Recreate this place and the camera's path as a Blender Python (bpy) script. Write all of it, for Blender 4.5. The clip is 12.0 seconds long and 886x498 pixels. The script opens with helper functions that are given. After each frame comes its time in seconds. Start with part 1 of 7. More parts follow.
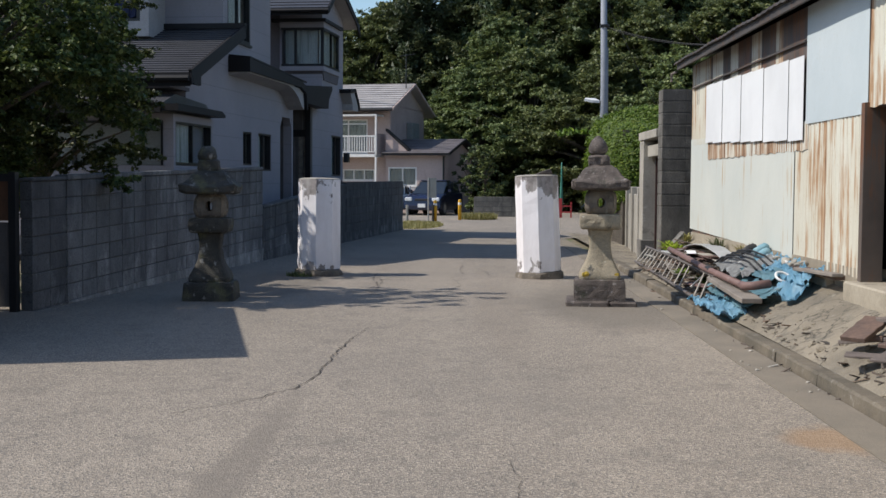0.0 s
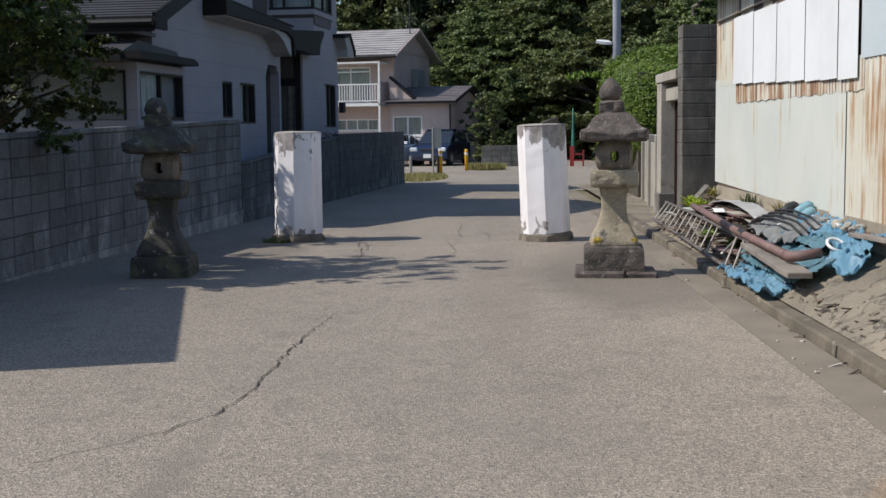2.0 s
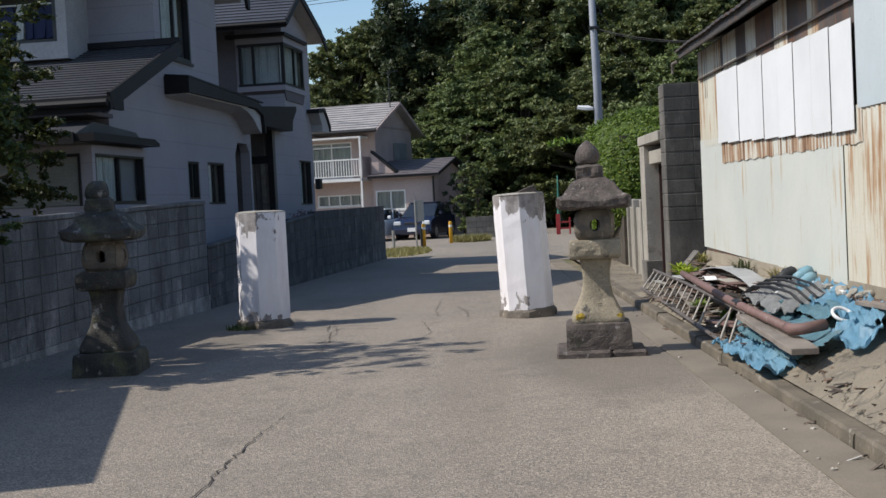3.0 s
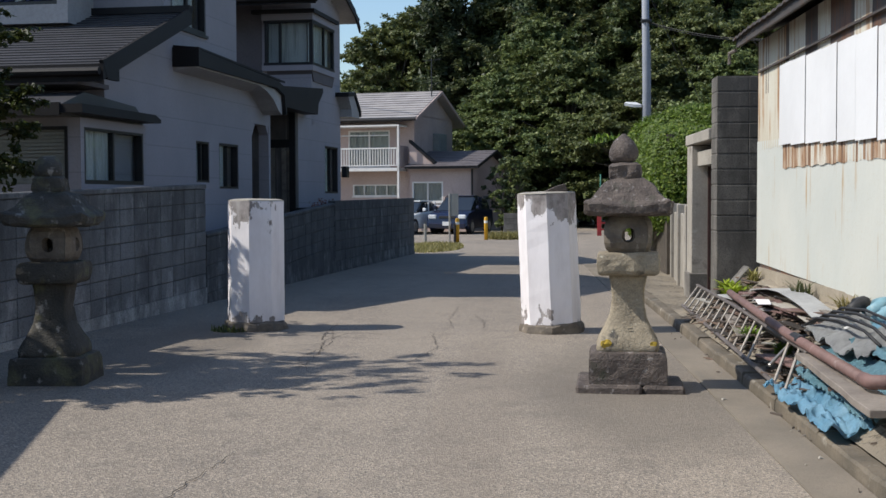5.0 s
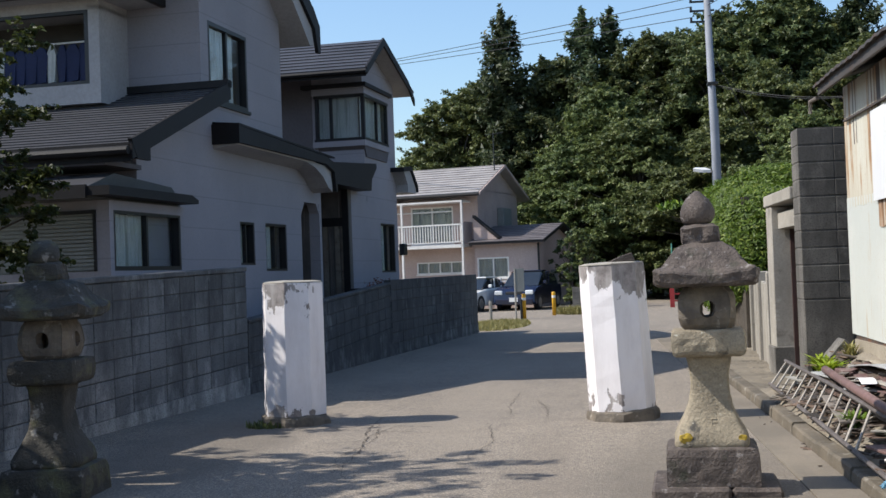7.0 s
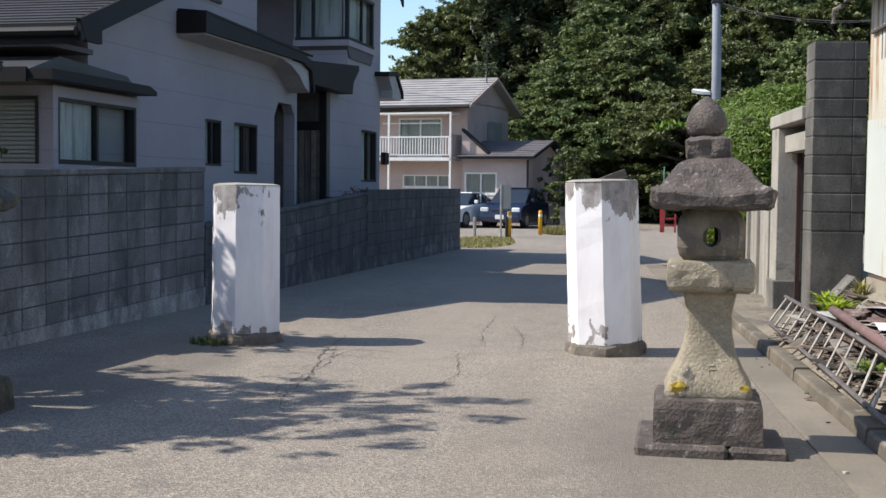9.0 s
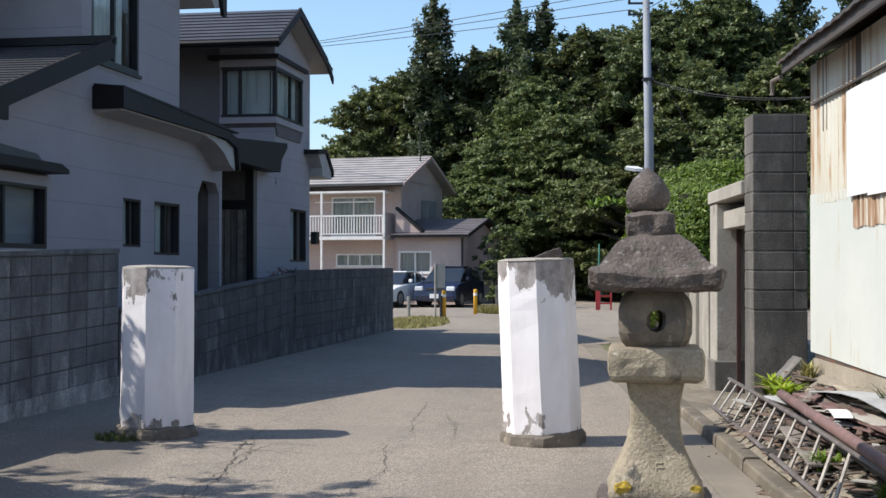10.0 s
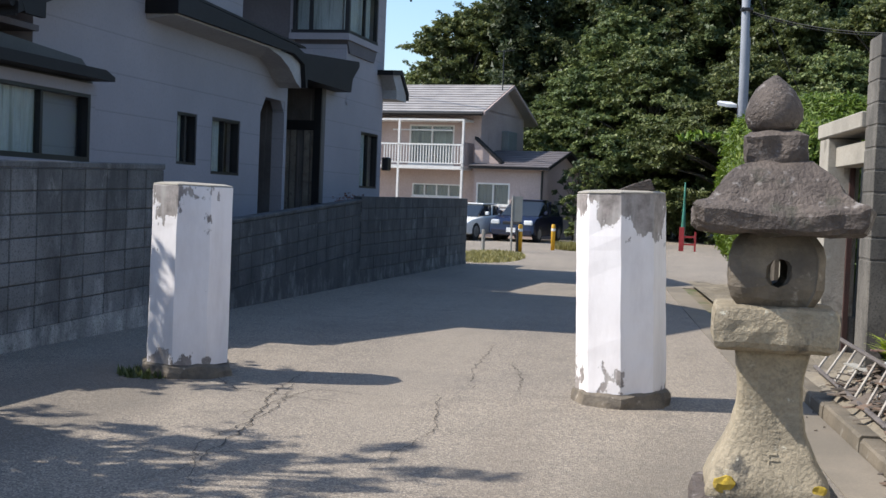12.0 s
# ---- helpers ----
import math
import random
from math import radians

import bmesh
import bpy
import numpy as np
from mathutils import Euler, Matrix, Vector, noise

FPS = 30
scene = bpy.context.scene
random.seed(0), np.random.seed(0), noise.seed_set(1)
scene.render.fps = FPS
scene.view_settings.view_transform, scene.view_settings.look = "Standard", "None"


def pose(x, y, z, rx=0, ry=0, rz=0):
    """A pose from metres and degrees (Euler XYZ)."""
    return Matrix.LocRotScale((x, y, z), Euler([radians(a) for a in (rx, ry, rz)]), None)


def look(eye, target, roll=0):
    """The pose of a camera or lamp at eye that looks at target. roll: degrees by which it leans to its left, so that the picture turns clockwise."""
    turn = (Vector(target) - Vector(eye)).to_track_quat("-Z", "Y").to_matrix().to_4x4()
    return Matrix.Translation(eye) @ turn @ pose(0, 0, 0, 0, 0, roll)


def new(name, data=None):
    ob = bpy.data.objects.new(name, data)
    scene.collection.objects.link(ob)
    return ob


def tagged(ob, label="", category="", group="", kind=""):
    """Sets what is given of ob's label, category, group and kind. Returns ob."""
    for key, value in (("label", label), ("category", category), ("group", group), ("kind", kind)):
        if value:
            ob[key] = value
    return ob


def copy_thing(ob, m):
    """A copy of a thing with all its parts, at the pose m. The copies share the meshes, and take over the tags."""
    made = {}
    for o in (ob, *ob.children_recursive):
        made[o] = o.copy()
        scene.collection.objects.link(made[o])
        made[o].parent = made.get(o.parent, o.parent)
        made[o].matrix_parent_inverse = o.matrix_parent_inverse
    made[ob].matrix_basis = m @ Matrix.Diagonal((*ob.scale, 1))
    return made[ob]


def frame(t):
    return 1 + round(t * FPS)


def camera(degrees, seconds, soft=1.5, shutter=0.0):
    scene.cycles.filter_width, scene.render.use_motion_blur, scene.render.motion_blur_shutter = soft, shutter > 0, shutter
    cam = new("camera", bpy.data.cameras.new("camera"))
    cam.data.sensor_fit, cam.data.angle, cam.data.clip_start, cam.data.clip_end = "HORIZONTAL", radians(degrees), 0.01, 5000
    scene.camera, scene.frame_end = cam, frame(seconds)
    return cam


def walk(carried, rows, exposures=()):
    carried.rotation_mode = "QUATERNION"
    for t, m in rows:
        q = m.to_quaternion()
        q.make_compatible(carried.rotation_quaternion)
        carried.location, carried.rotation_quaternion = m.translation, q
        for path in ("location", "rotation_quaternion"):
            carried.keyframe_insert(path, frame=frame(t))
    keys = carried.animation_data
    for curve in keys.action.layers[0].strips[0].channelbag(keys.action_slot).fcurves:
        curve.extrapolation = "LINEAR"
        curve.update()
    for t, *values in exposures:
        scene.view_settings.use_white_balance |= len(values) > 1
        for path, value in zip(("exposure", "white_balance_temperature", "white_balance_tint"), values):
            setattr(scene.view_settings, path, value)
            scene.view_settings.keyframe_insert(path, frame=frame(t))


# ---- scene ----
cam = camera(39.6, 12.0)
PATH = [
    (0, (0.36, -1.481, 1.421), (0.318, 0.516, 1.313), 0.4),
    (0.5, (0.37, -0.904, 1.412), (0.334, 1.092, 1.299), 0.4),
    (1, (0.406, -0.428, 1.425), (0.321, 1.564, 1.266), -0.9),
    (1.5, (0.467, 0.108, 1.478), (0.416, 2.102, 1.325), 1.3),
    (2, (0.58, 0.57, 1.473), (0.515, 2.559, 1.281), -0.6),
    (2.5, (0.636, 1.066, 1.506), (0.657, 3.062, 1.379), 0.4),
    (3, (0.772, 1.575, 1.475), (0.723, 3.573, 1.399), -2.8),
    (3.2, (0.805, 1.765, 1.489), (0.739, 3.762, 1.406), -1.8),
    (4.8, (1.01, 3.203, 1.496), (0.883, 5.198, 1.431), -0.4),
    (5, (1.034, 3.373, 1.502), (0.915, 5.368, 1.416), -0.2),
    (5.5, (1.111, 3.724, 1.508), (0.971, 5.719, 1.556), 0.4),
    (6, (1.073, 4.133, 1.485), (0.868, 6.122, 1.454), 2.0),
    (6.5, (1.102, 4.396, 1.483), (0.932, 6.388, 1.429), -1.8),
    (7, (1.125, 4.7, 1.487), (0.894, 6.686, 1.528), -2.1),
    (7.2, (1.136, 4.778, 1.499), (0.832, 6.755, 1.51), -0.1),
    (8.8, (1.188, 5.732, 1.43), (0.912, 7.713, 1.408), 1.9),
    (8.9, (1.158, 5.849, 1.444), (0.909, 7.831, 1.349), -1.2),
    (9, (1.149, 5.967, 1.447), (0.934, 7.953, 1.349), 0.6),
    (9.5, (1.126, 6.236, 1.465), (1.088, 8.236, 1.467), -0.1),
    (10, (1.17, 6.62, 1.465), (1.057, 8.616, 1.495), 0.1),
    (10.5, (1.15, 6.913, 1.469), (0.872, 8.894, 1.47), 1.5),
    (11, (1.091, 7.271, 1.455), (0.883, 9.258, 1.367), 1.3),
    (11.5, (1.143, 7.625, 1.446), (0.904, 9.611, 1.455), 2.8),
    (12, (1.164, 7.957, 1.435), (0.925, 9.941, 1.353), 2.3),
]
walk(cam, [(t, look(eye, target, roll)) for t, eye, target, roll in PATH],
     exposures=((0, 0.06), (3.2, 0.04), (5.0, 0.12), (7.2, 0.36), (8.8, 0.50), (9.5, 0.48), (10.5, 0.43), (11.5, 0.50), (12, 0.52)))

# ---- light: clear sky, afternoon sun from the side of the houses ----
world = bpy.data.worlds.new("sky")
scene.world = world
world.use_nodes = True
wn = world.node_tree
for nd in list(wn.nodes):
    wn.nodes.remove(nd)
sky = wn.nodes.new("ShaderNodeTexSky")
sky.sky_type = "NISHITA"
sky.sun_disc = False
sky.sun_elevation = radians(46.8)
sky.sun_rotation = radians(262.6)
sky.air_density, sky.dust_density, sky.ozone_density = 1.2, 0.9, 5.0
bgn = wn.nodes.new("ShaderNodeBackground")
bgn.inputs["Strength"].default_value = 0.148
won = wn.nodes.new("ShaderNodeOutputWorld")
wn.links.new(sky.outputs[0], bgn.inputs["Color"])
wn.links.new(bgn.outputs[0], won.inputs["Surface"])
sun_data = bpy.data.lights.new("sun", "SUN")
sun_data.energy, sun_data.angle, sun_data.color = 4.7, radians(0.53), (1.0, 0.955, 0.88)
sun = new("sun", sun_data)
sun.matrix_world = look((-0.93 * 30, -0.12 * 30, 30), (0, 0, 0))


# ---- materials ----
def nodes_of(name):
    m = bpy.data.materials.new(name)
    m.use_nodes = True
    t = m.node_tree
    for nd in list(t.nodes):
        t.nodes.remove(nd)
    out = t.nodes.new("ShaderNodeOutputMaterial")
    b = t.nodes.new("ShaderNodeBsdfPrincipled")
    t.links.new(b.outputs[0], out.inputs["Surface"])
    return m, t, b


def noise_of(t, scale, detail=4.0, rough=0.6, stretch=(1, 1, 1), local=False):
    if local:
        co = t.nodes.new("ShaderNodeTexCoord").outputs["Object"]
    else:
        co = t.nodes.new("ShaderNodeNewGeometry").outputs["Position"]
    mp = t.nodes.new("ShaderNodeMapping")
    mp.inputs["Scale"].default_value = stretch
    t.links.new(co, mp.inputs["Vector"])
    nz = t.nodes.new("ShaderNodeTexNoise")
    nz.inputs["Scale"].default_value = scale
    nz.inputs["Detail"].default_value = detail
    nz.inputs["Roughness"].default_value = rough
    t.links.new(mp.outputs[0], nz.inputs["Vector"])
    return nz.outputs["Fac"]


def ramp_of(t, fac, lo, hi):
    r = t.nodes.new("ShaderNodeMapRange")
    r.inputs["From Min"].default_value, r.inputs["From Max"].default_value = lo, hi
    r.clamp = True
    t.links.new(fac, r.inputs["Value"])
    return r.outputs[0]


def mix_of(t, fac, a, b):
    m = t.nodes.new("ShaderNodeMix")
    m.data_type = "RGBA"
    for key, v in ((0, fac), (6, a), (7, b)):
        if isinstance(v, (int, float)):
            m.inputs[key].default_value = v
        elif isinstance(v, tuple):
            m.inputs[key].default_value = (*v[:3], 1)
        else:
            t.links.new(v, m.inputs[key])
    return m.outputs[2]


def maths(t, op, a, b=0.5):
    m = t.nodes.new("ShaderNodeMath")
    m.operation = op
    for i, v in enumerate((a, b)):
        if isinstance(v, (int, float)):
            m.inputs[i].default_value = v
        else:
            t.links.new(v, m.inputs[i])
    return m.outputs[0]


def height_of(t, local=True):
    if local:
        co = t.nodes.new("ShaderNodeTexCoord").outputs["Object"]
    else:
        co = t.nodes.new("ShaderNodeNewGeometry").outputs["Position"]
    s = t.nodes.new("ShaderNodeSeparateXYZ")
    t.links.new(co, s.inputs[0])
    return s.outputs[2]


def bump_of(t, b, fac, strength, dist=0.01):
    n = t.nodes.new("ShaderNodeBump")
    n.inputs["Strength"].default_value, n.inputs["Distance"].default_value = strength, dist
    t.links.new(fac, n.inputs["Height"])
    t.links.new(n.outputs[0], b.inputs["Normal"])


def surface(name, c, c2=None, big=0.8, fine=30.0, spread=(0.35, 0.65), grain=0.25, rough=0.8, metal=0.0,
            bump=0.3, dist=0.01, layers=(), rnd=0.0, spec=0.4, local=False):
    """c to c2 by a large noise, a fine grain, and layers of (colour, scale, stretch, lo, hi) stains."""
    m, t, b = nodes_of(name)
    c2 = c2 or tuple(x * 0.72 for x in c)
    col = mix_of(t, ramp_of(t, noise_of(t, big, 5, local=local), *spread), c, c2)
    fn = noise_of(t, fine, 3, 0.65, local=local)
    col = mix_of(t, ramp_of(t, fn, 0.35, 0.7), col, mix_of(t, grain, col, tuple(x * 0.3 for x in c)))
    for lc, sc, st, lo, hi in layers:
        col = mix_of(t, ramp_of(t, noise_of(t, sc, 5, 0.65, st, local), lo, hi), col, lc)
    if rnd:
        oi = t.nodes.new("ShaderNodeObjectInfo")
        hs = t.nodes.new("ShaderNodeHueSaturation")
        t.links.new(ramp_of(t, oi.outputs["Random"], -1.0, 1.0), hs.inputs["Fac"])
        v = maths(t, "ADD", maths(t, "MULTIPLY", oi.outputs["Random"], rnd), 1 - rnd / 2)
        hs.inputs["Fac"].default_value = 1
        for ln in list(hs.inputs["Fac"].links):
            t.links.remove(ln)
        t.links.new(v, hs.inputs["Value"])
        t.links.new(col, hs.inputs["Color"])
        col = hs.outputs[0]
    t.links.new(col, b.inputs["Base Color"])
    b.inputs["Roughness"].default_value, b.inputs["Metallic"].default_value = rough, metal
    b.inputs["Specular IOR Level"].default_value = spec
    if bump:
        bump_of(t, b, fn, bump, dist)
    return m


def foliage(name, dark, light, warm):
    m, t, b = nodes_of(name)
    g = t.nodes.new("ShaderNodeNewGeometry")
    r = g.outputs["Random Per Island"]
    col = mix_of(t, ramp_of(t, r, 0.0, 0.8), dark, light)
    col = mix_of(t, ramp_of(t, r, 0.86, 0.95), col, warm)
    col = mix_of(t, ramp_of(t, noise_of(t, 0.35, 3), 0.35, 0.65), col, mix_of(t, 0.45, col, dark))
    oi = t.nodes.new("ShaderNodeObjectInfo")
    hs = t.nodes.new("ShaderNodeHueSaturation")
    t.links.new(maths(t, "ADD", maths(t, "MULTIPLY", oi.outputs["Random"], 0.55), 0.72), hs.inputs["Value"])
    t.links.new(maths(t, "ADD", maths(t, "MULTIPLY", oi.outputs["Random"], 0.03), 0.485), hs.inputs["Hue"])
    t.links.new(col, hs.inputs["Color"])
    col = hs.outputs[0]
    t.links.new(col, b.inputs["Base Color"])
    b.inputs["Roughness"].default_value = 0.55
    b.inputs["Specular IOR Level"].default_value = 0.35
    tr = t.nodes.new("ShaderNodeBsdfTranslucent")
    t.links.new(mix_of(t, 0.5, col, light), tr.inputs["Color"])
    ms = t.nodes.new("ShaderNodeMixShader")
    ms.inputs[0].default_value = 0.28
    out = [n for n in t.nodes if n.type == "OUTPUT_MATERIAL"][0]
    t.links.new(b.outputs[0], ms.inputs[1])
    t.links.new(tr.outputs[0], ms.inputs[2])
    t.links.new(ms.outputs[0], out.inputs["Surface"])
    return m


def asphalt_mat():
    m, t, b = nodes_of("worn_asphalt")
    big = noise_of(t, 0.35, 5, 0.6)
    col = mix_of(t, ramp_of(t, big, 0.35, 0.65), (0.245, 0.205, 0.163), (0.196, 0.165, 0.133))
    streak = noise_of(t, 0.9, 4, 0.6, (1, 0.18, 1))
    col = mix_of(t, ramp_of(t, streak, 0.5, 0.75), col, (0.284, 0.238, 0.188))
    vo = t.nodes.new("ShaderNodeTexVoronoi")
    vo.inputs["Scale"].default_value = 105
    g = t.nodes.new("ShaderNodeNewGeometry")
    t.links.new(g.outputs["Position"], vo.inputs["Vector"])
    sep = t.nodes.new("ShaderNodeSeparateColor")
    t.links.new(vo.outputs["Color"], sep.inputs[0])
    stone = maths(t, "MULTIPLY", ramp_of(t, sep.outputs[0], 0.5, 0.9), 0.9)
    col = mix_of(t, stone, col, (0.41, 0.35, 0.28))
    pit = maths(t, "MULTIPLY", ramp_of(t, sep.outputs[1], 0.66, 0.92), 0.75)
    col = mix_of(t, pit, col, (0.085, 0.08, 0.075))
    fn = noise_of(t, 2.6, 6, 0.7)
    col = mix_of(t, maths(t, "MULTIPLY", ramp_of(t, fn, 0.52, 0.75), 0.6), col, (0.125, 0.11, 0.095))
    col = mix_of(t, maths(t, "MULTIPLY", ramp_of(t, noise_of(t, 0.22, 4), 0.5, 0.7), 0.5), col, (0.15, 0.133, 0.115))
    # smoother old repair along the middle, rain-washed silt, a rust stain, a paler streak and a darker patch by the
    # left wall, each with its own soft border
    px = t.nodes.new("ShaderNodeSeparateXYZ")
    t.links.new(g.outputs["Position"], px.inputs[0])
    wob = maths(t, "MULTIPLY", maths(t, "SUBTRACT", noise_of(t, 1.3, 4), 0.5), 0.30)
    xs = maths(t, "ADD", px.outputs[0], wob)

    def spot(cx, cy, rx, ry, soft):
        dx = maths(t, "DIVIDE", maths(t, "SUBTRACT", xs, cx), rx)
        dy = maths(t, "DIVIDE", maths(t, "SUBTRACT", maths(t, "ADD", px.outputs[1], maths(t, "MULTIPLY", wob, 3.0)), cy), ry)
        d = maths(t, "ADD", maths(t, "MULTIPLY", dx, dx), maths(t, "MULTIPLY", dy, dy))
        return maths(t, "MULTIPLY", ramp_of(t, d, 1.0, 0.35), soft)

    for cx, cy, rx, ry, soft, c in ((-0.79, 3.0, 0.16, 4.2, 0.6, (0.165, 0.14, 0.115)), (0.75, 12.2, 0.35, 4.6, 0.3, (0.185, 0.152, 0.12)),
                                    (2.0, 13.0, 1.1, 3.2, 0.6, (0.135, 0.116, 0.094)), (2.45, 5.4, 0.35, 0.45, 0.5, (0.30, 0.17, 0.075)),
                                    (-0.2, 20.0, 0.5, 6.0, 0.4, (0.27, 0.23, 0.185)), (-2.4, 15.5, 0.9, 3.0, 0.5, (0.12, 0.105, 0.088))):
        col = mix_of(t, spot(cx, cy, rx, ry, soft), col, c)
    t.links.new(col, b.inputs["Base Color"])
    b.inputs["Roughness"].default_value = 0.85
    b.inputs["Specular IOR Level"].default_value = 0.3
    bump_of(t, b, vo.outputs["Distance"], 0.6, 0.008)
    return m


def peeled_mat():
    m, t, b = nodes_of("peeling_white_paint")
    z = height_of(t)
    edge = maths(t, "ADD", maths(t, "MULTIPLY", noise_of(t, 3.6, 6, 0.62, (1, 1, 0.6)), 0.86), maths(t, "MULTIPLY", noise_of(t, 16, 4, 0.6), 0.14))
    top = ramp_of(t, z, 1.0, 1.5)
    low = ramp_of(t, z, 0.42, 0.05)
    lim = maths(t, "ADD", edge, maths(t, "MULTIPLY", top, 0.20))
    lim = maths(t, "ADD", lim, maths(t, "MULTIPLY", low, 0.10))
    bare = ramp_of(t, lim, 0.63, 0.645)
    grime = noise_of(t, 6, 5, 0.65, (1, 1, 0.3))
    white = mix_of(t, ramp_of(t, grime, 0.4, 0.75), (0.79, 0.755, 0.76), (0.66, 0.62, 0.62))
    grey = mix_of(t, ramp_of(t, noise_of(t, 9, 6, 0.7), 0.35, 0.65), (0.34, 0.30, 0.285), (0.15, 0.133, 0.125))
    streaks = ramp_of(t, noise_of(t, 7, 4, 0.6, (1, 1, 0.18)), 0.5, 0.72)
    grey = mix_of(t, streaks, grey, (0.44, 0.41, 0.39))
    col = mix_of(t, bare, white, grey)
    t.links.new(col, b.inputs["Base Color"])
    b.inputs["Roughness"].default_value = 0.75
    bump_of(t, b, maths(t, "SUBTRACT", maths(t, "MULTIPLY", noise_of(t, 40, 3), 0.25), bare), 0.5, 0.006)
    return m


def blockwall_mat(name, c, c2, pale, dark):
    """Old concrete blocks: black algae runs down from the top, lime bloom rises from the foot."""
    m, t, b = nodes_of(name)
    col = mix_of(t, ramp_of(t, noise_of(t, 1.1, 5), 0.35, 0.65), c, c2)
    z = height_of(t, False)
    run = noise_of(t, 2.6, 6, 0.7, (1, 1, 0.38))
    col = mix_of(t, maths(t, "MULTIPLY", ramp_of(t, maths(t, "ADD", run, maths(t, "MULTIPLY", z, 0.07)), 0.49, 0.70), 0.72), col, dark)
    foot = maths(t, "ADD", noise_of(t, 3.2, 6, 0.7, (1, 1, 0.5)), maths(t, "MULTIPLY", ramp_of(t, z, 0.62, 0.1), 0.12))
    col = mix_of(t, maths(t, "MULTIPLY", ramp_of(t, foot, 0.58, 0.76), 0.75), col, pale)
    fn = noise_of(t, 55, 3, 0.7)
    col = mix_of(t, ramp_of(t, fn, 0.5, 0.75), col, dark)
    oi = t.nodes.new("ShaderNodeObjectInfo")
    hs = t.nodes.new("ShaderNodeHueSaturation")
    t.links.new(maths(t, "ADD", maths(t, "MULTIPLY", oi.outputs["Random"], 0.3), 0.85), hs.inputs["Value"])
    t.links.new(col, hs.inputs["Color"])
    t.links.new(hs.outputs[0], b.inputs["Base Color"])
    b.inputs["Roughness"].default_value = 0.9
    bump_of(t, b, fn, 0.5, 0.008)
    return m


def rusty_mat(name, paint, paint2, rust, dark, amount, ribs=0.0):
    m, t, b = nodes_of(name)
    col = mix_of(t, ramp_of(t, noise_of(t, 0.9, 5), 0.35, 0.65), paint, paint2)
    run = noise_of(t, 7, 5, 0.7, (1, 1, 0.07))
    patch = noise_of(t, 0.8, 4, 0.6)
    mask = maths(t, "ADD", run, maths(t, "MULTIPLY", patch, 0.5))
    col = mix_of(t, maths(t, "MULTIPLY", ramp_of(t, mask, amount, amount + 0.10), 0.85), col, rust)
    col = mix_of(t, ramp_of(t, mask, amount + 0.10, amount + 0.22), col, dark)
    col = mix_of(t, ramp_of(t, noise_of(t, 60, 3), 0.62, 0.8), col, rust)
    t.links.new(col, b.inputs["Base Color"])
    b.inputs["Roughness"].default_value = 0.62
    b.inputs["Metallic"].default_value = 0.0
    bump_of(t, b, noise_of(t, 4, 3), 0.25, 0.02)
    return m


def glass_mat(name, tint=(0.90, 0.93, 0.94)):
    m, t, b = nodes_of(name)
    out = [n for n in t.nodes if n.type == "OUTPUT_MATERIAL"][0]
    tr = t.nodes.new("ShaderNodeBsdfTransparent")
    tr.inputs["Color"].default_value = (*tint, 1)
    gl = t.nodes.new("ShaderNodeBsdfGlossy")
    gl.inputs["Roughness"].default_value = 0.03
    fr = t.nodes.new("ShaderNodeLayerWeight")
    fr.inputs["Blend"].default_value = 0.35
    gloss = maths(t, "ADD", maths(t, "MULTIPLY", maths(t, "POWER", fr.outputs["Facing"], 3.0), 0.35), 0.03)
    ms = t.nodes.new("ShaderNodeMixShader")
    t.links.new(gloss, ms.inputs[0])
    t.links.new(tr.outputs[0], ms.inputs[1])
    t.links.new(gl.outputs[0], ms.inputs[2])
    t.links.new(ms.outputs[0], out.inputs["Surface"])
    return m


def siding_mat():
    m, t, b = nodes_of("pale_house_siding")
    col = mix_of(t, ramp_of(t, noise_of(t, 0.7, 4), 0.35, 0.65), (0.275, 0.258, 0.285), (0.235, 0.222, 0.245))
    z = height_of(t, False)
    lap = maths(t, "FRACT", maths(t, "MULTIPLY", z, 2.2))
    seam = ramp_of(t, lap, 0.05, 0.0)
    col = mix_of(t, maths(t, "MULTIPLY", seam, 0.6), col, (0.14, 0.135, 0.15))
    fn = noise_of(t, 28, 3)
    col = mix_of(t, ramp_of(t, fn, 0.5, 0.9), col, (0.21, 0.20, 0.22))
    t.links.new(col, b.inputs["Base Color"])
    b.inputs["Roughness"].default_value = 0.8
    bump_of(t, b, maths(t, "SUBTRACT", fn, seam), 0.25, 0.006)
    return m


M_ASPHALT = asphalt_mat()
M_PEEL = peeled_mat()
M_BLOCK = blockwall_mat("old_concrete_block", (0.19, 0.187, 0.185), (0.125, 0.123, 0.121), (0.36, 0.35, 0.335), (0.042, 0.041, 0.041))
# darker block of walls 2 and 3; on wall_4 it holds deep shade
M_BLOCK_DARK = blockwall_mat("dark_concrete_block", (0.105, 0.103, 0.103), (0.068, 0.067, 0.068), (0.27, 0.265, 0.26), (0.026, 0.026, 0.027))
M_JOINT = surface("block_joint_mortar", (0.085, 0.083, 0.081), fine=60)
M_PLINTH = blockwall_mat("stained_wall_foot", (0.30, 0.293, 0.283), (0.17, 0.167, 0.162), (0.50, 0.48, 0.45), (0.06, 0.06, 0.058))
M_BLOCK2 = blockwall_mat("dry_concrete_block", (0.185, 0.168, 0.145), (0.12, 0.11, 0.097), (0.27, 0.25, 0.22), (0.05, 0.046, 0.04))
M_CONC = surface("weathered_concrete", (0.40, 0.365, 0.31), (0.28, 0.255, 0.215), big=1.3, fine=45, bump=0.5, layers=(
    ((0.14, 0.125, 0.105), 2.2, (1, 1, 1), 0.60, 0.72), ((0.46, 0.43, 0.38), 5, (1, 1, 1), 0.62, 0.75)))
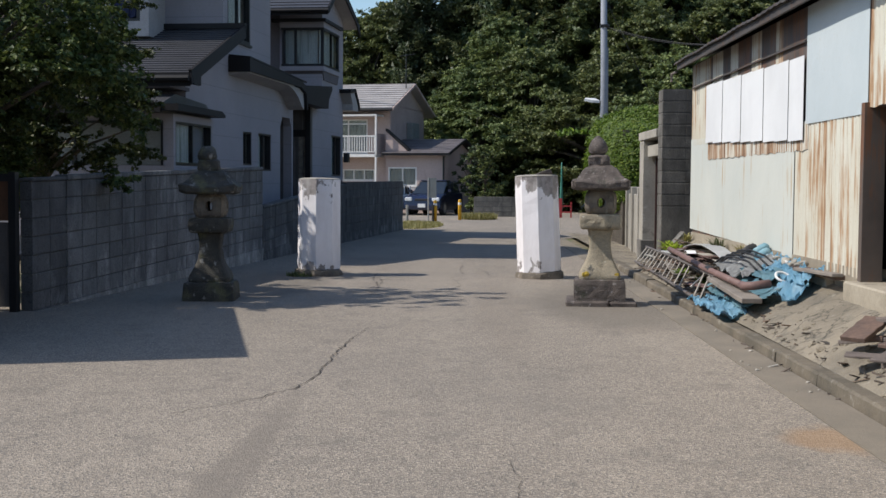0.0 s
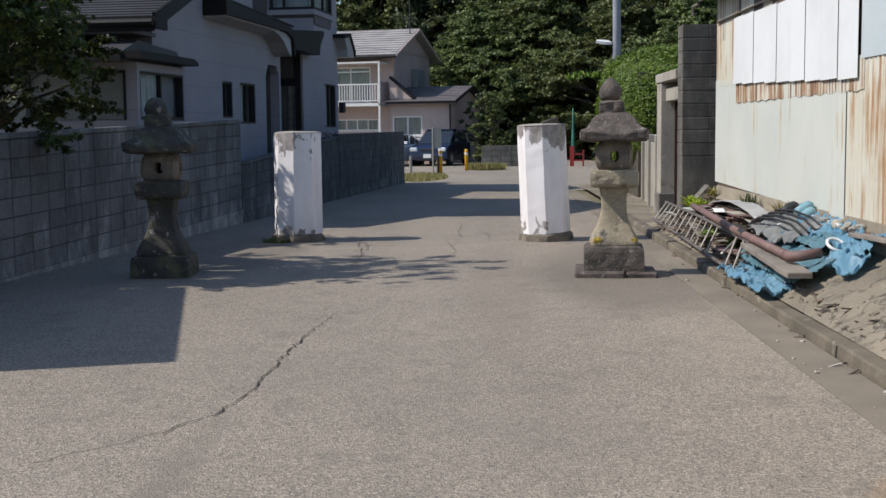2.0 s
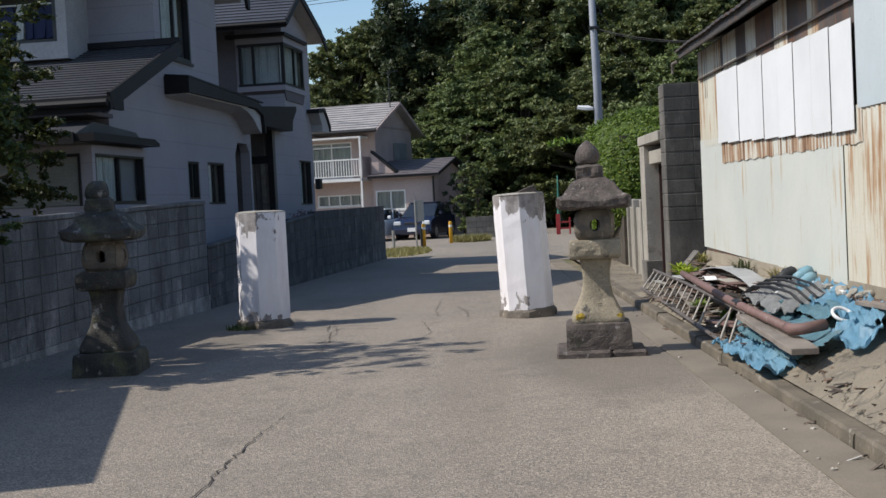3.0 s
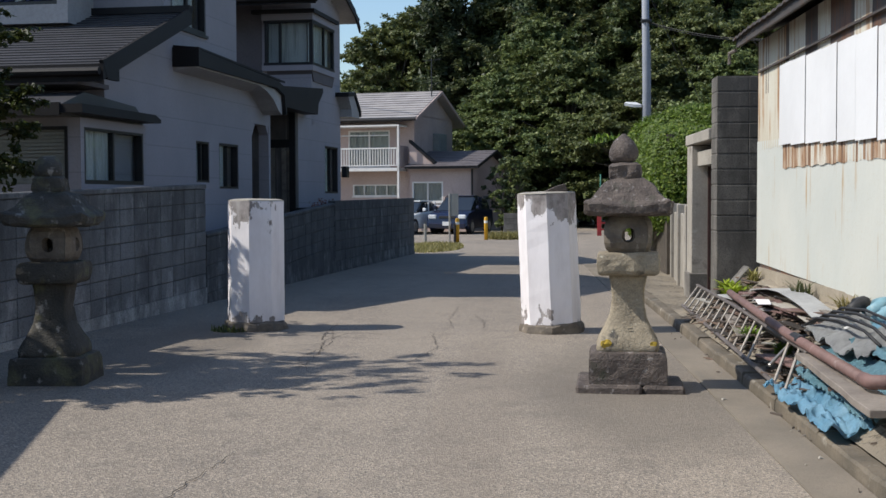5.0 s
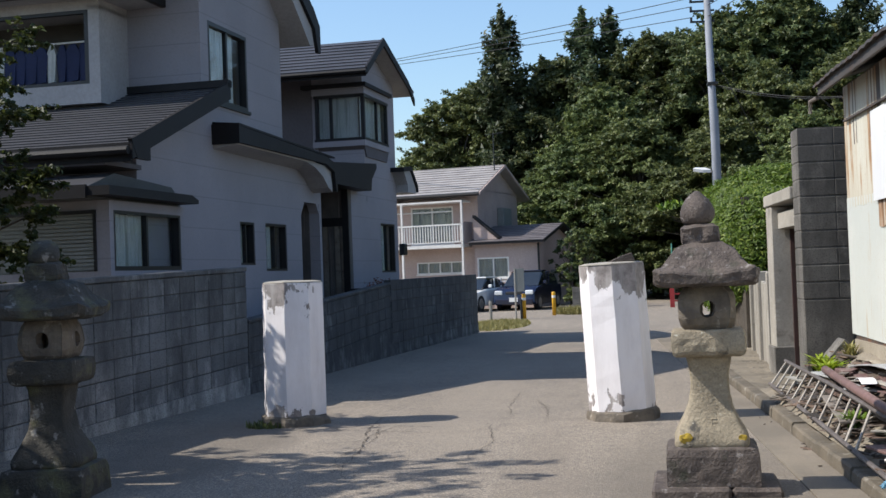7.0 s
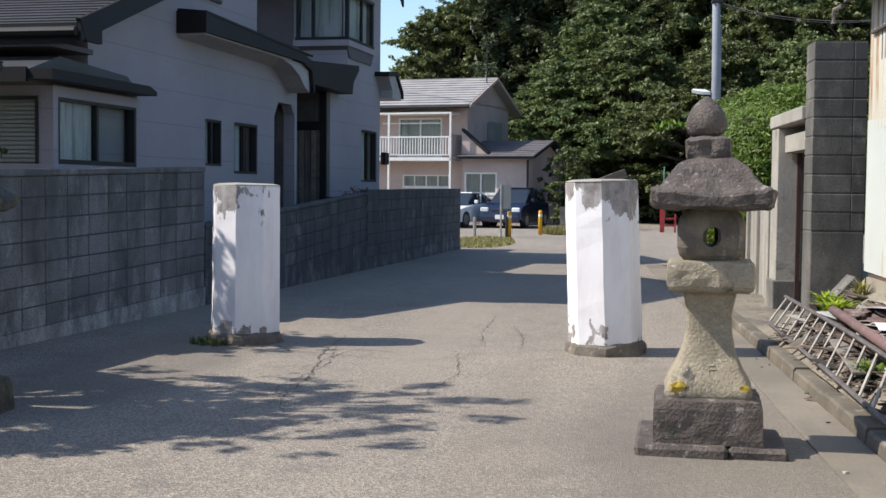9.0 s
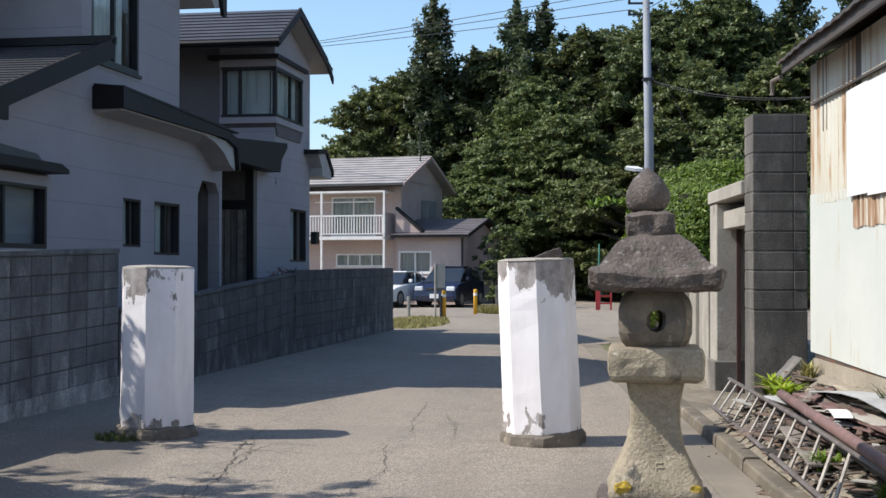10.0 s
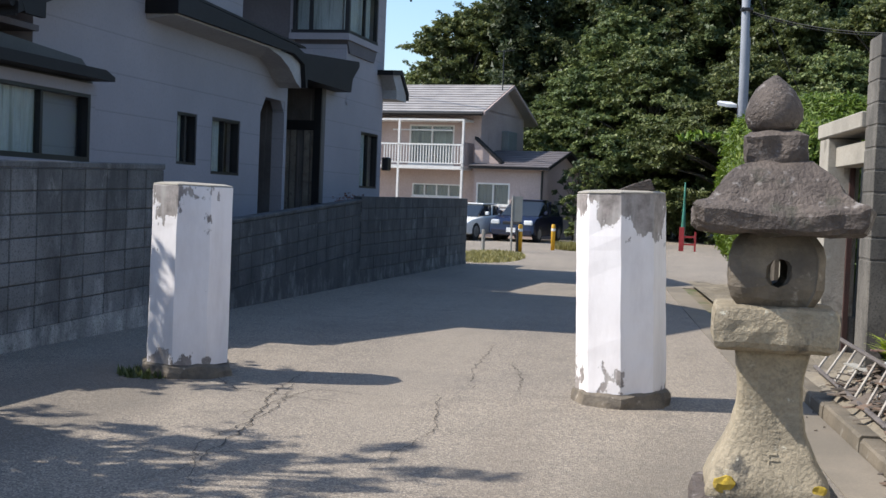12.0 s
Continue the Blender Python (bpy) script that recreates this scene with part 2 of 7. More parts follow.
M_GUTTER = surface("gutter_concrete", (0.245, 0.205, 0.157), (0.165, 0.14, 0.108), big=0.9, fine=60, bump=0.4, layers=(
    ((0.13, 0.115, 0.095), 1.6, (1, 0.25, 1), 0.60, 0.75), ((0.36, 0.20, 0.09), 1.1, (1, 1, 1), 0.70, 0.78)))
M_STONE = surface("lichened_lantern_stone", (0.39, 0.33, 0.235), (0.25, 0.21, 0.15), big=5, fine=60, grain=0.5, bump=0.7, dist=0.012, layers=(
    ((0.075, 0.068, 0.058), 6, (1, 1, 0.6), 0.60, 0.70), ((0.45, 0.42, 0.34), 17, (1, 1, 1), 0.63, 0.70)))
M_STONE_DARK = surface("dark_mossy_stone", (0.135, 0.108, 0.092), (0.07, 0.056, 0.05), big=6, fine=55, grain=0.5, bump=0.9, dist=0.015, layers=(
    ((0.24, 0.215, 0.20), 17, (1, 1, 1), 0.59, 0.68), ((0.05, 0.05, 0.035), 4, (1, 1, 1), 0.58, 0.7)))
# left lantern's dirty, lichened stone, darkened further to hold the tree's shade
M_STONE_SHADE = surface("shaded_dirty_stone", (0.085, 0.076, 0.062), (0.045, 0.042, 0.034), big=5, fine=55, grain=0.5, bump=0.9, dist=0.015, layers=(
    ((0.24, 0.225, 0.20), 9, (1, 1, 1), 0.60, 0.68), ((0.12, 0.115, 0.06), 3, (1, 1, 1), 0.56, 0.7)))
M_LICHEN = surface("yellow_lichen", (0.50, 0.34, 0.03), (0.38, 0.27, 0.06), big=30, fine=90)
M_SIDING = siding_mat()
# plum-grey, darkened to carry the recess and eave shade in its colour
M_PLUM_SHADE = surface("shaded_plum_wall", (0.115, 0.103, 0.112), (0.09, 0.08, 0.088), big=1, fine=25, bump=0.15)
M_SOFFIT = surface("soffit_white", (0.38, 0.36, 0.36), (0.32, 0.305, 0.305), big=1.5, fine=20, bump=0.05, rough=0.7)
M_FASCIA = surface("dark_brown_fascia", (0.016, 0.0145, 0.016), (0.011, 0.010, 0.011), big=2, fine=30, bump=0.1, rough=0.6, spec=0.25)
M_ROOF = surface("slate_roof", (0.062, 0.062, 0.07), (0.045, 0.045, 0.05), big=1.4, fine=30, bump=0.2, rough=0.45, rnd=0.12)
M_ROOF_MID = surface("plum_grey_roof", (0.15, 0.132, 0.135), (0.11, 0.097, 0.10), big=1.4, fine=30, bump=0.2, rough=0.55, rnd=0.12)
M_ROOF_PALE = surface("pale_weathered_roof", (0.36, 0.33, 0.315), (0.27, 0.25, 0.24), big=1.2, fine=25, bump=0.2, rough=0.6, rnd=0.1)
M_FRAME = surface("dark_bronze_frame", (0.012, 0.012, 0.014), (0.018, 0.018, 0.02), big=4, fine=40, bump=0.0, rough=0.4)
M_WHITEFRAME = surface("white_metal_frame", (0.75, 0.73, 0.70), (0.66, 0.63, 0.6), big=3, fine=30, bump=0.05, rough=0.5)
M_GLASS = glass_mat("window_glass")
M_CURTAIN = surface("pale_curtain", (0.56, 0.56, 0.54), (0.48, 0.485, 0.465), big=2, fine=25, bump=0.1, layers=(((0.30, 0.31, 0.29), 14, (1, 1, 0.05), 0.5, 0.65),))
M_KERB = surface("kerb_concrete", (0.18, 0.148, 0.108), (0.10, 0.085, 0.063), big=2, fine=45, bump=0.6, layers=(((0.38, 0.35, 0.3), 5, (1, 1, 1), 0.6, 0.75), ((0.09, 0.08, 0.065), 3, (1, 1, 1), 0.6, 0.72)))
# dark wall colour that stands for the dimness inside rooms
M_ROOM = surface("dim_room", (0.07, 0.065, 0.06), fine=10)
M_SHUTTER = surface("grey_shutter", (0.25, 0.258, 0.245), (0.205, 0.212, 0.2), big=2, fine=25, bump=0.05, rough=0.5)
M_DOOR = surface("dark_timber_door", (0.125, 0.11, 0.105), (0.085, 0.075, 0.072), big=2, fine=30, layers=(((0.18, 0.16, 0.15), 20, (1, 1, 0.04), 0.55, 0.7),))
M_PINK = surface("pinkish_stucco", (0.50, 0.385, 0.345), (0.42, 0.325, 0.295), big=0.7, fine=18, bump=0.15, layers=(((0.28, 0.22, 0.20), 2, (1, 1, 0.2), 0.62, 0.8),))
M_SHEDPALE = rusty_mat("pale_tin", (0.53, 0.535, 0.485), (0.48, 0.495, 0.455), (0.40, 0.27, 0.13), (0.16, 0.07, 0.03), 0.85)
M_SHEDRUST = rusty_mat("rust_streaked_tin", (0.55, 0.53, 0.45), (0.48, 0.44, 0.35), (0.32, 0.165, 0.065), (0.10, 0.042, 0.022), 0.735)
M_SHEDDRIP = rusty_mat("rust_dripped_tin", (0.55, 0.53, 0.46), (0.50, 0.46, 0.38), (0.27, 0.135, 0.055), (0.08, 0.036, 0.02), 0.69)
M_SHEDBLUE = rusty_mat("pale_blue_tin", (0.42, 0.47, 0.485), (0.48, 0.52, 0.53), (0.36, 0.30, 0.22), (0.2, 0.12, 0.07), 0.97)
M_SHEDWHITE = rusty_mat("white_sheet", (0.68, 0.68, 0.68), (0.61, 0.61, 0.61), (0.55, 0.50, 0.44), (0.4, 0.33, 0.27), 0.96)
M_SHEDROOF = rusty_mat("blackened_roof_tin", (0.045, 0.038, 0.034), (0.065, 0.055, 0.048), (0.09, 0.05, 0.03), (0.02, 0.016, 0.015), 0.80)
M_SHEDDARK = rusty_mat("rusted_dark_tin", (0.055, 0.043, 0.037), (0.12, 0.092, 0.075), (0.17, 0.07, 0.03), (0.035, 0.025, 0.022), 0.76)
M_FOUND = surface("rough_foundation", (0.37, 0.32, 0.245), (0.26, 0.22, 0.165), big=2, fine=30, bump=0.6, layers=(((0.14, 0.11, 0.08), 3, (1, 1, 0.5), 0.58, 0.72),))
M_WOODOLD = surface("old_grey_timber", (0.26, 0.225, 0.19), (0.16, 0.135, 0.115), big=3, fine=40, bump=0.5, layers=(((0.09, 0.07, 0.06), 9, (1, 0.1, 1), 0.55, 0.7),))
M_BARK = surface("tree_bark", (0.105, 0.085, 0.065), (0.06, 0.05, 0.04), big=4, fine=25, bump=0.8, dist=0.03)


# ---- mesh helpers ----
def thing(name, label, category, m=None, group="", kind=""):
    ob = new(name)
    ob.empty_display_size = 0.2
    if m is not None:
        ob.matrix_world = m
    return tagged(ob, label, category, group, kind)


def to_mesh(name, bm, mat, smooth=False):
    me = bpy.data.meshes.new(name)
    bmesh.ops.recalc_face_normals(bm, faces=bm.faces)
    if smooth:
        for f in bm.faces:
            f.smooth = True
    bm.to_mesh(me)
    bm.free()
    me.materials.append(mat)
    return me


APART = {"wall", "end_wall", "rail", "box_frame", "niche", "porch_wall", "door_frame", "low_roof", "corner_bay", "window_box", "bay_window",
         "box_eave_edge", "handrail", "foundation", "shutter", "shutter_frame", "rear_wing", "frame", "balcony", "curtain"}


def islands(bm):
    left, out = set(bm.verts), []
    while left:
        stack, got = [left.pop()], []
        while stack:
            v = stack.pop()
            got.append(v)
            for e in v.link_edges:
                o = e.other_vert(v)
                if o in left:
                    left.remove(o)
                    stack.append(o)
        out.append(got)
    return out


def part(name, bm, mat, parent=None, label="", m=None, smooth=False):
    """One mesh object under parent. Separate solids of the kinds in APART become parts of their own; the first is returned."""
    if name in APART:
        bm.verts.index_update()
        groups = sorted(islands(bm), key=lambda g: min(v.index for v in g))
        if len(groups) > 1:
            first = None
            for g in groups:
                b2 = bmesh.new()
                mp = {v: b2.verts.new(v.co) for v in g}
                for f in {f for v in g for f in v.link_faces}:
                    b2.faces.new([mp[v] for v in f.verts])
                ob = one_part(name, b2, mat, parent, label, m, smooth)
                first = first or ob
            bm.free()
            return first
    return one_part(name, bm, mat, parent, label, m, smooth)


def one_part(name, bm, mat, parent=None, label="", m=None, smooth=False):
    ob = new(name, to_mesh(name, bm, mat, smooth))
    if parent is not None:
        ob.parent = parent
    if m is not None:
        ob.matrix_local = m
    return tagged(ob, label)


def piece(name, me, parent, m):
    ob = new(name, me)
    ob.parent = parent
    ob.matrix_local = m
    return ob


def add_hex(bm, c):
    """c: 8 corners, bottom ring then top ring."""
    v = [bm.verts.new(p) for p in c]
    for q in ((0, 3, 2, 1), (4, 5, 6, 7), (0, 1, 5, 4), (1, 2, 6, 5), (2, 3, 7, 6), (3, 0, 4, 7)):
        bm.faces.new([v[i] for i in q])


def add_box(bm, a, b):
    (x0, y0, z0), (x1, y1, z1) = a, b
    add_hex(bm, [(x0, y0, z0), (x1, y0, z0), (x1, y1, z0), (x0, y1, z0), (x0, y0, z1), (x1, y0, z1), (x1, y1, z1), (x0, y1, z1)])


def boxes(*ab, bevel=0.0):
    bm = bmesh.new()
    for a, b in ab:
        add_box(bm, a, b)
    if bevel:
        bmesh.ops.bevel(bm, geom=bm.edges[:], offset=bevel, segments=1, affect="EDGES")
    return bm


def prism(poly, axis, lo, hi, bevel=0.0):
    """A polygon of 2D points pushed along an axis: x takes (y, z), y takes (x, z), z takes (x, y)."""
    bm = bmesh.new()

    def at(p, d):
        return {"x": (d, p[0], p[1]), "y": (p[0], d, p[1]), "z": (p[0], p[1], d)}[axis]
    lo_v = [bm.verts.new(at(p, lo)) for p in poly]
    hi_v = [bm.verts.new(at(p, hi)) for p in poly]
    n = len(poly)
    bm.faces.new(lo_v)
    bm.faces.new(hi_v[::-1])
    for i in range(n):
        bm.faces.new([lo_v[i], lo_v[(i + 1) % n], hi_v[(i + 1) % n], hi_v[i]])
    if bevel:
        bmesh.ops.bevel(bm, geom=bm.edges[:], offset=bevel, segments=1, affect="EDGES")
    return bm


def loft(rings, cap=True):
    bm = bmesh.new()
    vs = [[bm.verts.new(p) for p in r] for r in rings]
    n = len(rings[0])
    for a, b in zip(vs, vs[1:]):
        for i in range(n):
            bm.faces.new([a[i], a[(i + 1) % n], b[(i + 1) % n], b[i]])
    if cap:
        bm.faces.new(vs[0][::-1])
        bm.faces.new(vs[-1])
    return bm


def tube(bm, pts, r, sides=8, r2=None):
    """A round rod through points, into bm."""
    r2 = r if r2 is None else r2
    pts = [Vector(p) for p in pts]
    rings = []
    for i, p in enumerate(pts):
        d = (pts[min(i + 1, len(pts) - 1)] - pts[max(i - 1, 0)]).normalized()
        up = Vector((0, 0, 1)) if abs(d.z) < 0.9 else Vector((1, 0, 0))
        a = d.cross(up).normalized()
        b = d.cross(a)
        k = r + (r2 - r) * i / max(1, len(pts) - 1)
        rings.append([bm.verts.new(p + k * (math.cos(2 * math.pi * j / sides) * a + math.sin(2 * math.pi * j / sides) * b)) for j in range(sides)])
    for a, b in zip(rings, rings[1:]):
        for j in range(sides):
            bm.faces.new([a[j], a[(j + 1) % sides], b[(j + 1) % sides], b[j]])
    bm.faces.new(rings[0][::-1])
    bm.faces.new(rings[-1])
    return bm


def rod(pts, r, sides=8, r2=None):
    return tube(bmesh.new(), pts, r, sides, r2)


def wall_grid(axis, lo, hi, a0, a1, z0, z1, holes):
    """A wall slab between lo and hi on axis, spanning a0..a1 and z0..z1, with rectangular openings (a, a, z, z)."""
    bm = bmesh.new()
    xs = sorted({a0, a1, *[h[0] for h in holes], *[h[1] for h in holes]})
    for s, e in zip(xs, xs[1:]):
        cuts = sorted([(h[2], h[3]) for h in holes if h[0] <= s + 1e-6 and h[1] >= e - 1e-6])
        z = z0
        for c0, c1 in cuts + [(z1, z1)]:
            if c0 - z > 1e-4:
                if axis == "x":
                    add_box(bm, (lo, s, z), (hi, e, c0))
                else:
                    add_box(bm, (s, lo, z), (e, hi, c0))
            z = c1
    bmesh.ops.remove_doubles(bm, verts=bm.verts[:], dist=0.0005)
    return bm


def rough_up(bm, amount, scale, seed=0.0):
    for v in bm.verts:
        n = noise.noise_vector(v.co * scale + Vector((seed, seed * 2.3, 0)))
        v.co += n * amount


def window(parent, m, w, h, split=2, frame_mat=None, back=None, depth=0.1, bar=0.05, sill=True, cover=1.0):
    """A framed window: local x along its width, facing local -y; the part frame carries panes, curtain and sill."""
    frame_mat = frame_mat or M_FRAME
    bm = boxes(((0, -0.02, 0), (bar, depth, h)), ((w - bar, -0.02, 0), (w, depth, h)), ((bar, -0.02, 0), (w - bar, depth, bar)), ((bar, -0.02, h - bar), (w - bar, depth, h)))
    for i in range(1, split):
        x = w * i / split
        add_box(bm, (x - bar * 0.45, 0.0, bar), (x + bar * 0.45, depth, h - bar))
    fr = part("window", bm, frame_mat, parent, "", m)
    for i in range(split):
        a, b = w * i / split + bar, w * (i + 1) / split - bar * 0.5
        pn = part("pane", boxes(((a, 0.03 + 0.02 * (i % 2), bar), (b, 0.036 + 0.02 * (i % 2), h - bar))), M_GLASS, fr)
        pn.visible_shadow = False
    if back:
        n = 28
        bmc = bmesh.new()
        vs = []
        for i in range(n + 1):
            x = bar + (w - 2 * bar) * cover * i / n
            y = depth * 0.3 + 0.045 + 0.012 * math.sin(i * 2.1) + 0.01 * math.sin(i * 0.7)
            vs.append((bmc.verts.new((x, y, bar)), bmc.verts.new((x, y, h - bar))))
        for a, b in zip(vs, vs[1:]):
            bmc.faces.new([a[0], b[0], b[1], a[1]])
        part("curtain", bmc, back, fr)
    if sill:
        part("sill", boxes(((-0.03, -0.06, -0.05), (w + 0.03, 0.0, -0.003))), frame_mat, fr)
    return fr


FACE_X = Matrix.Rotation(radians(90), 4, "Z")   # turns a window that faces -y to face +x


def courses(parent, p0, along, up, n, thick, mat, name="roof_course"):
    """Lapped roof boards from the eave p0 upwards: along and up are vectors over the whole slope."""
    p0, along, up = Vector(p0), Vector(along), Vector(up)
    nrm = along.cross(up).normalized()
    if nrm.z < 0:
        nrm = -nrm
    step = up / n
    bm = bmesh.new()
    lift = nrm * thick
    c = [Vector((0, 0, 0)), along, along + step * 1.05, step * 1.05]
    top = [c[0] + lift, c[1] + lift, c[2] + lift * 0.35, c[3] + lift * 0.35]
    add_hex(bm, [*c, *top])
    me = to_mesh(name, bm, mat)
    for i in range(n):
        piece(name, me, parent, Matrix.Translation(p0 + step * i))


# ---- ground ----
def ground_sheet():
    """One sheet to the horizon: flat road, rising bank beyond the kerb, yard behind the walls."""
    bm = bmesh.new()
    big = 900
    v = [bm.verts.new(p) for p in ((-big, -big, -0.02), (big, -big, -0.02), (big, big, -0.02), (-big, big, -0.02))]
    bm.faces.new(v)
    return bm


M_EARTH = surface("dry_earth", (0.22, 0.18, 0.125), (0.13, 0.115, 0.07), big=0.5, fine=25, bump=0.6, dist=0.03, layers=(((0.075, 0.10, 0.03), 1.2, (1, 1, 1), 0.52, 0.66),))
tagged(part("ground", ground_sheet(), M_EARTH), "bare earth ground with patches of grass", "ground", "", "structure")


def road_sheet():
    bm = bmesh.new()
    xs = [-4.9 + i * 0.55 for i in range(14)] + [2.50]
    ys = [-9 + i * 1.0 for i in range(56)]
    g = [[bm.verts.new((x, y, 0.004 * noise.noise(Vector((x * 0.9, y * 0.6, 3))))) for x in xs] for y in ys]
    for r0, r1 in zip(g, g[1:]):
        for i in range(len(xs) - 1):
            bm.faces.new([r0[i], r0[i + 1], r1[i + 1], r1[i]])
    return bm


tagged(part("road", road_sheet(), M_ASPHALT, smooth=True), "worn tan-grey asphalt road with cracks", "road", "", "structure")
# the yard and crossing beyond the wall's end
tagged(part("road_2", boxes(((-30, 46, -0.018), (40, 62, -0.004))), M_ASPHALT), "sunlit asphalt yard and crossing lane", "road", "", "structure")
tagged(part("road_3", boxes(((2.5, 30.5, -0.018), (14, 46, -0.006))), M_ASPHALT), "asphalt lane widening past the fence", "road", "", "structure")
tagged(part("gutter", boxes(((2.503, -9, -0.1), (2.815, 30.5, 0.006))), M_GUTTER), "stained concrete gutter strip beside the road", "gutter", "", "structure")


def kerb_stone(seed):
    """A kerb stone 1.2 m long with a worn, chipped arris."""
    rings = []
    for i in range(25):
        y = 0.003 + 1.194 * i / 24
        w = 0.006 * noise.noise(Vector((y * 5, seed, 0.0))) + 0.005 * noise.noise(Vector((y * 17, seed, 3.0)))
        c = 0.014 + 0.014 * abs(noise.noise(Vector((y * 8, seed, 6.0))))
        rings.append([(0.0, y, -0.1), (0.127, y, -0.1), (0.127, y, 0.102 + w * 0.5), (c, y, 0.100 + w), (0.004, y, 0.100 - c), (w * 0.6, y, 0.03)])
    return to_mesh("kerb_stone", loft(rings), M_KERB)


kerb = thing("kerb", "weathered concrete kerb along the bank", "kerb", pose(2.82, 0, 0), kind="structure")
KERBS = [kerb_stone(k * 4.7) for k in range(5)]
for i in range(-5, 19):
    piece("kerb_stone", KERBS[i % 5], kerb, pose(random.uniform(-0.006, 0.006), i * 1.2, random.uniform(-0.014, 0.006), 0, 0, random.uniform(-0.4, 0.4)))


def bank_height(x, y):
    k = max(0.0, min(1.0, (x - 2.94) / 0.76))
    top = 0.48 + 0.012 * (y - 9)
    if y > 17.3:
        top = max(0.05, 0.48 - 0.28 * (y - 17.3))
    return 0.092 + (top - 0.092) * k ** 0.9


def bank_sheet():
    bm = bmesh.new()
    xs = [2.940 + 0.06 * i for i in range(23)]
    ys = [-6 + 0.1 * i for i in range(370)]
    g = []
    for y in ys:
        r = []
        for x in xs:
            h = bank_height(x, y) + 0.012 + min(1.0, (x - 2.944) / 0.12) * (0.3 + 0.7 * max(0.0, min(1.0, (y - 9.4) / 0.5))) * (0.03 * noise.fractal(Vector((x * 2.2, y * 2.2, 1)), 0.7, 2.0, 4) + 0.025 * abs(noise.noise(Vector((x * 5, y * 5, 2)))))
            r.append(bm.verts.new((x, y, h)))
        g.append(r)
    for r0, r1 in zip(g, g[1:]):
        for i in range(len(xs) - 1):
            bm.faces.new([r0[i], r0[i + 1], r1[i + 1], r1[i]])
    return bm


M_BANK = surface("broken_concrete_bank", (0.275, 0.232, 0.172), (0.165, 0.14, 0.105), big=1.1, fine=40, bump=0.8, dist=0.02, layers=(
    ((0.13, 0.115, 0.09), 2.8, (1, 1, 1), 0.57, 0.66), ((0.33, 0.29, 0.23), 6, (1, 1, 1), 0.62, 0.74), ((0.07, 0.065, 0.05), 9, (1, 1, 1), 0.66, 0.72)))


def add_cracks(m, scale, width, colour):
    """Cracks along cell borders, laid into a surface() material."""
    t = m.node_tree
    b = [n for n in t.nodes if n.type == "BSDF_PRINCIPLED"][0]
    src = b.inputs["Base Color"].links[0].from_socket
    g = t.nodes.new("ShaderNodeNewGeometry")
    wob = t.nodes.new("ShaderNodeTexNoise")
    wob.inputs["Scale"].default_value = 3.0
    wob.inputs["Detail"].default_value = 6.0
    t.links.new(g.outputs["Position"], wob.inputs["Vector"])
    ad = t.nodes.new("ShaderNodeVectorMath")
    ad.operation = "ADD"
    t.links.new(g.outputs["Position"], ad.inputs[0])
    t.links.new(wob.outputs["Color"], ad.inputs[1])
    vo = t.nodes.new("ShaderNodeTexVoronoi")
    vo.feature = "DISTANCE_TO_EDGE"
    vo.inputs["Scale"].default_value = scale
    t.links.new(ad.outputs[0], vo.inputs["Vector"])
    mask = maths(t, "MULTIPLY", ramp_of(t, vo.outputs["Distance"], width, 0.0), ramp_of(t, noise_of(t, 1.7, 4), 0.42, 0.58))
    t.links.new(mix_of(t, mask, src, colour), b.inputs["Base Color"])


add_cracks(M_BANK, 2.3, 0.045, (0.05, 0.043, 0.033))
tagged(part("pavement", bank_sheet(), M_BANK, smooth=True), "rough broken concrete bank rising to the shed", "pavement", "", "structure")


# ---- cracks in the road ----
M_CRACK = surface("crack_dirt", (0.055, 0.047, 0.04), fine=50)


def crack(points, w, seed):
    rng = random.Random(seed)
    bm = bmesh.new()
    dense = []
    for (x0, y0), (x1, y1) in zip(points, points[1:]):
        n = max(2, int(math.hypot(x1 - x0, y1 - y0) / 0.07))
        for i in range(n):
            f = i / n
            dense.append((x0 + (x1 - x0) * f + rng.uniform(-0.022, 0.022), y0 + (y1 - y0) * f + rng.uniform(-0.02, 0.02)))
    dense.append(points[-1])
    rows = []
    for i, (x, y) in enumerate(dense):
        k = w * rng.uniform(0.25, 1.0) * min(1.0, 0.3 + 3 * min(i, len(dense) - 1 - i) / len(dense))
        rows.append([bm.verts.new(p) for p in ((x - k, y - k * 0.4, 0.007), (x + k, y + k * 0.4, 0.007), (x, y, 0.0085))])
    for a, b in zip(rows, rows[1:]):
        bm.faces.new([a[0], a[2], b[2], b[0]])
        bm.faces.new([a[2], a[1], b[1], b[2]])
    return bm


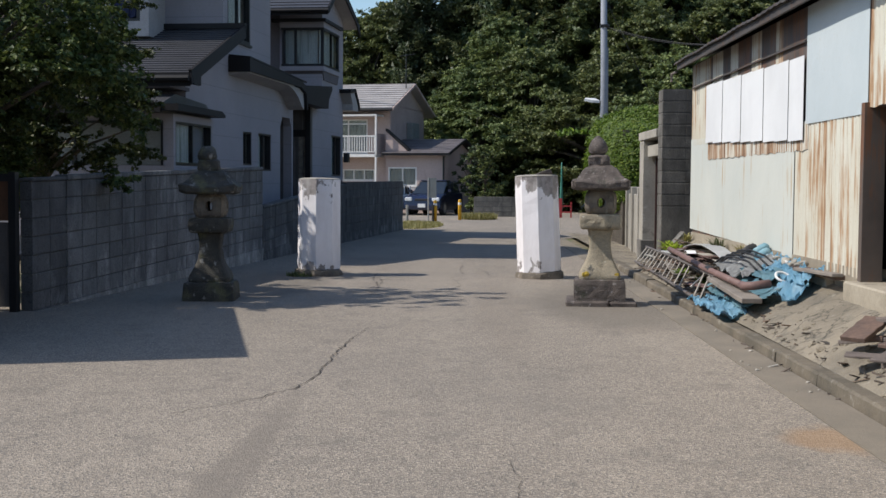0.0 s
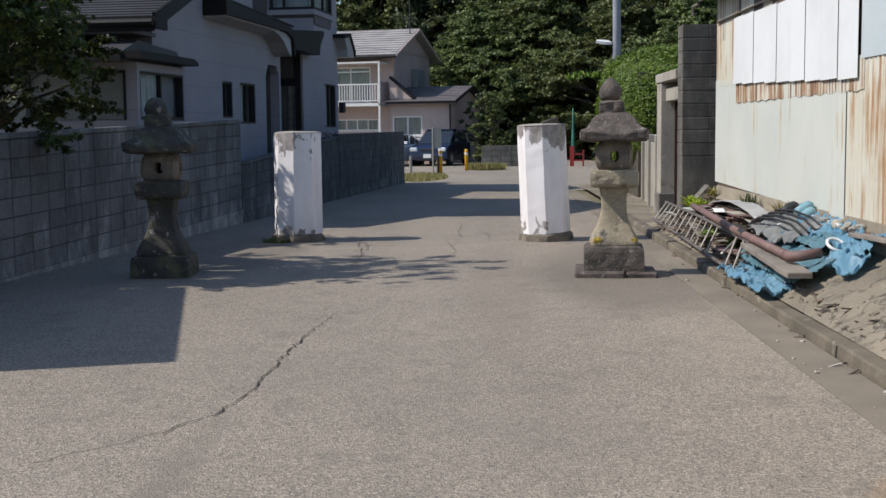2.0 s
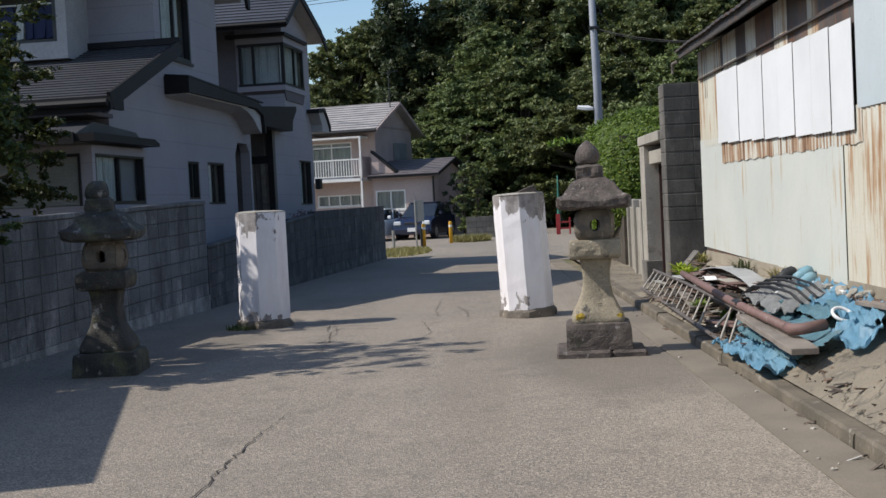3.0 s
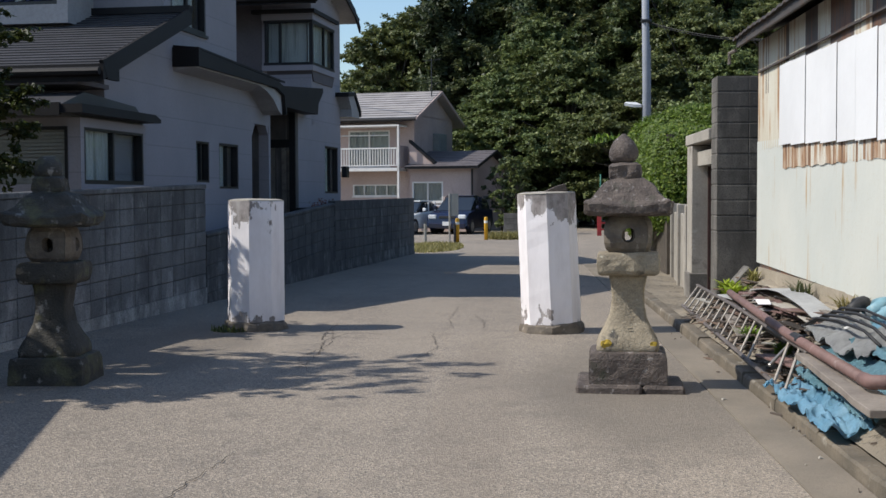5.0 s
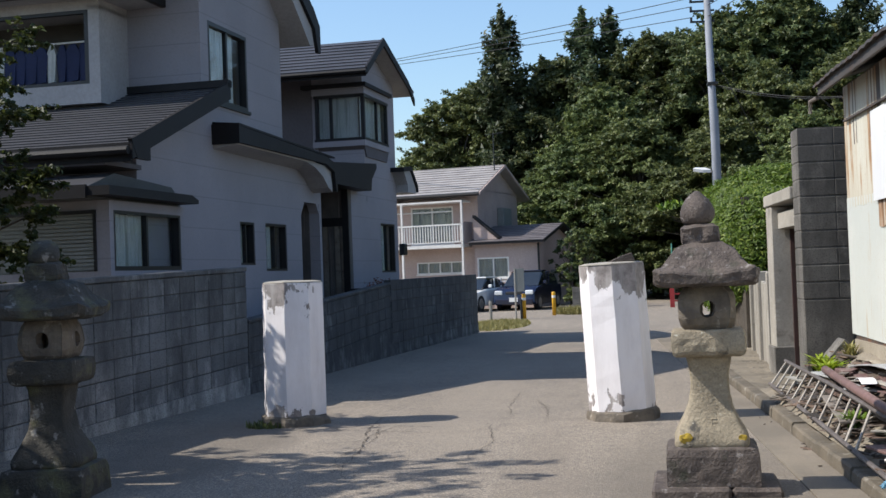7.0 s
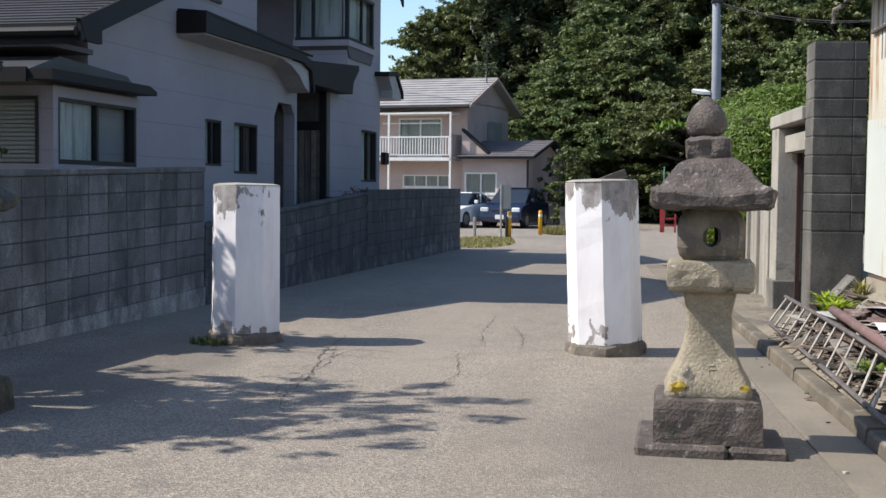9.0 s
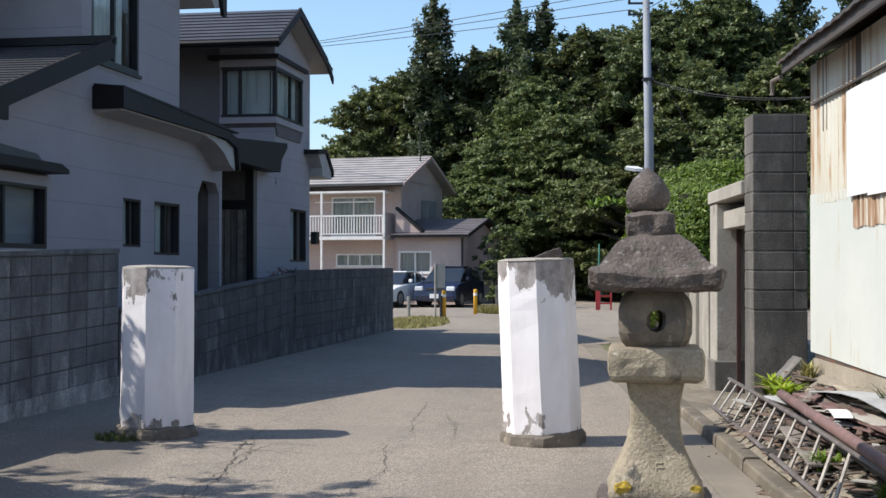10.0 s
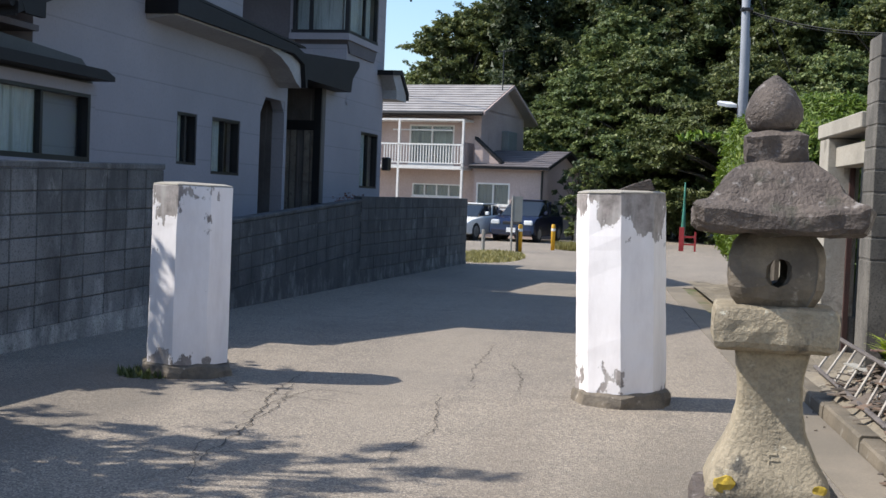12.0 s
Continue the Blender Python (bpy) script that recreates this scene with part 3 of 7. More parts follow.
for i, (pts, w) in enumerate((
        ([(-0.62, 10.4), (-0.70, 9.6), (-0.74, 8.3), (-0.76, 7.4), (-0.84, 6.85), (-1.05, 6.4), (-1.45, 5.9)], 0.008),
        ([(-1.02, 17.0), (-0.85, 15.9), (-0.98, 14.6), (-0.7, 13.6)], 0.005), ([(0.55, 4.9), (0.62, 4.2), (0.55, 3.7)], 0.0018),
        ([(-2.2, 17.9), (-1.3, 16.5), (-0.4, 16.2)], 0.005), ([(0.1, 16.9), (0.25, 15.4), (0.05, 14.3)], 0.004),
        ([(-0.88, 13.86), (-0.85, 14.22), (-0.86, 15.22), (-1.04, 16.51), (-1.07, 17.82)], 0.006), ([(0.26, 20.08), (0.22, 18.26), (0.32, 17.18)], 0.004), ([(0.5, 18.95), (0.66, 17.86), (0.67, 17.03)], 0.004), ([(-1.0, 15.57), (-0.92, 16.12), (-0.79, 16.75), (-0.42, 16.61)], 0.0035), ([(-1.2, 14.33), (-0.94, 14.29), (-0.59, 14.61)], 0.0035))):
    tagged(part("road_crack", crack(pts, w, i), M_CRACK), "dark dirt-filled crack in the asphalt", "crack", "cracks in the road", "structure")

# ---- concrete block walls along the road ----
WALL = Matrix.Translation((-4.2, 13, 0)) @ Matrix.Rotation(math.atan(-0.115), 4, "Z")


def block_wall(name, label, s0, s1, z0, z1, rows, cap, joint_seed, mat):
    """Blocks between s0 and s1 along the wall line. The top runs from z0 to z1."""
    top = thing(name, label, "wall", WALL @ Matrix.Translation((0, s0, 0)), kind="structure")
    L = s1 - s0
    rise = (z1 - z0) / L
    foot0 = z0 - rows * 0.2 - cap
    th = 0.14
    # mortar core and foot
    core = bmesh.new()
    add_hex(core, [(-th + 0.012, 0.01, -0.1), (-0.012, 0.01, -0.1), (-0.012, L - 0.01, -0.1), (-th + 0.012, L - 0.01, -0.1),
                   (-th + 0.012, 0.01, z0 - cap - 0.005), (-0.012, 0.01, z0 - cap - 0.005), (-0.012, L - 0.01, z1 - cap - 0.005), (-th + 0.012, L - 0.01, z1 - cap - 0.005)])
    part("mortar_core", core, M_JOINT, top)
    foot = bmesh.new()
    n = 40
    pts = []
    for i in range(n + 1):
        y = L * i / n
        pts.append((y, foot0 + rise * y + 0.004))
    for (ya, za), (yb, zb) in zip(pts, pts[1:]):
        add_hex(foot, [(-th - 0.01, ya, -0.1), (0.012, ya, -0.1), (0.012, yb, -0.1), (-th - 0.01, yb, -0.1), (-th - 0.01, ya, za), (0.012, ya, za), (0.012, yb, zb), (-th - 0.01, yb, zb)])
    bmesh.ops.remove_doubles(foot, verts=foot.verts[:], dist=0.0001)
    part("wall_foot", foot, M_PLINTH if mat is M_BLOCK else mat, top)
    k = max(1, round(L / 0.4))
    bl = L / k
    sh = rise
    bm = bmesh.new()
    j = 0.0055
    add_hex(bm, [(-th, j, j), (0, j, j), (0, bl - j, j + sh * bl), (-th, bl - j, j + sh * bl), (-th, j, 0.2 - j), (0, j, 0.2 - j), (0, bl - j, 0.2 - j + sh * bl), (-th, bl - j, 0.2 - j + sh * bl)])
    bmesh.ops.bevel(bm, geom=bm.edges[:], offset=0.006, segments=1, affect="EDGES")
    me = to_mesh("concrete_block", bm, mat)
    rng = random.Random(joint_seed)
    for r in range(rows):
        for c in range(k):
            y = c * bl
            piece("concrete_block", me, top, Matrix.Translation((rng.uniform(-0.004, 0.004), y, foot0 + r * 0.2 + rise * y)))
    if cap:
        cb = bmesh.new()
        add_hex(cb, [(-th - 0.015, 0, z0 - cap), (0.015, 0, z0 - cap), (0.015, L, z1 - cap), (-th - 0.015, L, z1 - cap), (-th - 0.015, 0, z0), (0.015, 0, z0), (0.015, L, z1), (-th - 0.015, L, z1)])
        bmesh.ops.bevel(cb, geom=cb.edges[:], offset=0.01, segments=1, affect="EDGES")
        part("coping", cb, mat, top)
    return top


# ---- the two octagonal gate pillars ----
def octagon(r, z, a0, dx=0.0, dy=0.0):
    return [(dx + r * math.cos(radians(a0 + 22.5 + 45 * i)), dy + r * math.sin(radians(a0 + 22.5 + 45 * i)), z) for i in range(8)]


M_PLINTH2 = surface("crumbling_cement", (0.20, 0.165, 0.125), (0.10, 0.085, 0.07), big=6, fine=40, bump=0.8, layers=(((0.34, 0.30, 0.25), 9, (1, 1, 1), 0.6, 0.7),))


def gate_pillar(x, y, seed, label, lean, tall):
    top = thing("gate_pillar", label, "pillar", pose(x, y, 0, lean[0], lean[1], 0), "pair of gate pillars")
    rings = []
    for i in range(15):
        z = 0.10 + (tall - 0.10) * i / 14
        rings.append(octagon(0.328 - 0.006 * i / 14, z, 21))
    bm = loft(rings)
    bmesh.ops.bevel(bm, geom=[e for e in bm.edges if abs(e.verts[0].co.z - e.verts[1].co.z) > 0.05 or e.verts[0].co.z > tall - 0.01], offset=0.006, segments=1, affect="EDGES")
    rough_up(bm, 0.006, 7, seed)
    part("shaft", bm, M_PEEL, top)
    cap = loft([octagon(0.322, tall + 0.001, 21), octagon(0.318, tall + 0.010, 21), octagon(0.26, tall + 0.020, 21), octagon(0.10, tall + 0.026, 24)])
    rough_up(cap, 0.008, 9, seed + 3)
    part("cement_cap", cap, M_CONC, top, "chipped pale cement cap")
    pl = loft([octagon(0.368, -0.06, 21), octagon(0.364, 0.04, 21), octagon(0.355, 0.085, 21), octagon(0.33, 0.104, 21)])
    bmesh.ops.subdivide_edges(pl, edges=pl.edges[:], cuts=2, use_grid_fill=True)
    rough_up(pl, 0.028, 7, seed + 5)
    part("plinth", pl, M_PLINTH2, top, "crumbling dark cement plinth")
    return top


gate_pillar(-1.925, 17.2, 1.0, "octagonal white gate pillar with peeling paint", (0, 0.3), 1.455)
p2 = gate_pillar(1.425, 17.02, 6.0, "octagonal white gate pillar with peeling paint and a loose slab on top", (0, -2.3), 1.525)
slab = prism([(-0.04, 1.548), (0.23, 1.548), (0.20, 1.625), (0.10, 1.60)], "y", -0.16, 0.10, 0.006)
rough_up(slab, 0.012, 9)
part("loose_slab", slab, M_STONE_DARK, p2, "broken dark slab")


# ---- stone lanterns ----
def sq(h, z, r=0.12, n=4, bulge=0.0):
    """A square ring of half-width h with rounded corners; bulge lifts the corners."""
    out = []
    for k in range(4):
        a = radians(90 * k - 45)
        for i in range(n):
            f = (i / n) * 2 - 1
            ca, sa = math.cos(a + radians(45)), math.sin(a + radians(45))
            px, py = h, f * h
            lim = h * (1 - r)
            if abs(py) > lim:
                px = h - (abs(py) - lim) * 0.7
            x, y = px * ca - py * sa, px * sa + py * ca
            out.append((x, y, z + bulge * (abs(f) ** 2.5)))
    return out


def ring_round(r, z, n=24, squash=1.0):
    return [(r * math.cos(2 * math.pi * i / n), r * squash * math.sin(2 * math.pi * i / n), z) for i in range(n)]


def fire_box(parent, seed):
    """Squarish rounded lamp house, hollow, with one window through its front and back and one in each side."""
    h, t0, t1 = 0.188, 1.052, 1.345
    n = 8
    prof = [0.74, 0.90, 0.98, 1.0, 1.0, 0.98, 0.90, 0.76]
    bm = bmesh.new()
    rows = []
    for k, s in enumerate(prof):
        z = t0 + (t1 - t0) * k / (len(prof) - 1)
        rows.append([bm.verts.new(p) for p in sq(h * s, z, 0.3, n)])
    m = len(rows[0])
    for a, b in zip(rows, rows[1:]):
        for i in range(m):
            bm.faces.new([a[i], a[(i + 1) % m], b[(i + 1) % m], b[i]])
    # openings: drop faces in the middle of each side
    drop = []
    for f in bm.faces:
        c = f.calc_center_median()
        mid = min(abs(c.x), abs(c.y))
        if mid < 0.05 and 1.15 < c.z < 1.25:
            drop.append(f)
    bmesh.ops.delete(bm, geom=drop, context="FACES")
    # round the four openings
    for v in bm.verts:
        if v.is_boundary and 1.10 < v.co.z < 1.30:
            k = 0 if abs(v.co.x) < abs(v.co.y) else 1
            turn = math.atan2(v.co.z - 1.1985, v.co[k])
            v.co[k] = 0.054 * math.cos(turn)
            v.co.z = 1.1985 + 0.058 * math.sin(turn)
    geom = bmesh.ops.extrude_face_region(bm, geom=bm.faces[:])
    for v in [g for g in geom["geom"] if isinstance(g, bmesh.types.BMVert)]:
        v.co.x *= 0.62
        v.co.y *= 0.62
    rough_up(bm, 0.012, 9, seed)
    return part("fire_box", bm, M_PLINTH2, parent, "hollowed lamp house with pierced windows")


def lantern(x, y, z, rz, seed, label, broken=False):
    """broken: sunk into the ground, its dirty stone darkened to hold tree shade, its finial weathered down to a lump.
    """
    top = thing("stone_lantern", label, "stone lantern", pose(x, y, z, 0, 0, rz), "pair of stone lanterns")
    pale, dark = (M_STONE_SHADE, M_STONE_SHADE) if broken else (M_STONE, M_STONE_DARK)
    slabs = () if broken else ((-0.40, 0.10), (0.11, 0.43))
    for i, (a, b) in enumerate(slabs):
        bm = boxes(((a, -0.37 + 0.02 * i, -0.05), (b, 0.37, 0.062 - 0.006 * i)), bevel=0.02)
        rough_up(bm, 0.02, 6, seed + i)
        part("footing_slab", bm, dark, top)
    bm = loft([sq(0.302, 0.055, 0.05), sq(0.300, 0.12, 0.05), sq(0.297, 0.25, 0.05), sq(0.285, 0.295, 0.08), sq(0.24, 0.306, 0.1)])
    bmesh.ops.subdivide_edges(bm, edges=bm.edges[:], cuts=1, use_grid_fill=True)
    rough_up(bm, 0.012, 10, seed + 2)
    part("base_stone", bm, dark, top, "dark rough base stone")
    prof = [(0.236, 0.30), (0.240, 0.34), (0.224, 0.39), (0.192, 0.45), (0.163, 0.51), (0.141, 0.57), (0.128, 0.64), (0.124, 0.71), (0.128, 0.78), (0.138, 0.84), (0.148, 0.895)]
    bm = loft([sq(h, z, 0.14, 6) for h, z in prof])
    bmesh.ops.subdivide_edges(bm, edges=bm.edges[:], cuts=1, use_grid_fill=True)
    rough_up(bm, 0.007, 14, seed + 3)
    shaft = part("shaft", bm, pale, top, "waisted shaft with worn carved characters", smooth=True)
    rng = random.Random(int(seed * 10))
    # a column of worn characters down the front, kept as plain bars
    def front(z):
        for (h0, z0), (h1, z1) in zip(prof, prof[1:]):
            if z0 <= z <= z1:
                return h0 + (h1 - h0) * (z - z0) / (z1 - z0)
        return prof[-1][0]

    for k in range(4):
        zc = 0.46 + 0.085 * k
        for dx, dz, w, h in ((-0.030, 0.022, 0.06, 0.006), (-0.035, 0.0, 0.07, 0.006), (-0.025, -0.024, 0.05, 0.006), (-0.004, -0.03, 0.007, 0.06)):
            za, zb = zc + dz, zc + dz + h
            fa, fb = -front(za) - 0.001, -front(zb) - 0.001
            dx += rng.uniform(-0.006, 0.006)
            bm = bmesh.new()
            add_hex(bm, [(dx, fa, za), (dx + w, fa, za), (dx + w, fa + 0.02, za), (dx, fa + 0.02, za), (dx, fb, zb), (dx + w, fb, zb), (dx + w, fb + 0.02, zb), (dx, fb + 0.02, zb)])
            part("carved_stroke", bm, pale, shaft)
    if seed > 3:
        for (lx, lz, s) in ((-0.17, 0.365, 0.045), (0.19, 0.36, 0.03)):
            bm = bmesh.new()
            bmesh.ops.create_icosphere(bm, subdivisions=2, radius=s, matrix=Matrix.Translation((lx, -0.236, lz)) @ Matrix.Diagonal((1, 0.16, 0.8, 1)))
            rough_up(bm, 0.012, 30, lx)
            part("lichen_patch", bm, M_LICHEN, shaft, "yellow lichen patch")
    bm = loft([sq(0.20, 0.885, 0.05, 12), sq(0.225, 0.90, 0.05, 12), sq(0.236, 0.925, 0.05, 12), sq(0.239, 0.97, 0.05, 12), sq(0.238, 1.01, 0.05, 12), sq(0.232, 1.045, 0.06, 12), sq(0.225, 1.058, 0.1, 12), sq(0.16, 1.062, 0.1, 12)])
    rough_up(bm, 0.010, 12, seed + 4)
    part("platform", bm, pale, top, "thick square platform stone")
    fire_box(top, seed + 6)
    prof = [(0.19, 1.342, 0), (0.315, 1.350, 0.02), (0.334, 1.366, 0.034), (0.338, 1.420, 0.036), (0.326, 1.438, 0.03), (0.284, 1.466, 0.014), (0.243, 1.515, 0.004), (0.212, 1.565, 0), (0.184, 1.598, 0), (0.12, 1.632, 0)]
    bm = loft([sq(h, z, 0.10, 8, b) for h, z, b in prof])
    bmesh.ops.subdivide_edges(bm, edges=bm.edges[:], cuts=1, use_grid_fill=True)
    rough_up(bm, 0.013, 13, seed + 7)
    part("roof_stone", bm, dark, top, "heavy dark roof stone with upturned corners")
    bm = loft([sq(0.118, 1.610, 0.15), sq(0.125, 1.645, 0.12), sq(0.120, 1.735, 0.12), sq(0.09, 1.757, 0.2)])
    bmesh.ops.translate(bm, verts=bm.verts[:], vec=(-0.02, 0, 0))
    bmesh.ops.subdivide_edges(bm, edges=bm.edges[:], cuts=2, use_grid_fill=True)
    rough_up(bm, 0.018, 13, seed + 8)
    part("neck_stone", bm, dark, top)
    if broken:
        prof = [(0.07, 1.74), (0.11, 1.765), (0.118, 1.80), (0.105, 1.84), (0.085, 1.875), (0.055, 1.91), (0.02, 1.925)]
    else:
        prof = [(0.06, 1.75), (0.098, 1.772), (0.114, 1.81), (0.113, 1.848), (0.100, 1.885), (0.076, 1.925), (0.045, 1.955), (0.012, 1.980)]
    bm = loft([ring_round(r, z, 20) for r, z in prof])
    bmesh.ops.translate(bm, verts=bm.verts[:], vec=(-0.035, 0, 0))
    rough_up(bm, 0.03 if broken else 0.008, 9, seed + 9)
    part("finial", bm, dark, top, "onion-shaped stone finial", smooth=True)
    return top


lantern(1.905, 13.05, 0, -4, 4.0, "weathered stone lantern with yellow lichen on its shaft")
lantern(-2.73, 13.2, -0.08, 4, 2.0, "dirty stone lantern with a worn finial, coloured dark for the tree's shade", True)

# ---- the tin shed ----
SX = 3.70


def shed():
    top = thing("tin_shed", "old tin-clad shed with rust streaks and a patched wall", "shed", pose(SX, 9, 0))
    L0, L1 = -20.0, 8.3     # along y from the pose
    # concrete foundation, stepped with the bank
    part("foundation", boxes(((0.03, 0.15, -0.2), (0.25, L1 - 0.02, 0.70)), ((0.03, L0, -0.2), (0.25, -1.25, 0.62))), M_FOUND, top)
    part("foundation_edge", boxes(((-0.05, 0.9, 0.2), (0.03, L1 - 0.02, 0.56)), bevel=0.01), M_FOUND, top, "pale crumbling footing")
    # core behind the sheets, with the doorway left open
    part("wall_core", wall_grid("x", 0.05, 0.16, L0, L1, 0.60, 3.22, [(-1.15, 0.1, 0.60, 2.08)]), M_SHEDDARK, top)
    part("end_wall", boxes(((0.16, L1 - 0.12, 0.0), (6.0, L1, 3.2)), ((0.16, L0, 0.0), (6.0, L0 + 0.1, 3.2))), M_SHEDDARK, top)
    part("back_wall", boxes(((5.9, L0, 0), (6.0, L1, 3.2))), M_SHEDDARK, top)
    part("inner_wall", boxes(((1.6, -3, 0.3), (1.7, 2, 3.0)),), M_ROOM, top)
    part("doorstep", boxes(((-0.12, -1.25, 0.3), (0.3, 0.15, 0.60)), bevel=0.015), M_FOUND, top, "rough concrete doorstep")
    for a, b in ((-1.15, -1.05), (0.02, 0.11)):
        part("door_post", boxes(((-0.01, a, 0.60), (0.17, b, 2.12))), M_SHEDDARK, top)
    part("sliding_door", boxes(((0.20, -1.0, 0.61), (0.24, -0.35, 2.05))), M_WOODOLD, top, "grey sliding door standing ajar")

    def sheet(name, y0, y1, z0, z1, mat, proud, ribs=0, amp=0.006, label="", pitch=0.0):
        """One metal sheet; ribs per metre give it a rolled profile. pitch: rise of both long edges."""
        bm = bmesh.new()
        n = max(2, int((y1 - y0) * ribs * 4)) if ribs else 6
        front, back = [], []
        for i in range(n + 1):
            y = y0 + (y1 - y0) * i / n
            d = proud + (amp * math.sin(2 * math.pi * ribs * y) if ribs else 0.004 * math.sin(y * 3.1))
            lift = pitch * (y - y0)
            jag = 0.008 * math.sin(y * 17.0) if ribs else 0.0
            front.append((bm.verts.new((0.05 - d, y, z0 + lift + jag)), bm.verts.new((0.05 - d, y, z1 + lift))))
            back.append((bm.verts.new((0.052 - d + 0.002, y, z0 + lift + jag)), bm.verts.new((0.052 - d + 0.002, y, z1 + lift))))
        for (a, b), (c, d2) in zip(zip(front, front[1:]), zip(back, back[1:])):
            bm.faces.new([a[0], b[0], b[1], a[1]])
            bm.faces.new([c[0], c[1], d2[1], d2[0]])
        bm.faces.new([front[0][0], front[0][1], back[0][1], back[0][0]])
        bm.faces.new([front[-1][0], back[-1][0], back[-1][1], front[-1][1]])
        part(name, bm, mat, top, label)

    # pale lower sheets, three of them
    sheet("wall_sheet", 4.6, 8.4, 0.69, 2.04, M_SHEDPALE, 0.012, pitch=0.015)
    sheet("wall_sheet", 2.4, 4.62, 0.66, 1.95, M_SHEDPALE, 0.018, pitch=0.015)
    sheet("wall_sheet", 1.15, 2.42, 0.64, 2.05, M_SHEDRUST, 0.012, 9, 0.006, "corrugated sheet with rust runs")
    sheet("wall_sheet", 0.11, 1.17, 0.62, 2.06, M_SHEDRUST, 0.02, 9, 0.006, "corrugated sheet with rust runs")
    sheet("wall_sheet", 7.0, 8.42, 2.0, 3.2, M_SHEDRUST, 0.01, 9, 0.005, "rust-streaked corrugated sheet")
    sheet("wall_sheet", 1.9, 7.02, 1.77, 2.06, M_SHEDDRIP, 0.021, 10, 0.006, "rusty corrugated strip below the white panel")
    sheet("wall_sheet", 0.05, 1.98, 2.03, 3.2, M_SHEDBLUE, 0.027, label="pale blue flat sheet")
    sheet("wall_sheet", -1.3, 0.07, 2.08, 3.2, M_SHEDRUST, 0.015, 9, 0.006, "rust-streaked corrugated sheet")
    sheet("wall_sheet", -8.0, -1.1, 0.6, 3.2, M_SHEDRUST, 0.01, 9, 0.006, "rust-streaked corrugated sheet")
    # white panel in nine strips
    for i in range(9):
        a = 2.0 + 5.12 * i / 9
        sheet("panel_strip", a + 0.012, a + 5.12 / 9 - 0.006, 1.875 + 0.016 * i + 0.003 * math.sin(i * 2.4), 2.72 + 0.011 * i, M_SHEDWHITE, 0.046 + 0.004 * (i % 2), label="white painted sheet strip")
    # dark boards under the eave
    rng = random.Random(5)
    y = 1.99
    while y < 8.3:
        w = rng.uniform(0.18, 0.46)
        sheet("upper_board", y, min(8.4, y + w), 2.60, 3.21, M_SHEDDARK if rng.random() < 0.75 else M_SHEDRUST, 0.006 + 0.006 * rng.random(), label="dark rusted upper sheet")
        y += w
    part("batten", boxes(((0.005, 2.0, 2.850), (0.032, 8.27, 2.870))), M_SHEDROOF, top, "thin blackened batten")
    # roof
    for i in range(2):
        part("eave_board", boxes(((-0.20 + 0.01 * i, L0, 3.15 + 0.085 * i), (-0.17 + 0.01 * i, L1 + 0.12, 3.233 + 0.02 * i))), M_WOODOLD if i else M_SHEDROOF, top)
    roof = bmesh.new()
    n = 460
    rows = []
    for i in range(n + 1):
        y = L0 - 0.2 + (L1 - L0 + 0.35) * i / n
        z = 0.007 * math.sin(i * 1.57) + 0.006 * math.sin(i * 0.23)
        rows.append([roof.verts.new(p) for p in ((-0.24, y, 3.26 + z), (3.2, y, 4.25 + z), (6.3, y, 3.3 + z), (6.3, y, 3.27 + z), (3.2, y, 4.2 + z), (-0.24, y, 3.235 + z))])
    for a, b in zip(rows, rows[1:]):
        for k in range(6):
            roof.faces.new([a[k], a[(k + 1) % 6], b[(k + 1) % 6], b[k]])
    roof.faces.new(rows[0])
    roof.faces.new(rows[-1][::-1])
    part("roof", roof, M_SHEDROOF, top, "rusted corrugated roof")
    part("gable", prism([(0.05, 3.2), (6.0, 3.2), (3.2, 4.16)], "y", L1 - 0.10, L1 - 0.02), M_SHEDDARK, top)
    part("gable", prism([(0.05, 3.2), (6.0, 3.2), (3.2, 4.16)], "y", L0 + 0.02, L0 + 0.10), M_SHEDDARK, top)
    part("gutter_end", rod([(-0.21, L1 + 0.1, 3.12), (-0.26, L1 + 0.22, 3.10), (-0.26, L1 + 0.24, 2.98)], 0.022), M_WOODOLD, top)
    return top


shed()

# ---- block column and gateway beside the shed ----
def block_column():
    top = thing("block_column", "tall column of dry grey concrete blocks beside the shed", "column", pose(3.48, 18.62, 0))
    part("base", boxes(((0.0, 0, 0.0), (0.52, 0.42, 1.06)), bevel=0.012), M_BLOCK2, top, "cast concrete base")
    part("core", boxes(((0.006, 0.006, 1.06), (0.514, 0.414, 2.955))), M_BLOCK2, top)
    bm = boxes(((0.0, 0.0, 0.004), (0.386, 0.42, 0.179)), bevel=0.006)
    b1 = to_mesh("concrete_block", bm, M_BLOCK2)
    bm = boxes(((0.0, 0.0, 0.004), (0.130, 0.42, 0.179)), bevel=0.006)
    b2 = to_mesh("concrete_block", bm, M_BLOCK2)
    for i in range(10):
        z = 1.065 + i * 0.189
        piece("concrete_block", b1, top, pose(0.0, random.uniform(-0.003, 0.003), z))
        piece("concrete_block", b2, top, pose(0.39, random.uniform(-0.003, 0.003), z))
    return top


block_column()


M_REDJAMB = surface("dull_red_timber", (0.075, 0.035, 0.03), (0.05, 0.028, 0.024), big=4, fine=40, bump=0.3)


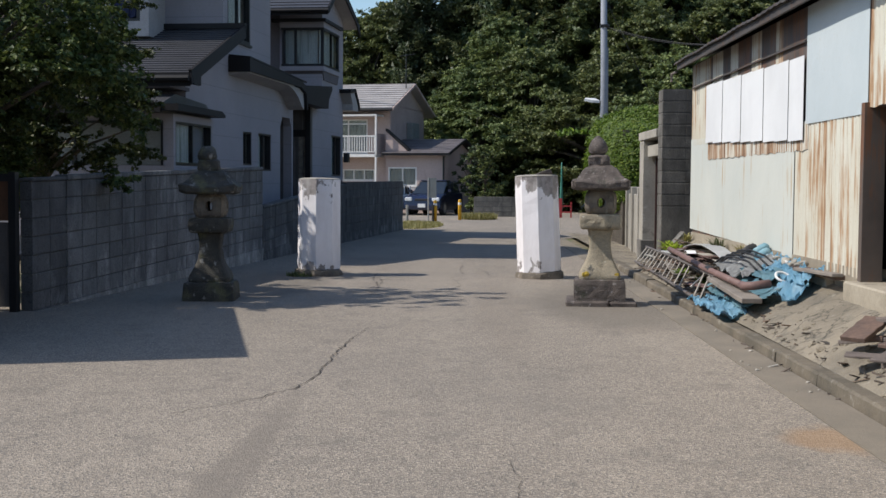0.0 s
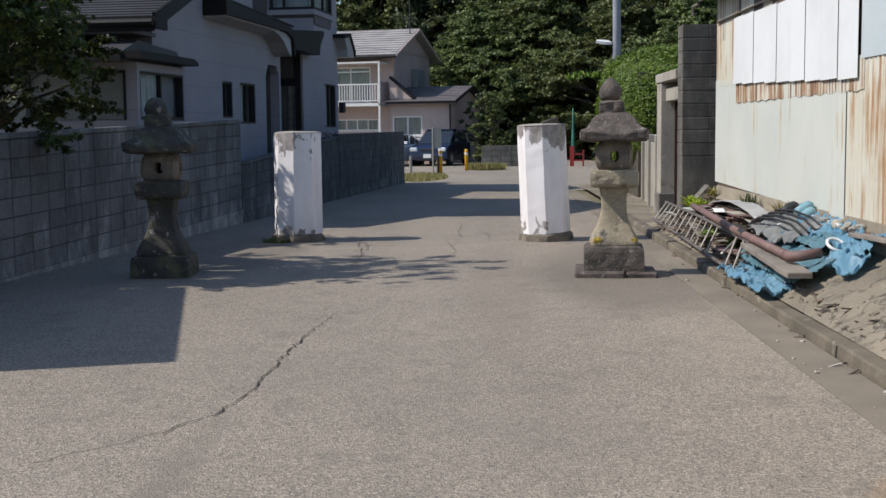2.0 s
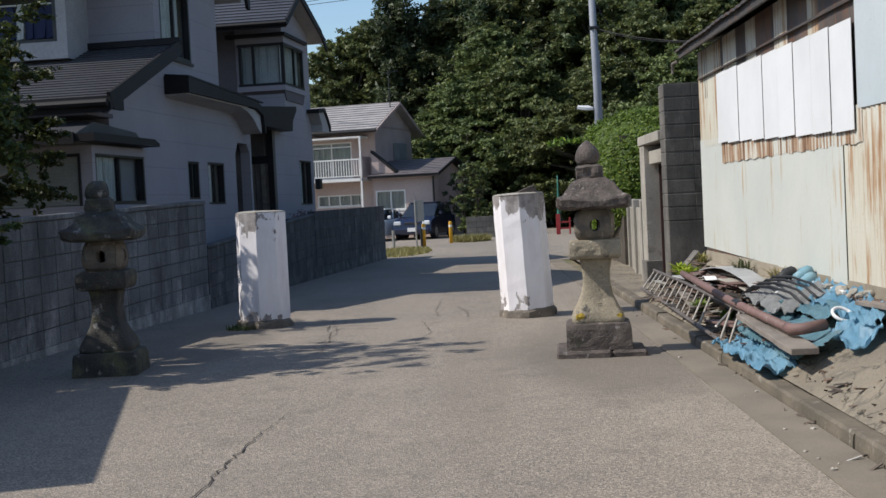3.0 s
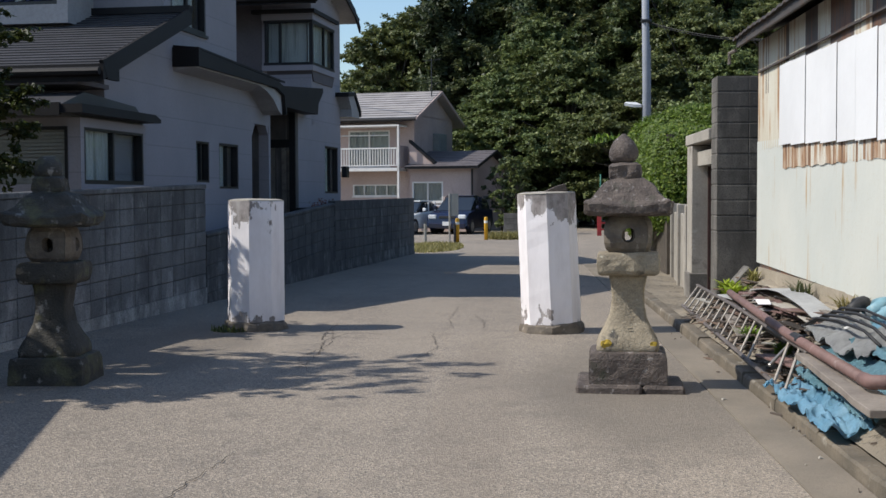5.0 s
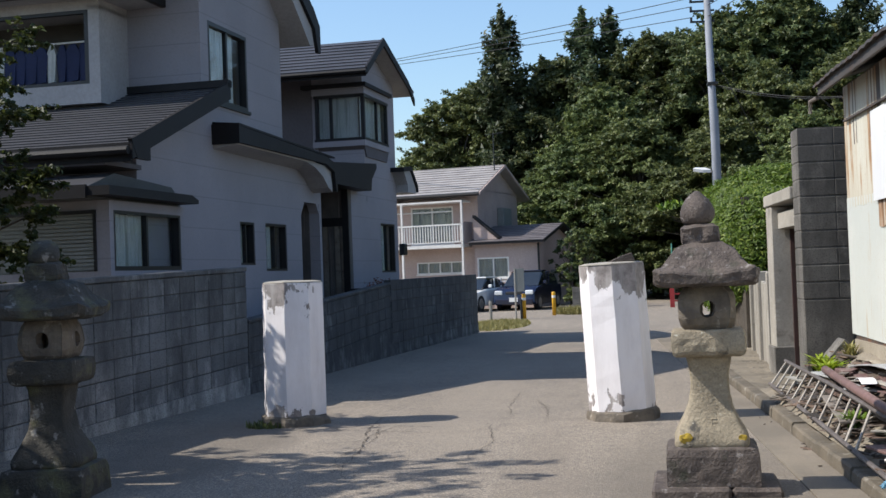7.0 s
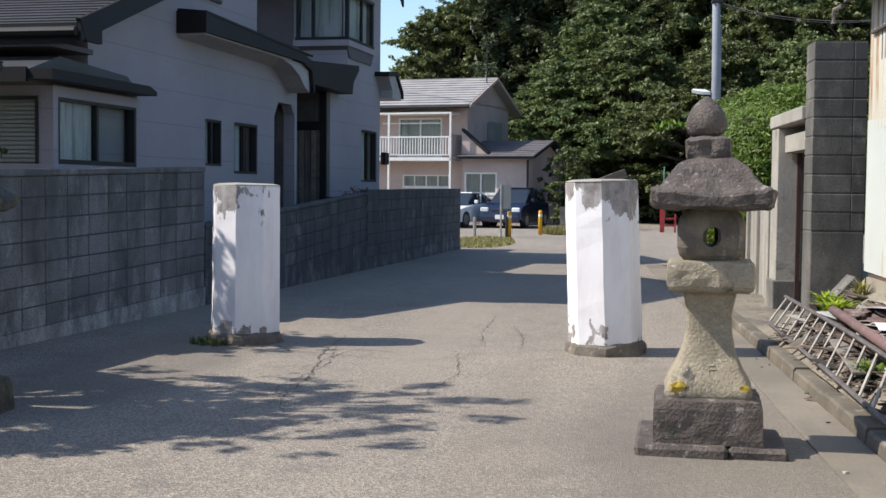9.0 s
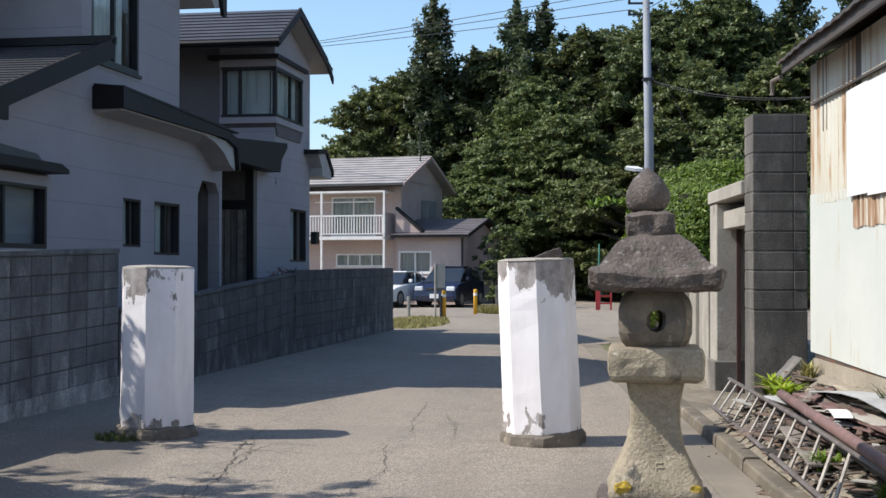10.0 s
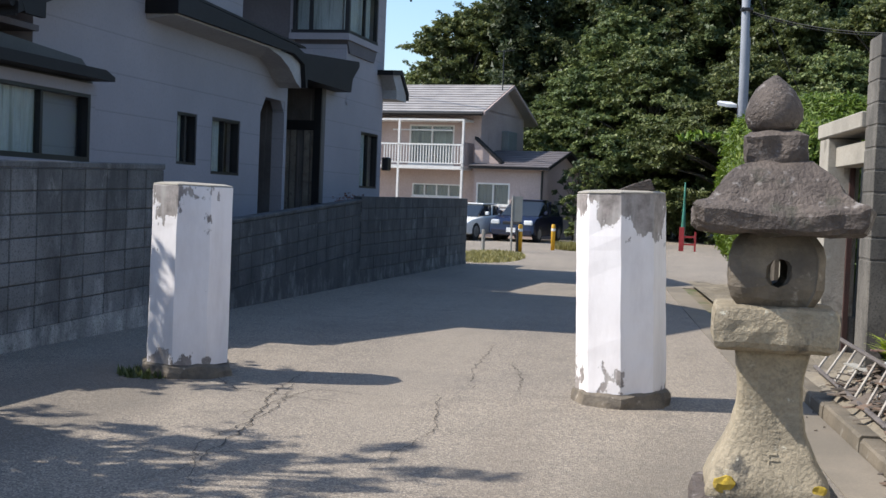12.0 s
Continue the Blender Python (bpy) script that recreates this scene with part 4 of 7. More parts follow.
def gateway():
    top = thing("concrete_gateway", "plain concrete gateway with a flat lintel", "gate", pose(3.44, 19.05, 0))
    part("post", boxes(((0.02, 1.58, 0.0), (0.34, 2.02, 2.19)), bevel=0.01), M_CONC, top, "square concrete gate post")
    part("post_base", boxes(((-0.01, 1.555, 0.0), (0.365, 2.045, 0.42)), bevel=0.012), M_BLOCK2, top)
    part("lintel", boxes(((0.0, 0.0, 2.195), (0.40, 2.06, 2.34)), bevel=0.01), M_CONC, top, "long flat concrete lintel")
    part("header", boxes(((0.10, 0.0, 1.90), (0.30, 1.57, 2.10)), bevel=0.006), M_CONC, top, "pale header box")
    # near-black leaf colour stands in for the shaded depth of the opening
    part("door_leaf", boxes(((0.44, 0.0, 0.05), (0.48, 2.0, 2.19))), M_FRAME, top, "door leaf coloured near-black for the shaded opening")
    part("jamb", boxes(((0.24, 1.53, 0.03), (0.29, 1.572, 1.9))), M_REDJAMB, top, "reddish door jamb")
    return top


gateway()


def slab_fence():
    top = thing("slab_fence", "low fence of upright concrete slabs by the lane", "fence", pose(3.5, 21.2, 0, 0, 0, -4))
    me = to_mesh("fence_slab", boxes(((0, 0.01, 0.0), (0.07, 0.42, 1.22)), bevel=0.01), M_CONC)
    post = to_mesh("fence_post", boxes(((-0.05, 0, 0), (0.12, 0.16, 1.36)), bevel=0.012), M_CONC)
    y = 0.0
    for i in range(24):
        if i % 4 == 0:
            piece("fence_post", post, top, pose(0, y, 0))
            y += 0.165
        piece("fence_slab", me, top, pose(random.uniform(-0.012, 0.012), y, random.uniform(-0.02, 0.02)))
        y += 0.43
    return top


slab_fence()


# ---- the large house in shade beside the road ----
HOUSE = Matrix.Translation((-4.15, 24, 0.075)) @ Matrix.Rotation(math.atan(-0.115), 4, "Z")


def rake(parent, y0, z0, y1, z1, x0, x1, depth, label=""):
    """A sloping barge board in the y-z plane."""
    bm = bmesh.new()
    add_hex(bm, [(x0, y0, z0 - depth), (x1, y0, z0 - depth), (x1, y1, z1 - depth), (x0, y1, z1 - depth), (x0, y0, z0), (x1, y0, z0), (x1, y1, z1), (x0, y1, z1)])
    part("barge_board", bm, M_FASCIA, parent, label)


def house():
    top = thing("house", "large pale two-storey house with dark roofs, in its own shade", "house", HOUSE)
    # ground floor facade, gabled at the near end
    part("wall", wall_grid("x", -0.2, 0, -4.0, 3.32, 0, 3.0, [(-0.62, -0.02, 1.67, 2.35), (0.46, 1.44, 1.57, 2.36), (2.2, 3.2, 0.0, 2.80)]), M_SIDING, top)
    part("wall", prism([(-4.0, 3.0), (-1.9, 3.0), (-1.9, 3.98), (-4.0, 3.27)], "x", -0.2, 0), M_SIDING, top)
    part("wall", boxes(((-0.2, -1.9, 3.0), (0, 3.32, 3.42))), M_SIDING, top)
    part("wall", boxes(((-9.0, -4.0, 0), (-0.2, -3.8, 3.2))), M_SIDING, top)
    part("wall", boxes(((-9.0, 8.5, 0), (-0.2, 8.7, 5.6)), ((-9.2, -4.0, 0), (-9.0, 8.7, 3.4))), M_SIDING, top)
    window(top, Matrix.Translation((-0.03, -0.62, 1.67)) @ FACE_X, 0.60, 0.68, 2, back=M_CURTAIN, cover=0.75, bar=0.036, sill=False)
    window(top, Matrix.Translation((-0.03, 0.46, 1.57)) @ FACE_X, 0.98, 0.79, 2, back=M_CURTAIN, cover=0.6, bar=0.04, sill=False)
    # arched niche beside the porch
    part("niche", boxes(((-0.75, 2.1, 0), (-0.7, 3.25, 2.9)), ((-0.7, 2.15, 0), (-0.2, 2.2, 2.85)), ((-0.7, 3.2, 0), (-0.2, 3.25, 2.85)), ((-0.7, 2.2, 2.8), (-0.2, 3.2, 2.85))), M_DOOR, top, "dark recessed niche")
    part("arch_corner", prism([(2.2, 2.8), (2.2, 2.52), (2.42, 2.8)], "x", -0.19, -0.01), M_SIDING, top)
    part("arch_corner", prism([(3.2, 2.8), (3.2, 2.62), (3.05, 2.8)], "x", -0.19, -0.01), M_SIDING, top)
    # porch
    part("porch_wall", boxes(((-1.5, 3.32, 0), (-1.4, 5.2, 3.3)), ((-1.4, 3.25, 0), (-0.2, 3.32, 3.3))), M_DOOR, top)
    door = part("front_door", boxes(((-1.38, 3.5, 0.1), (-1.33, 5.05, 2.35))), M_DOOR, top, "dark timber front door")
    for i in range(12):
        part("door_board", boxes(((-1.33, 3.52 + i * 0.127, 0.12), (-1.318, 3.52 + i * 0.127 + 0.105, 2.33))), M_WOODOLD, door)
    part("door_frame", boxes(((-1.36, 3.4, 0.1), (-1.30, 3.49, 2.55)), ((-1.36, 5.06, 0.1), (-1.30, 5.16, 2.55)), ((-1.36, 3.4, 2.45), (-1.30, 5.16, 2.56))), M_FRAME, top)
    # far wing
    part("wall", wall_grid("x", -0.2, 0, 5.2, 8.7, 0, 3.4, [(7.3, 8.45, 1.5, 2.58)]), M_SIDING, top)
    part("wall", wall_grid("x", -0.2, 0, 6.4, 8.7, 3.4, 5.75, [(6.4, 8.0, 4.30, 5.28)]), M_SIDING, top)
    part("porch_side", boxes(((-1.5, 5.0, 0), (-0.0, 5.2, 3.4))), M_DOOR, top, "dark timber porch side with a slatted door")
    for i in range(11):
        part("porch_board", boxes(((-1.42 + i * 0.125, 4.975, 0.1), (-1.32 + i * 0.125, 5.0, 2.45))), M_WOODOLD if i % 4 else M_DOOR, top)
    part("porch_lintel", boxes(((-1.45, 4.95, 2.45), (-0.02, 5.0, 2.62))), M_FRAME, top)
    part("porch_post", boxes(((-0.12, 4.94, 0.0), (0.01, 5.0, 3.3))), M_FRAME, top)
    part("wall", wall_grid("y", 6.25, 6.4, -1.12, 0.0, 3.0, 6.05, [(-1.0, 0.0, 4.30, 5.28)]), M_SIDING, top)
    part("wall", boxes(((-5.0, 6.25, 3.0), (-1.124, 6.4, 6.05))), M_PLUM_SHADE, top, "plum-grey recessed wall with its shade in the colour")
    window(top, Matrix.Translation((-0.03, 7.3, 1.5)) @ FACE_X, 1.15, 1.08, 2, back=M_CURTAIN, cover=0.7, bar=0.04, sill=False)
    # corner bay window upstairs
    bay = part("bay_window", boxes(((-1.10, 6.16, 4.18), (0.06, 8.05, 4.30)), ((-1.10, 6.16, 5.28), (0.06, 8.05, 5.42))), M_SIDING, top)
    for a, b in (((-1.04, 6.18, 4.3), (-0.98, 6.24, 5.28)), ((-0.72, 6.18, 4.3), (-0.66, 6.24, 5.28)), ((-0.03, 6.18, 4.3), (0.05, 6.26, 5.28)), ((-0.03, 7.95, 4.3), (0.04, 8.03, 5.28)), ((-0.03, 7.2, 4.3), (0.03, 7.26, 5.28))):
        part("mullion", boxes((a, b)), M_FRAME, bay)
    part("rail", boxes(((-1.06, 6.165, 4.30), (0.055, 6.25, 4.36)), ((-1.06, 6.165, 5.22), (0.055, 6.25, 5.285)), ((-0.02, 6.25, 4.30), (0.055, 8.02, 4.36)), ((-0.02, 6.25, 5.22), (0.055, 8.02, 5.285))), M_FRAME, bay)
    for a, b in (((-0.98, 6.20, 4.36), (-0.72, 6.21, 5.22)), ((-0.66, 6.20, 4.36), (-0.03, 6.21, 5.22)), ((0.0, 6.26, 4.36), (0.01, 7.2, 5.22)), ((0.0, 7.26, 4.36), (0.01, 7.95, 5.22))):
        pn = part("pane", boxes((a, b)), M_GLASS, bay)
        pn.visible_shadow = False
    part("curtain", boxes(((-0.98, 6.30, 4.33), (-0.12, 6.31, 5.25)), ((-0.10, 6.32, 4.33), (-0.09, 7.9, 5.25))), M_CURTAIN, bay)
    part("bay_hood", prism([(6.05, 5.42), (8.15, 5.42), (8.15, 5.5), (6.05, 5.5)], "x", -1.3, 0.13), M_FASCIA, bay)
    part("bay_foot", prism([(6.35, 3.95), (7.9, 3.95), (8.05, 4.18), (6.2, 4.18)], "x", -1.0, 0.03), M_PLUM_SHADE, bay)
    # wing roof: gable towards the road
    yr, zr, ye, ze, yb, zb = 6.75, 6.52, 5.38, 5.70, 9.25, 5.72
    x0, x1 = -5.5, 0.36
    part("roof", prism([(ye, ze - 0.05), (yr, zr - 0.05), (yb, zb - 0.05), (yb, zb - 0.13), (yr, zr - 0.17), (ye, ze - 0.13)], "x", x0, x1 - 0.01), M_SOFFIT, top)
    courses(top, (x0, ye, ze - 0.045), (x1 - x0, 0, 0), (0, yr - ye, zr - ze), 9, 0.03, M_ROOF)
    courses(top, (x0, yb, zb - 0.045), (x1 - x0, 0, 0), (0, yr - yb, zr - zb), 12, 0.03, M_ROOF)
    rake(top, ye, ze, yr, zr, x1 - 0.02, x1 + 0.02, 0.17)
    rake(top, yr, zr, yb - 0.5, zb + 0.14, x1 - 0.02, x1 + 0.02, 0.17)
    rake(top, yb - 0.5, zb + 0.14, yb, zb - 0.2, x1 - 0.02, x1 + 0.02, 0.15)
    part("gutter", rod([(x0, ye - 0.06, ze - 0.10), (x1 + 0.02, ye - 0.06, ze - 0.10)], 0.05), M_FASCIA, top)
    part("fascia", boxes(((x0, ye - 0.02, ze - 0.20), (x1, ye, ze - 0.03))), M_FASCIA, top)
    part("gable_wall", prism([(6.4, 5.75), (8.7, 5.75), (8.7, 5.78), (6.75, 6.30), (6.4, 6.12)], "x", -0.2, 0), M_SIDING, top)
    # eave at the far end of the ground floor
    part("far_eave", prism([(8.3, 3.85), (8.95, 3.92), (9.45, 3.52), (9.45, 3.32), (8.7, 3.32), (8.7, 3.5)], "x", -5, 0.28), M_SOFFIT, top)
    part("far_eave_roof", prism([(8.25, 3.86), (8.95, 3.93), (9.52, 3.50), (9.52, 3.36), (9.44, 3.36), (9.42, 3.46), (8.93, 3.83), (8.25, 3.76)], "x", -5, 0.32), M_FASCIA, top)
    part("wall_box", boxes(((0.0, 8.75, 1.88), (0.14, 9.0, 2.15)), bevel=0.02), M_FRAME, top)
    # porch roof and the long eave over the facade
    part("porch_roof", prism([(3.0, 3.56), (6.1, 3.77), (6.12, 3.68), (5.75, 3.42), (5.68, 3.18), (3.4, 3.18)], "x", -2.0, 0.30), M_FASCIA, top)
    bm = bmesh.new()
    add_hex(bm, [(0.38, -1.55, 3.47), (0.44, -1.55, 3.47), (0.44, 2.40, 3.47), (0.38, 2.40, 3.47), (0.38, -1.55, 3.72), (0.44, -1.55, 3.72), (0.44, 2.40, 3.60), (0.38, 2.40, 3.60)])
    part("eave_fascia", bm, M_FASCIA, top)
    part("eave_end", boxes(((0.0, -1.59, 3.46), (0.44, -1.55, 3.76))), M_FASCIA, top)
    part("eave_end", prism([(2.40, 3.61), (2.99, 3.50), (3.02, 3.0), (2.95, 3.0), (2.86, 3.36), (2.40, 3.47)], "x", 0.37, 0.44), M_FASCIA, top)
    bm = bmesh.new()
    add_hex(bm, [(0.0, -1.55, 3.40), (0.375, -1.55, 3.45), (0.375, 2.0, 3.44), (0.0, 2.0, 3.36), (0.0, -1.55, 3.50), (0.375, -1.55, 3.50), (0.375, 2.0, 3.49), (0.0, 2.0, 3.49)])
    part("eave_soffit", bm, M_SOFFIT, top)
    part("soffit_return", prism([(1.6, 3.43), (2.0, 3.38), (2.4, 3.25), (2.72, 3.06), (2.93, 2.99), (2.93, 3.44), (2.0, 3.46)], "x", 0.0, 0.365), M_SOFFIT, top)
    bm = bmesh.new()
    add_hex(bm, [(-0.6, -1.55, 3.80), (0.44, -1.55, 3.725), (0.44, 2.9, 3.60), (-0.6, 2.9, 3.74), (-0.6, -1.55, 3.86), (0.44, -1.55, 3.76), (0.44, 2.9, 3.63), (-0.6, 2.9, 3.79)])
    part("eave_roof", bm, M_FASCIA, top)
    part("low_roof", boxes(((-5.0, 1.4, 3.42), (-0.0, 3.4, 3.62)), ((-5, 3.4, 3.3), (-0.3, 6.25, 3.5))), M_FASCIA, top)
    # near gable roof
    ey, ez, ry, rz, gx0, gx1 = -4.95, 3.18, -1.88, 4.30, -9.0, 0.42
    part("roof", prism([(ey, ez - 0.06), (ry, rz - 0.06), (ry, rz - 0.2), (ey, ez - 0.2)], "x", gx0, gx1 - 0.02), M_SOFFIT, top)
    courses(top, (gx0, ey, ez - 0.055), (gx1 - gx0, 0, 0), (0, ry - ey, rz - ez), 21, 0.022, M_ROOF)
    rake(top, ey - 0.02, ez + 0.01, ry, rz + 0.02, gx1 - 0.02, gx1 + 0.03, 0.25)
    part("barge_foot", prism([(ey - 0.04, ez + 0.01), (ey + 0.45, ez + 0.16), (ey + 0.45, ez - 0.22), (ey + 0.1, ez - 0.22)], "x", gx1 - 0.021, gx1 + 0.034), M_FASCIA, top)
    part("ridge_cap", boxes(((gx0, ry - 0.1, rz - 0.06), (gx1 + 0.03, ry + 0.05, rz + 0.045))), M_FASCIA, top)
    part("gutter", rod([(gx0, ey - 0.07, ez - 0.13), (gx1, ey - 0.07, ez - 0.13)], 0.055), M_FASCIA, top)
    part("fascia", boxes(((gx0, ey - 0.02, ez - 0.26), (gx1, ey + 0.01, ez - 0.03))), M_FASCIA, top)
    part("soffit", boxes(((gx0, ey, ez - 0.28), (gx1 - 0.35, -4.0, ez - 0.22))), M_PLUM_SHADE, top)
    # corner bay on the ground floor, shuttered in front, glazed at the side
    cb = part("corner_bay", boxes(((-3.2, -5.05, 0.4), (0.16, -2.97, 1.60)), ((-3.2, -5.05, 2.34), (0.16, -2.97, 2.46)), ((-0.02, -5.05, 1.6), (0.16, -4.95, 2.34)), ((-3.2, -5.05, 1.6), (-3.0, -4.95, 2.34)), ((-0.02, -3.07, 1.6), (0.15, -2.97, 2.34))), M_SIDING, top)
    part("shutter", boxes(*[((-1.55, -5.03, 1.62 + i * 0.0475), (-0.06, -5.0, 1.655 + i * 0.0475)) for i in range(15)]), M_SHUTTER, cb, "grey slatted storm shutter")
    part("shutter_back", boxes(((-3.0, -5.0, 1.6), (-0.03, -4.97, 2.34))), M_SHUTTER, cb)
    part("shutter_frame", boxes(((-1.62, -5.07, 1.6), (-1.55, -5.0, 2.34)), ((-0.06, -5.06, 1.6), (-0.02, -5.0, 2.34)), ((-1.62, -5.07, 2.30), (-0.02, -5.0, 2.345))), M_FRAME, cb)
    window(top, Matrix.Translation((0.13, -4.95, 1.60)) @ FACE_X, 1.88, 0.76, 2, back=M_CURTAIN, cover=0.55, bar=0.055, sill=False)
    part("bay_roof", prism([(-5.45, 2.46), (-2.95, 2.47), (-2.95, 2.56), (-3.2, 2.72), (-4.8, 2.80), (-5.45, 2.60)], "x", -3.6, 0.10), M_ROOF, top)
    part("bay_roof_edge", prism([(-5.48, 2.49), (-3.0, 2.49), (-3.0, 2.54), (-3.2, 2.60), (-5.48, 2.60)], "x", 0.10, 0.40), M_FASCIA, top)
    part("bay_fascia", boxes(((-3.6, -5.50, 2.46), (0.10, -5.452, 2.62))), M_FASCIA, top)
    # upper storey
    part("wall", wall_grid("x", -0.2, 0, -1.9, 1.4, 3.42, 6.6, [(-1.62, -0.12, 4.12, 5.32)]), M_SIDING, top)
    part("wall", boxes(((-9, -1.9, 3.3), (-0.2, -1.75, 6.6)), ((-6, 1.25, 3.4), (-0.2, 1.4, 6.2))), M_SIDING, top)
    window(top, Matrix.Translation((-0.02, -1.62, 4.12)) @ FACE_X, 1.5, 1.2, 2, back=M_CURTAIN, cover=0.8, bar=0.06)
    # projecting window box with laundry inside
    wb = part("window_box", boxes(((-5.0, -2.75, 4.02), (-1.15, -1.9, 4.30)), ((-1.32, -2.75, 4.3), (-1.15, -1.9, 5.42)), ((-5.0, -2.75, 5.36), (-1.15, -1.9, 5.5)), ((-5.0, -2.75, 4.3), (-4.8, -1.9, 5.36))), M_SOFFIT, top)
    part("box_frame", boxes(((-4.8, -2.74, 4.30), (-1.32, -2.66, 4.35)), ((-4.8, -2.74, 5.31), (-1.32, -2.66, 5.36)), ((-1.39, -2.74, 4.35), (-1.32, -2.66, 5.31)), ((-3.1, -2.73, 4.35), (-3.04, -2.67, 5.31))), M_FRAME, wb)
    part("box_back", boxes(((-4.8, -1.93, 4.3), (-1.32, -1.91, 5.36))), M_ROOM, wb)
    part("clothes_rail", rod([(-4.8, -2.4, 4.98), (-1.32, -2.4, 4.98)], 0.015), M_WHITEFRAME, wb)
    rng = random.Random(3)
    cloth_dark = surface("navy_cloth", (0.02, 0.03, 0.09), fine=20, bump=0.2)
    for i in range(9):
        xx = -2.95 + i * 0.17
        w = rng.uniform(0.08, 0.15)
        bm = loft([[(xx - w * 0.3, -2.42, 4.96), (xx + w * 0.3, -2.42, 4.96), (xx + w * 0.3, -2.38, 4.96), (xx - w * 0.3, -2.38, 4.96)],
                   [(xx - w, -2.44, 4.8), (xx + w, -2.45, 4.8), (xx + w, -2.36, 4.8), (xx - w, -2.37, 4.8)],
                   [(xx - w * 0.8, -2.43, 4.40), (xx + w * 0.7, -2.46, 4.42), (xx + w * 0.7, -2.37, 4.42), (xx - w * 0.8, -2.36, 4.40)]])
        part("hung_garment", bm, cloth_dark if i % 5 else M_CURTAIN, wb)
    part("box_eave", boxes(((-5.3, -3.1, 5.50), (-0.60, -1.9, 5.58))), M_SOFFIT, wb)
    part("box_eave_edge", boxes(((-5.3, -3.16, 5.49), (-0.60, -3.10, 5.72)), ((-0.60, -3.16, 5.49), (-0.52, -1.9, 5.72))), M_FASCIA, wb)
    # upper roof, its far eave over the gable wall
    part("roof", prism([(-3.1, 6.25), (-0.3, 7.5), (2.15, 5.95), (2.15, 5.55), (1.85, 5.50), (1.4, 5.85), (-0.3, 7.1), (-3.1, 6.05)], "x", -8, 0.40), M_SOFFIT, top)
    courses(top, (-8, 2.2, 5.93), (8.45, 0, 0), (0, -2.5, 1.6), 14, 0.035, M_ROOF)
    courses(top, (-8, -3.2, 6.22), (8.45, 0, 0), (0, 2.9, 1.31), 14, 0.035, M_ROOF)
    rake(top, -0.3, 7.56, 2.0, 6.12, 0.40, 0.46, 0.32)
    rake(top, -3.2, 6.30, -0.3, 7.56, 0.40, 0.46, 0.32)
    part("barge_foot", prism([(1.9, 6.2), (2.25, 5.90), (2.25, 5.42), (2.12, 5.42), (1.95, 5.86)], "x", 0.40, 0.462), M_FASCIA, top)
    return top


house()

block_wall("wall_1", "tall grey concrete block wall with dark stains", -0.45, 7.55, 1.48, 1.68, 7, 0.06, 1, M_BLOCK)
block_wall("wall_4", "short grey concrete block wall beside the brown gate", -1.32, -0.47, 1.44, 1.46, 7, 0.04, 4, M_BLOCK_DARK)
block_wall("wall_2", "lower sloping concrete block wall with pale lime stains", 7.57, 14.55, 0.98, 1.37, 4, 0.05, 2, M_BLOCK_DARK)
block_wall("wall_3", "stained concrete block wall ending at the corner", 14.57, 22.55, 1.42, 1.46, 7, 0.0, 3, M_BLOCK_DARK)


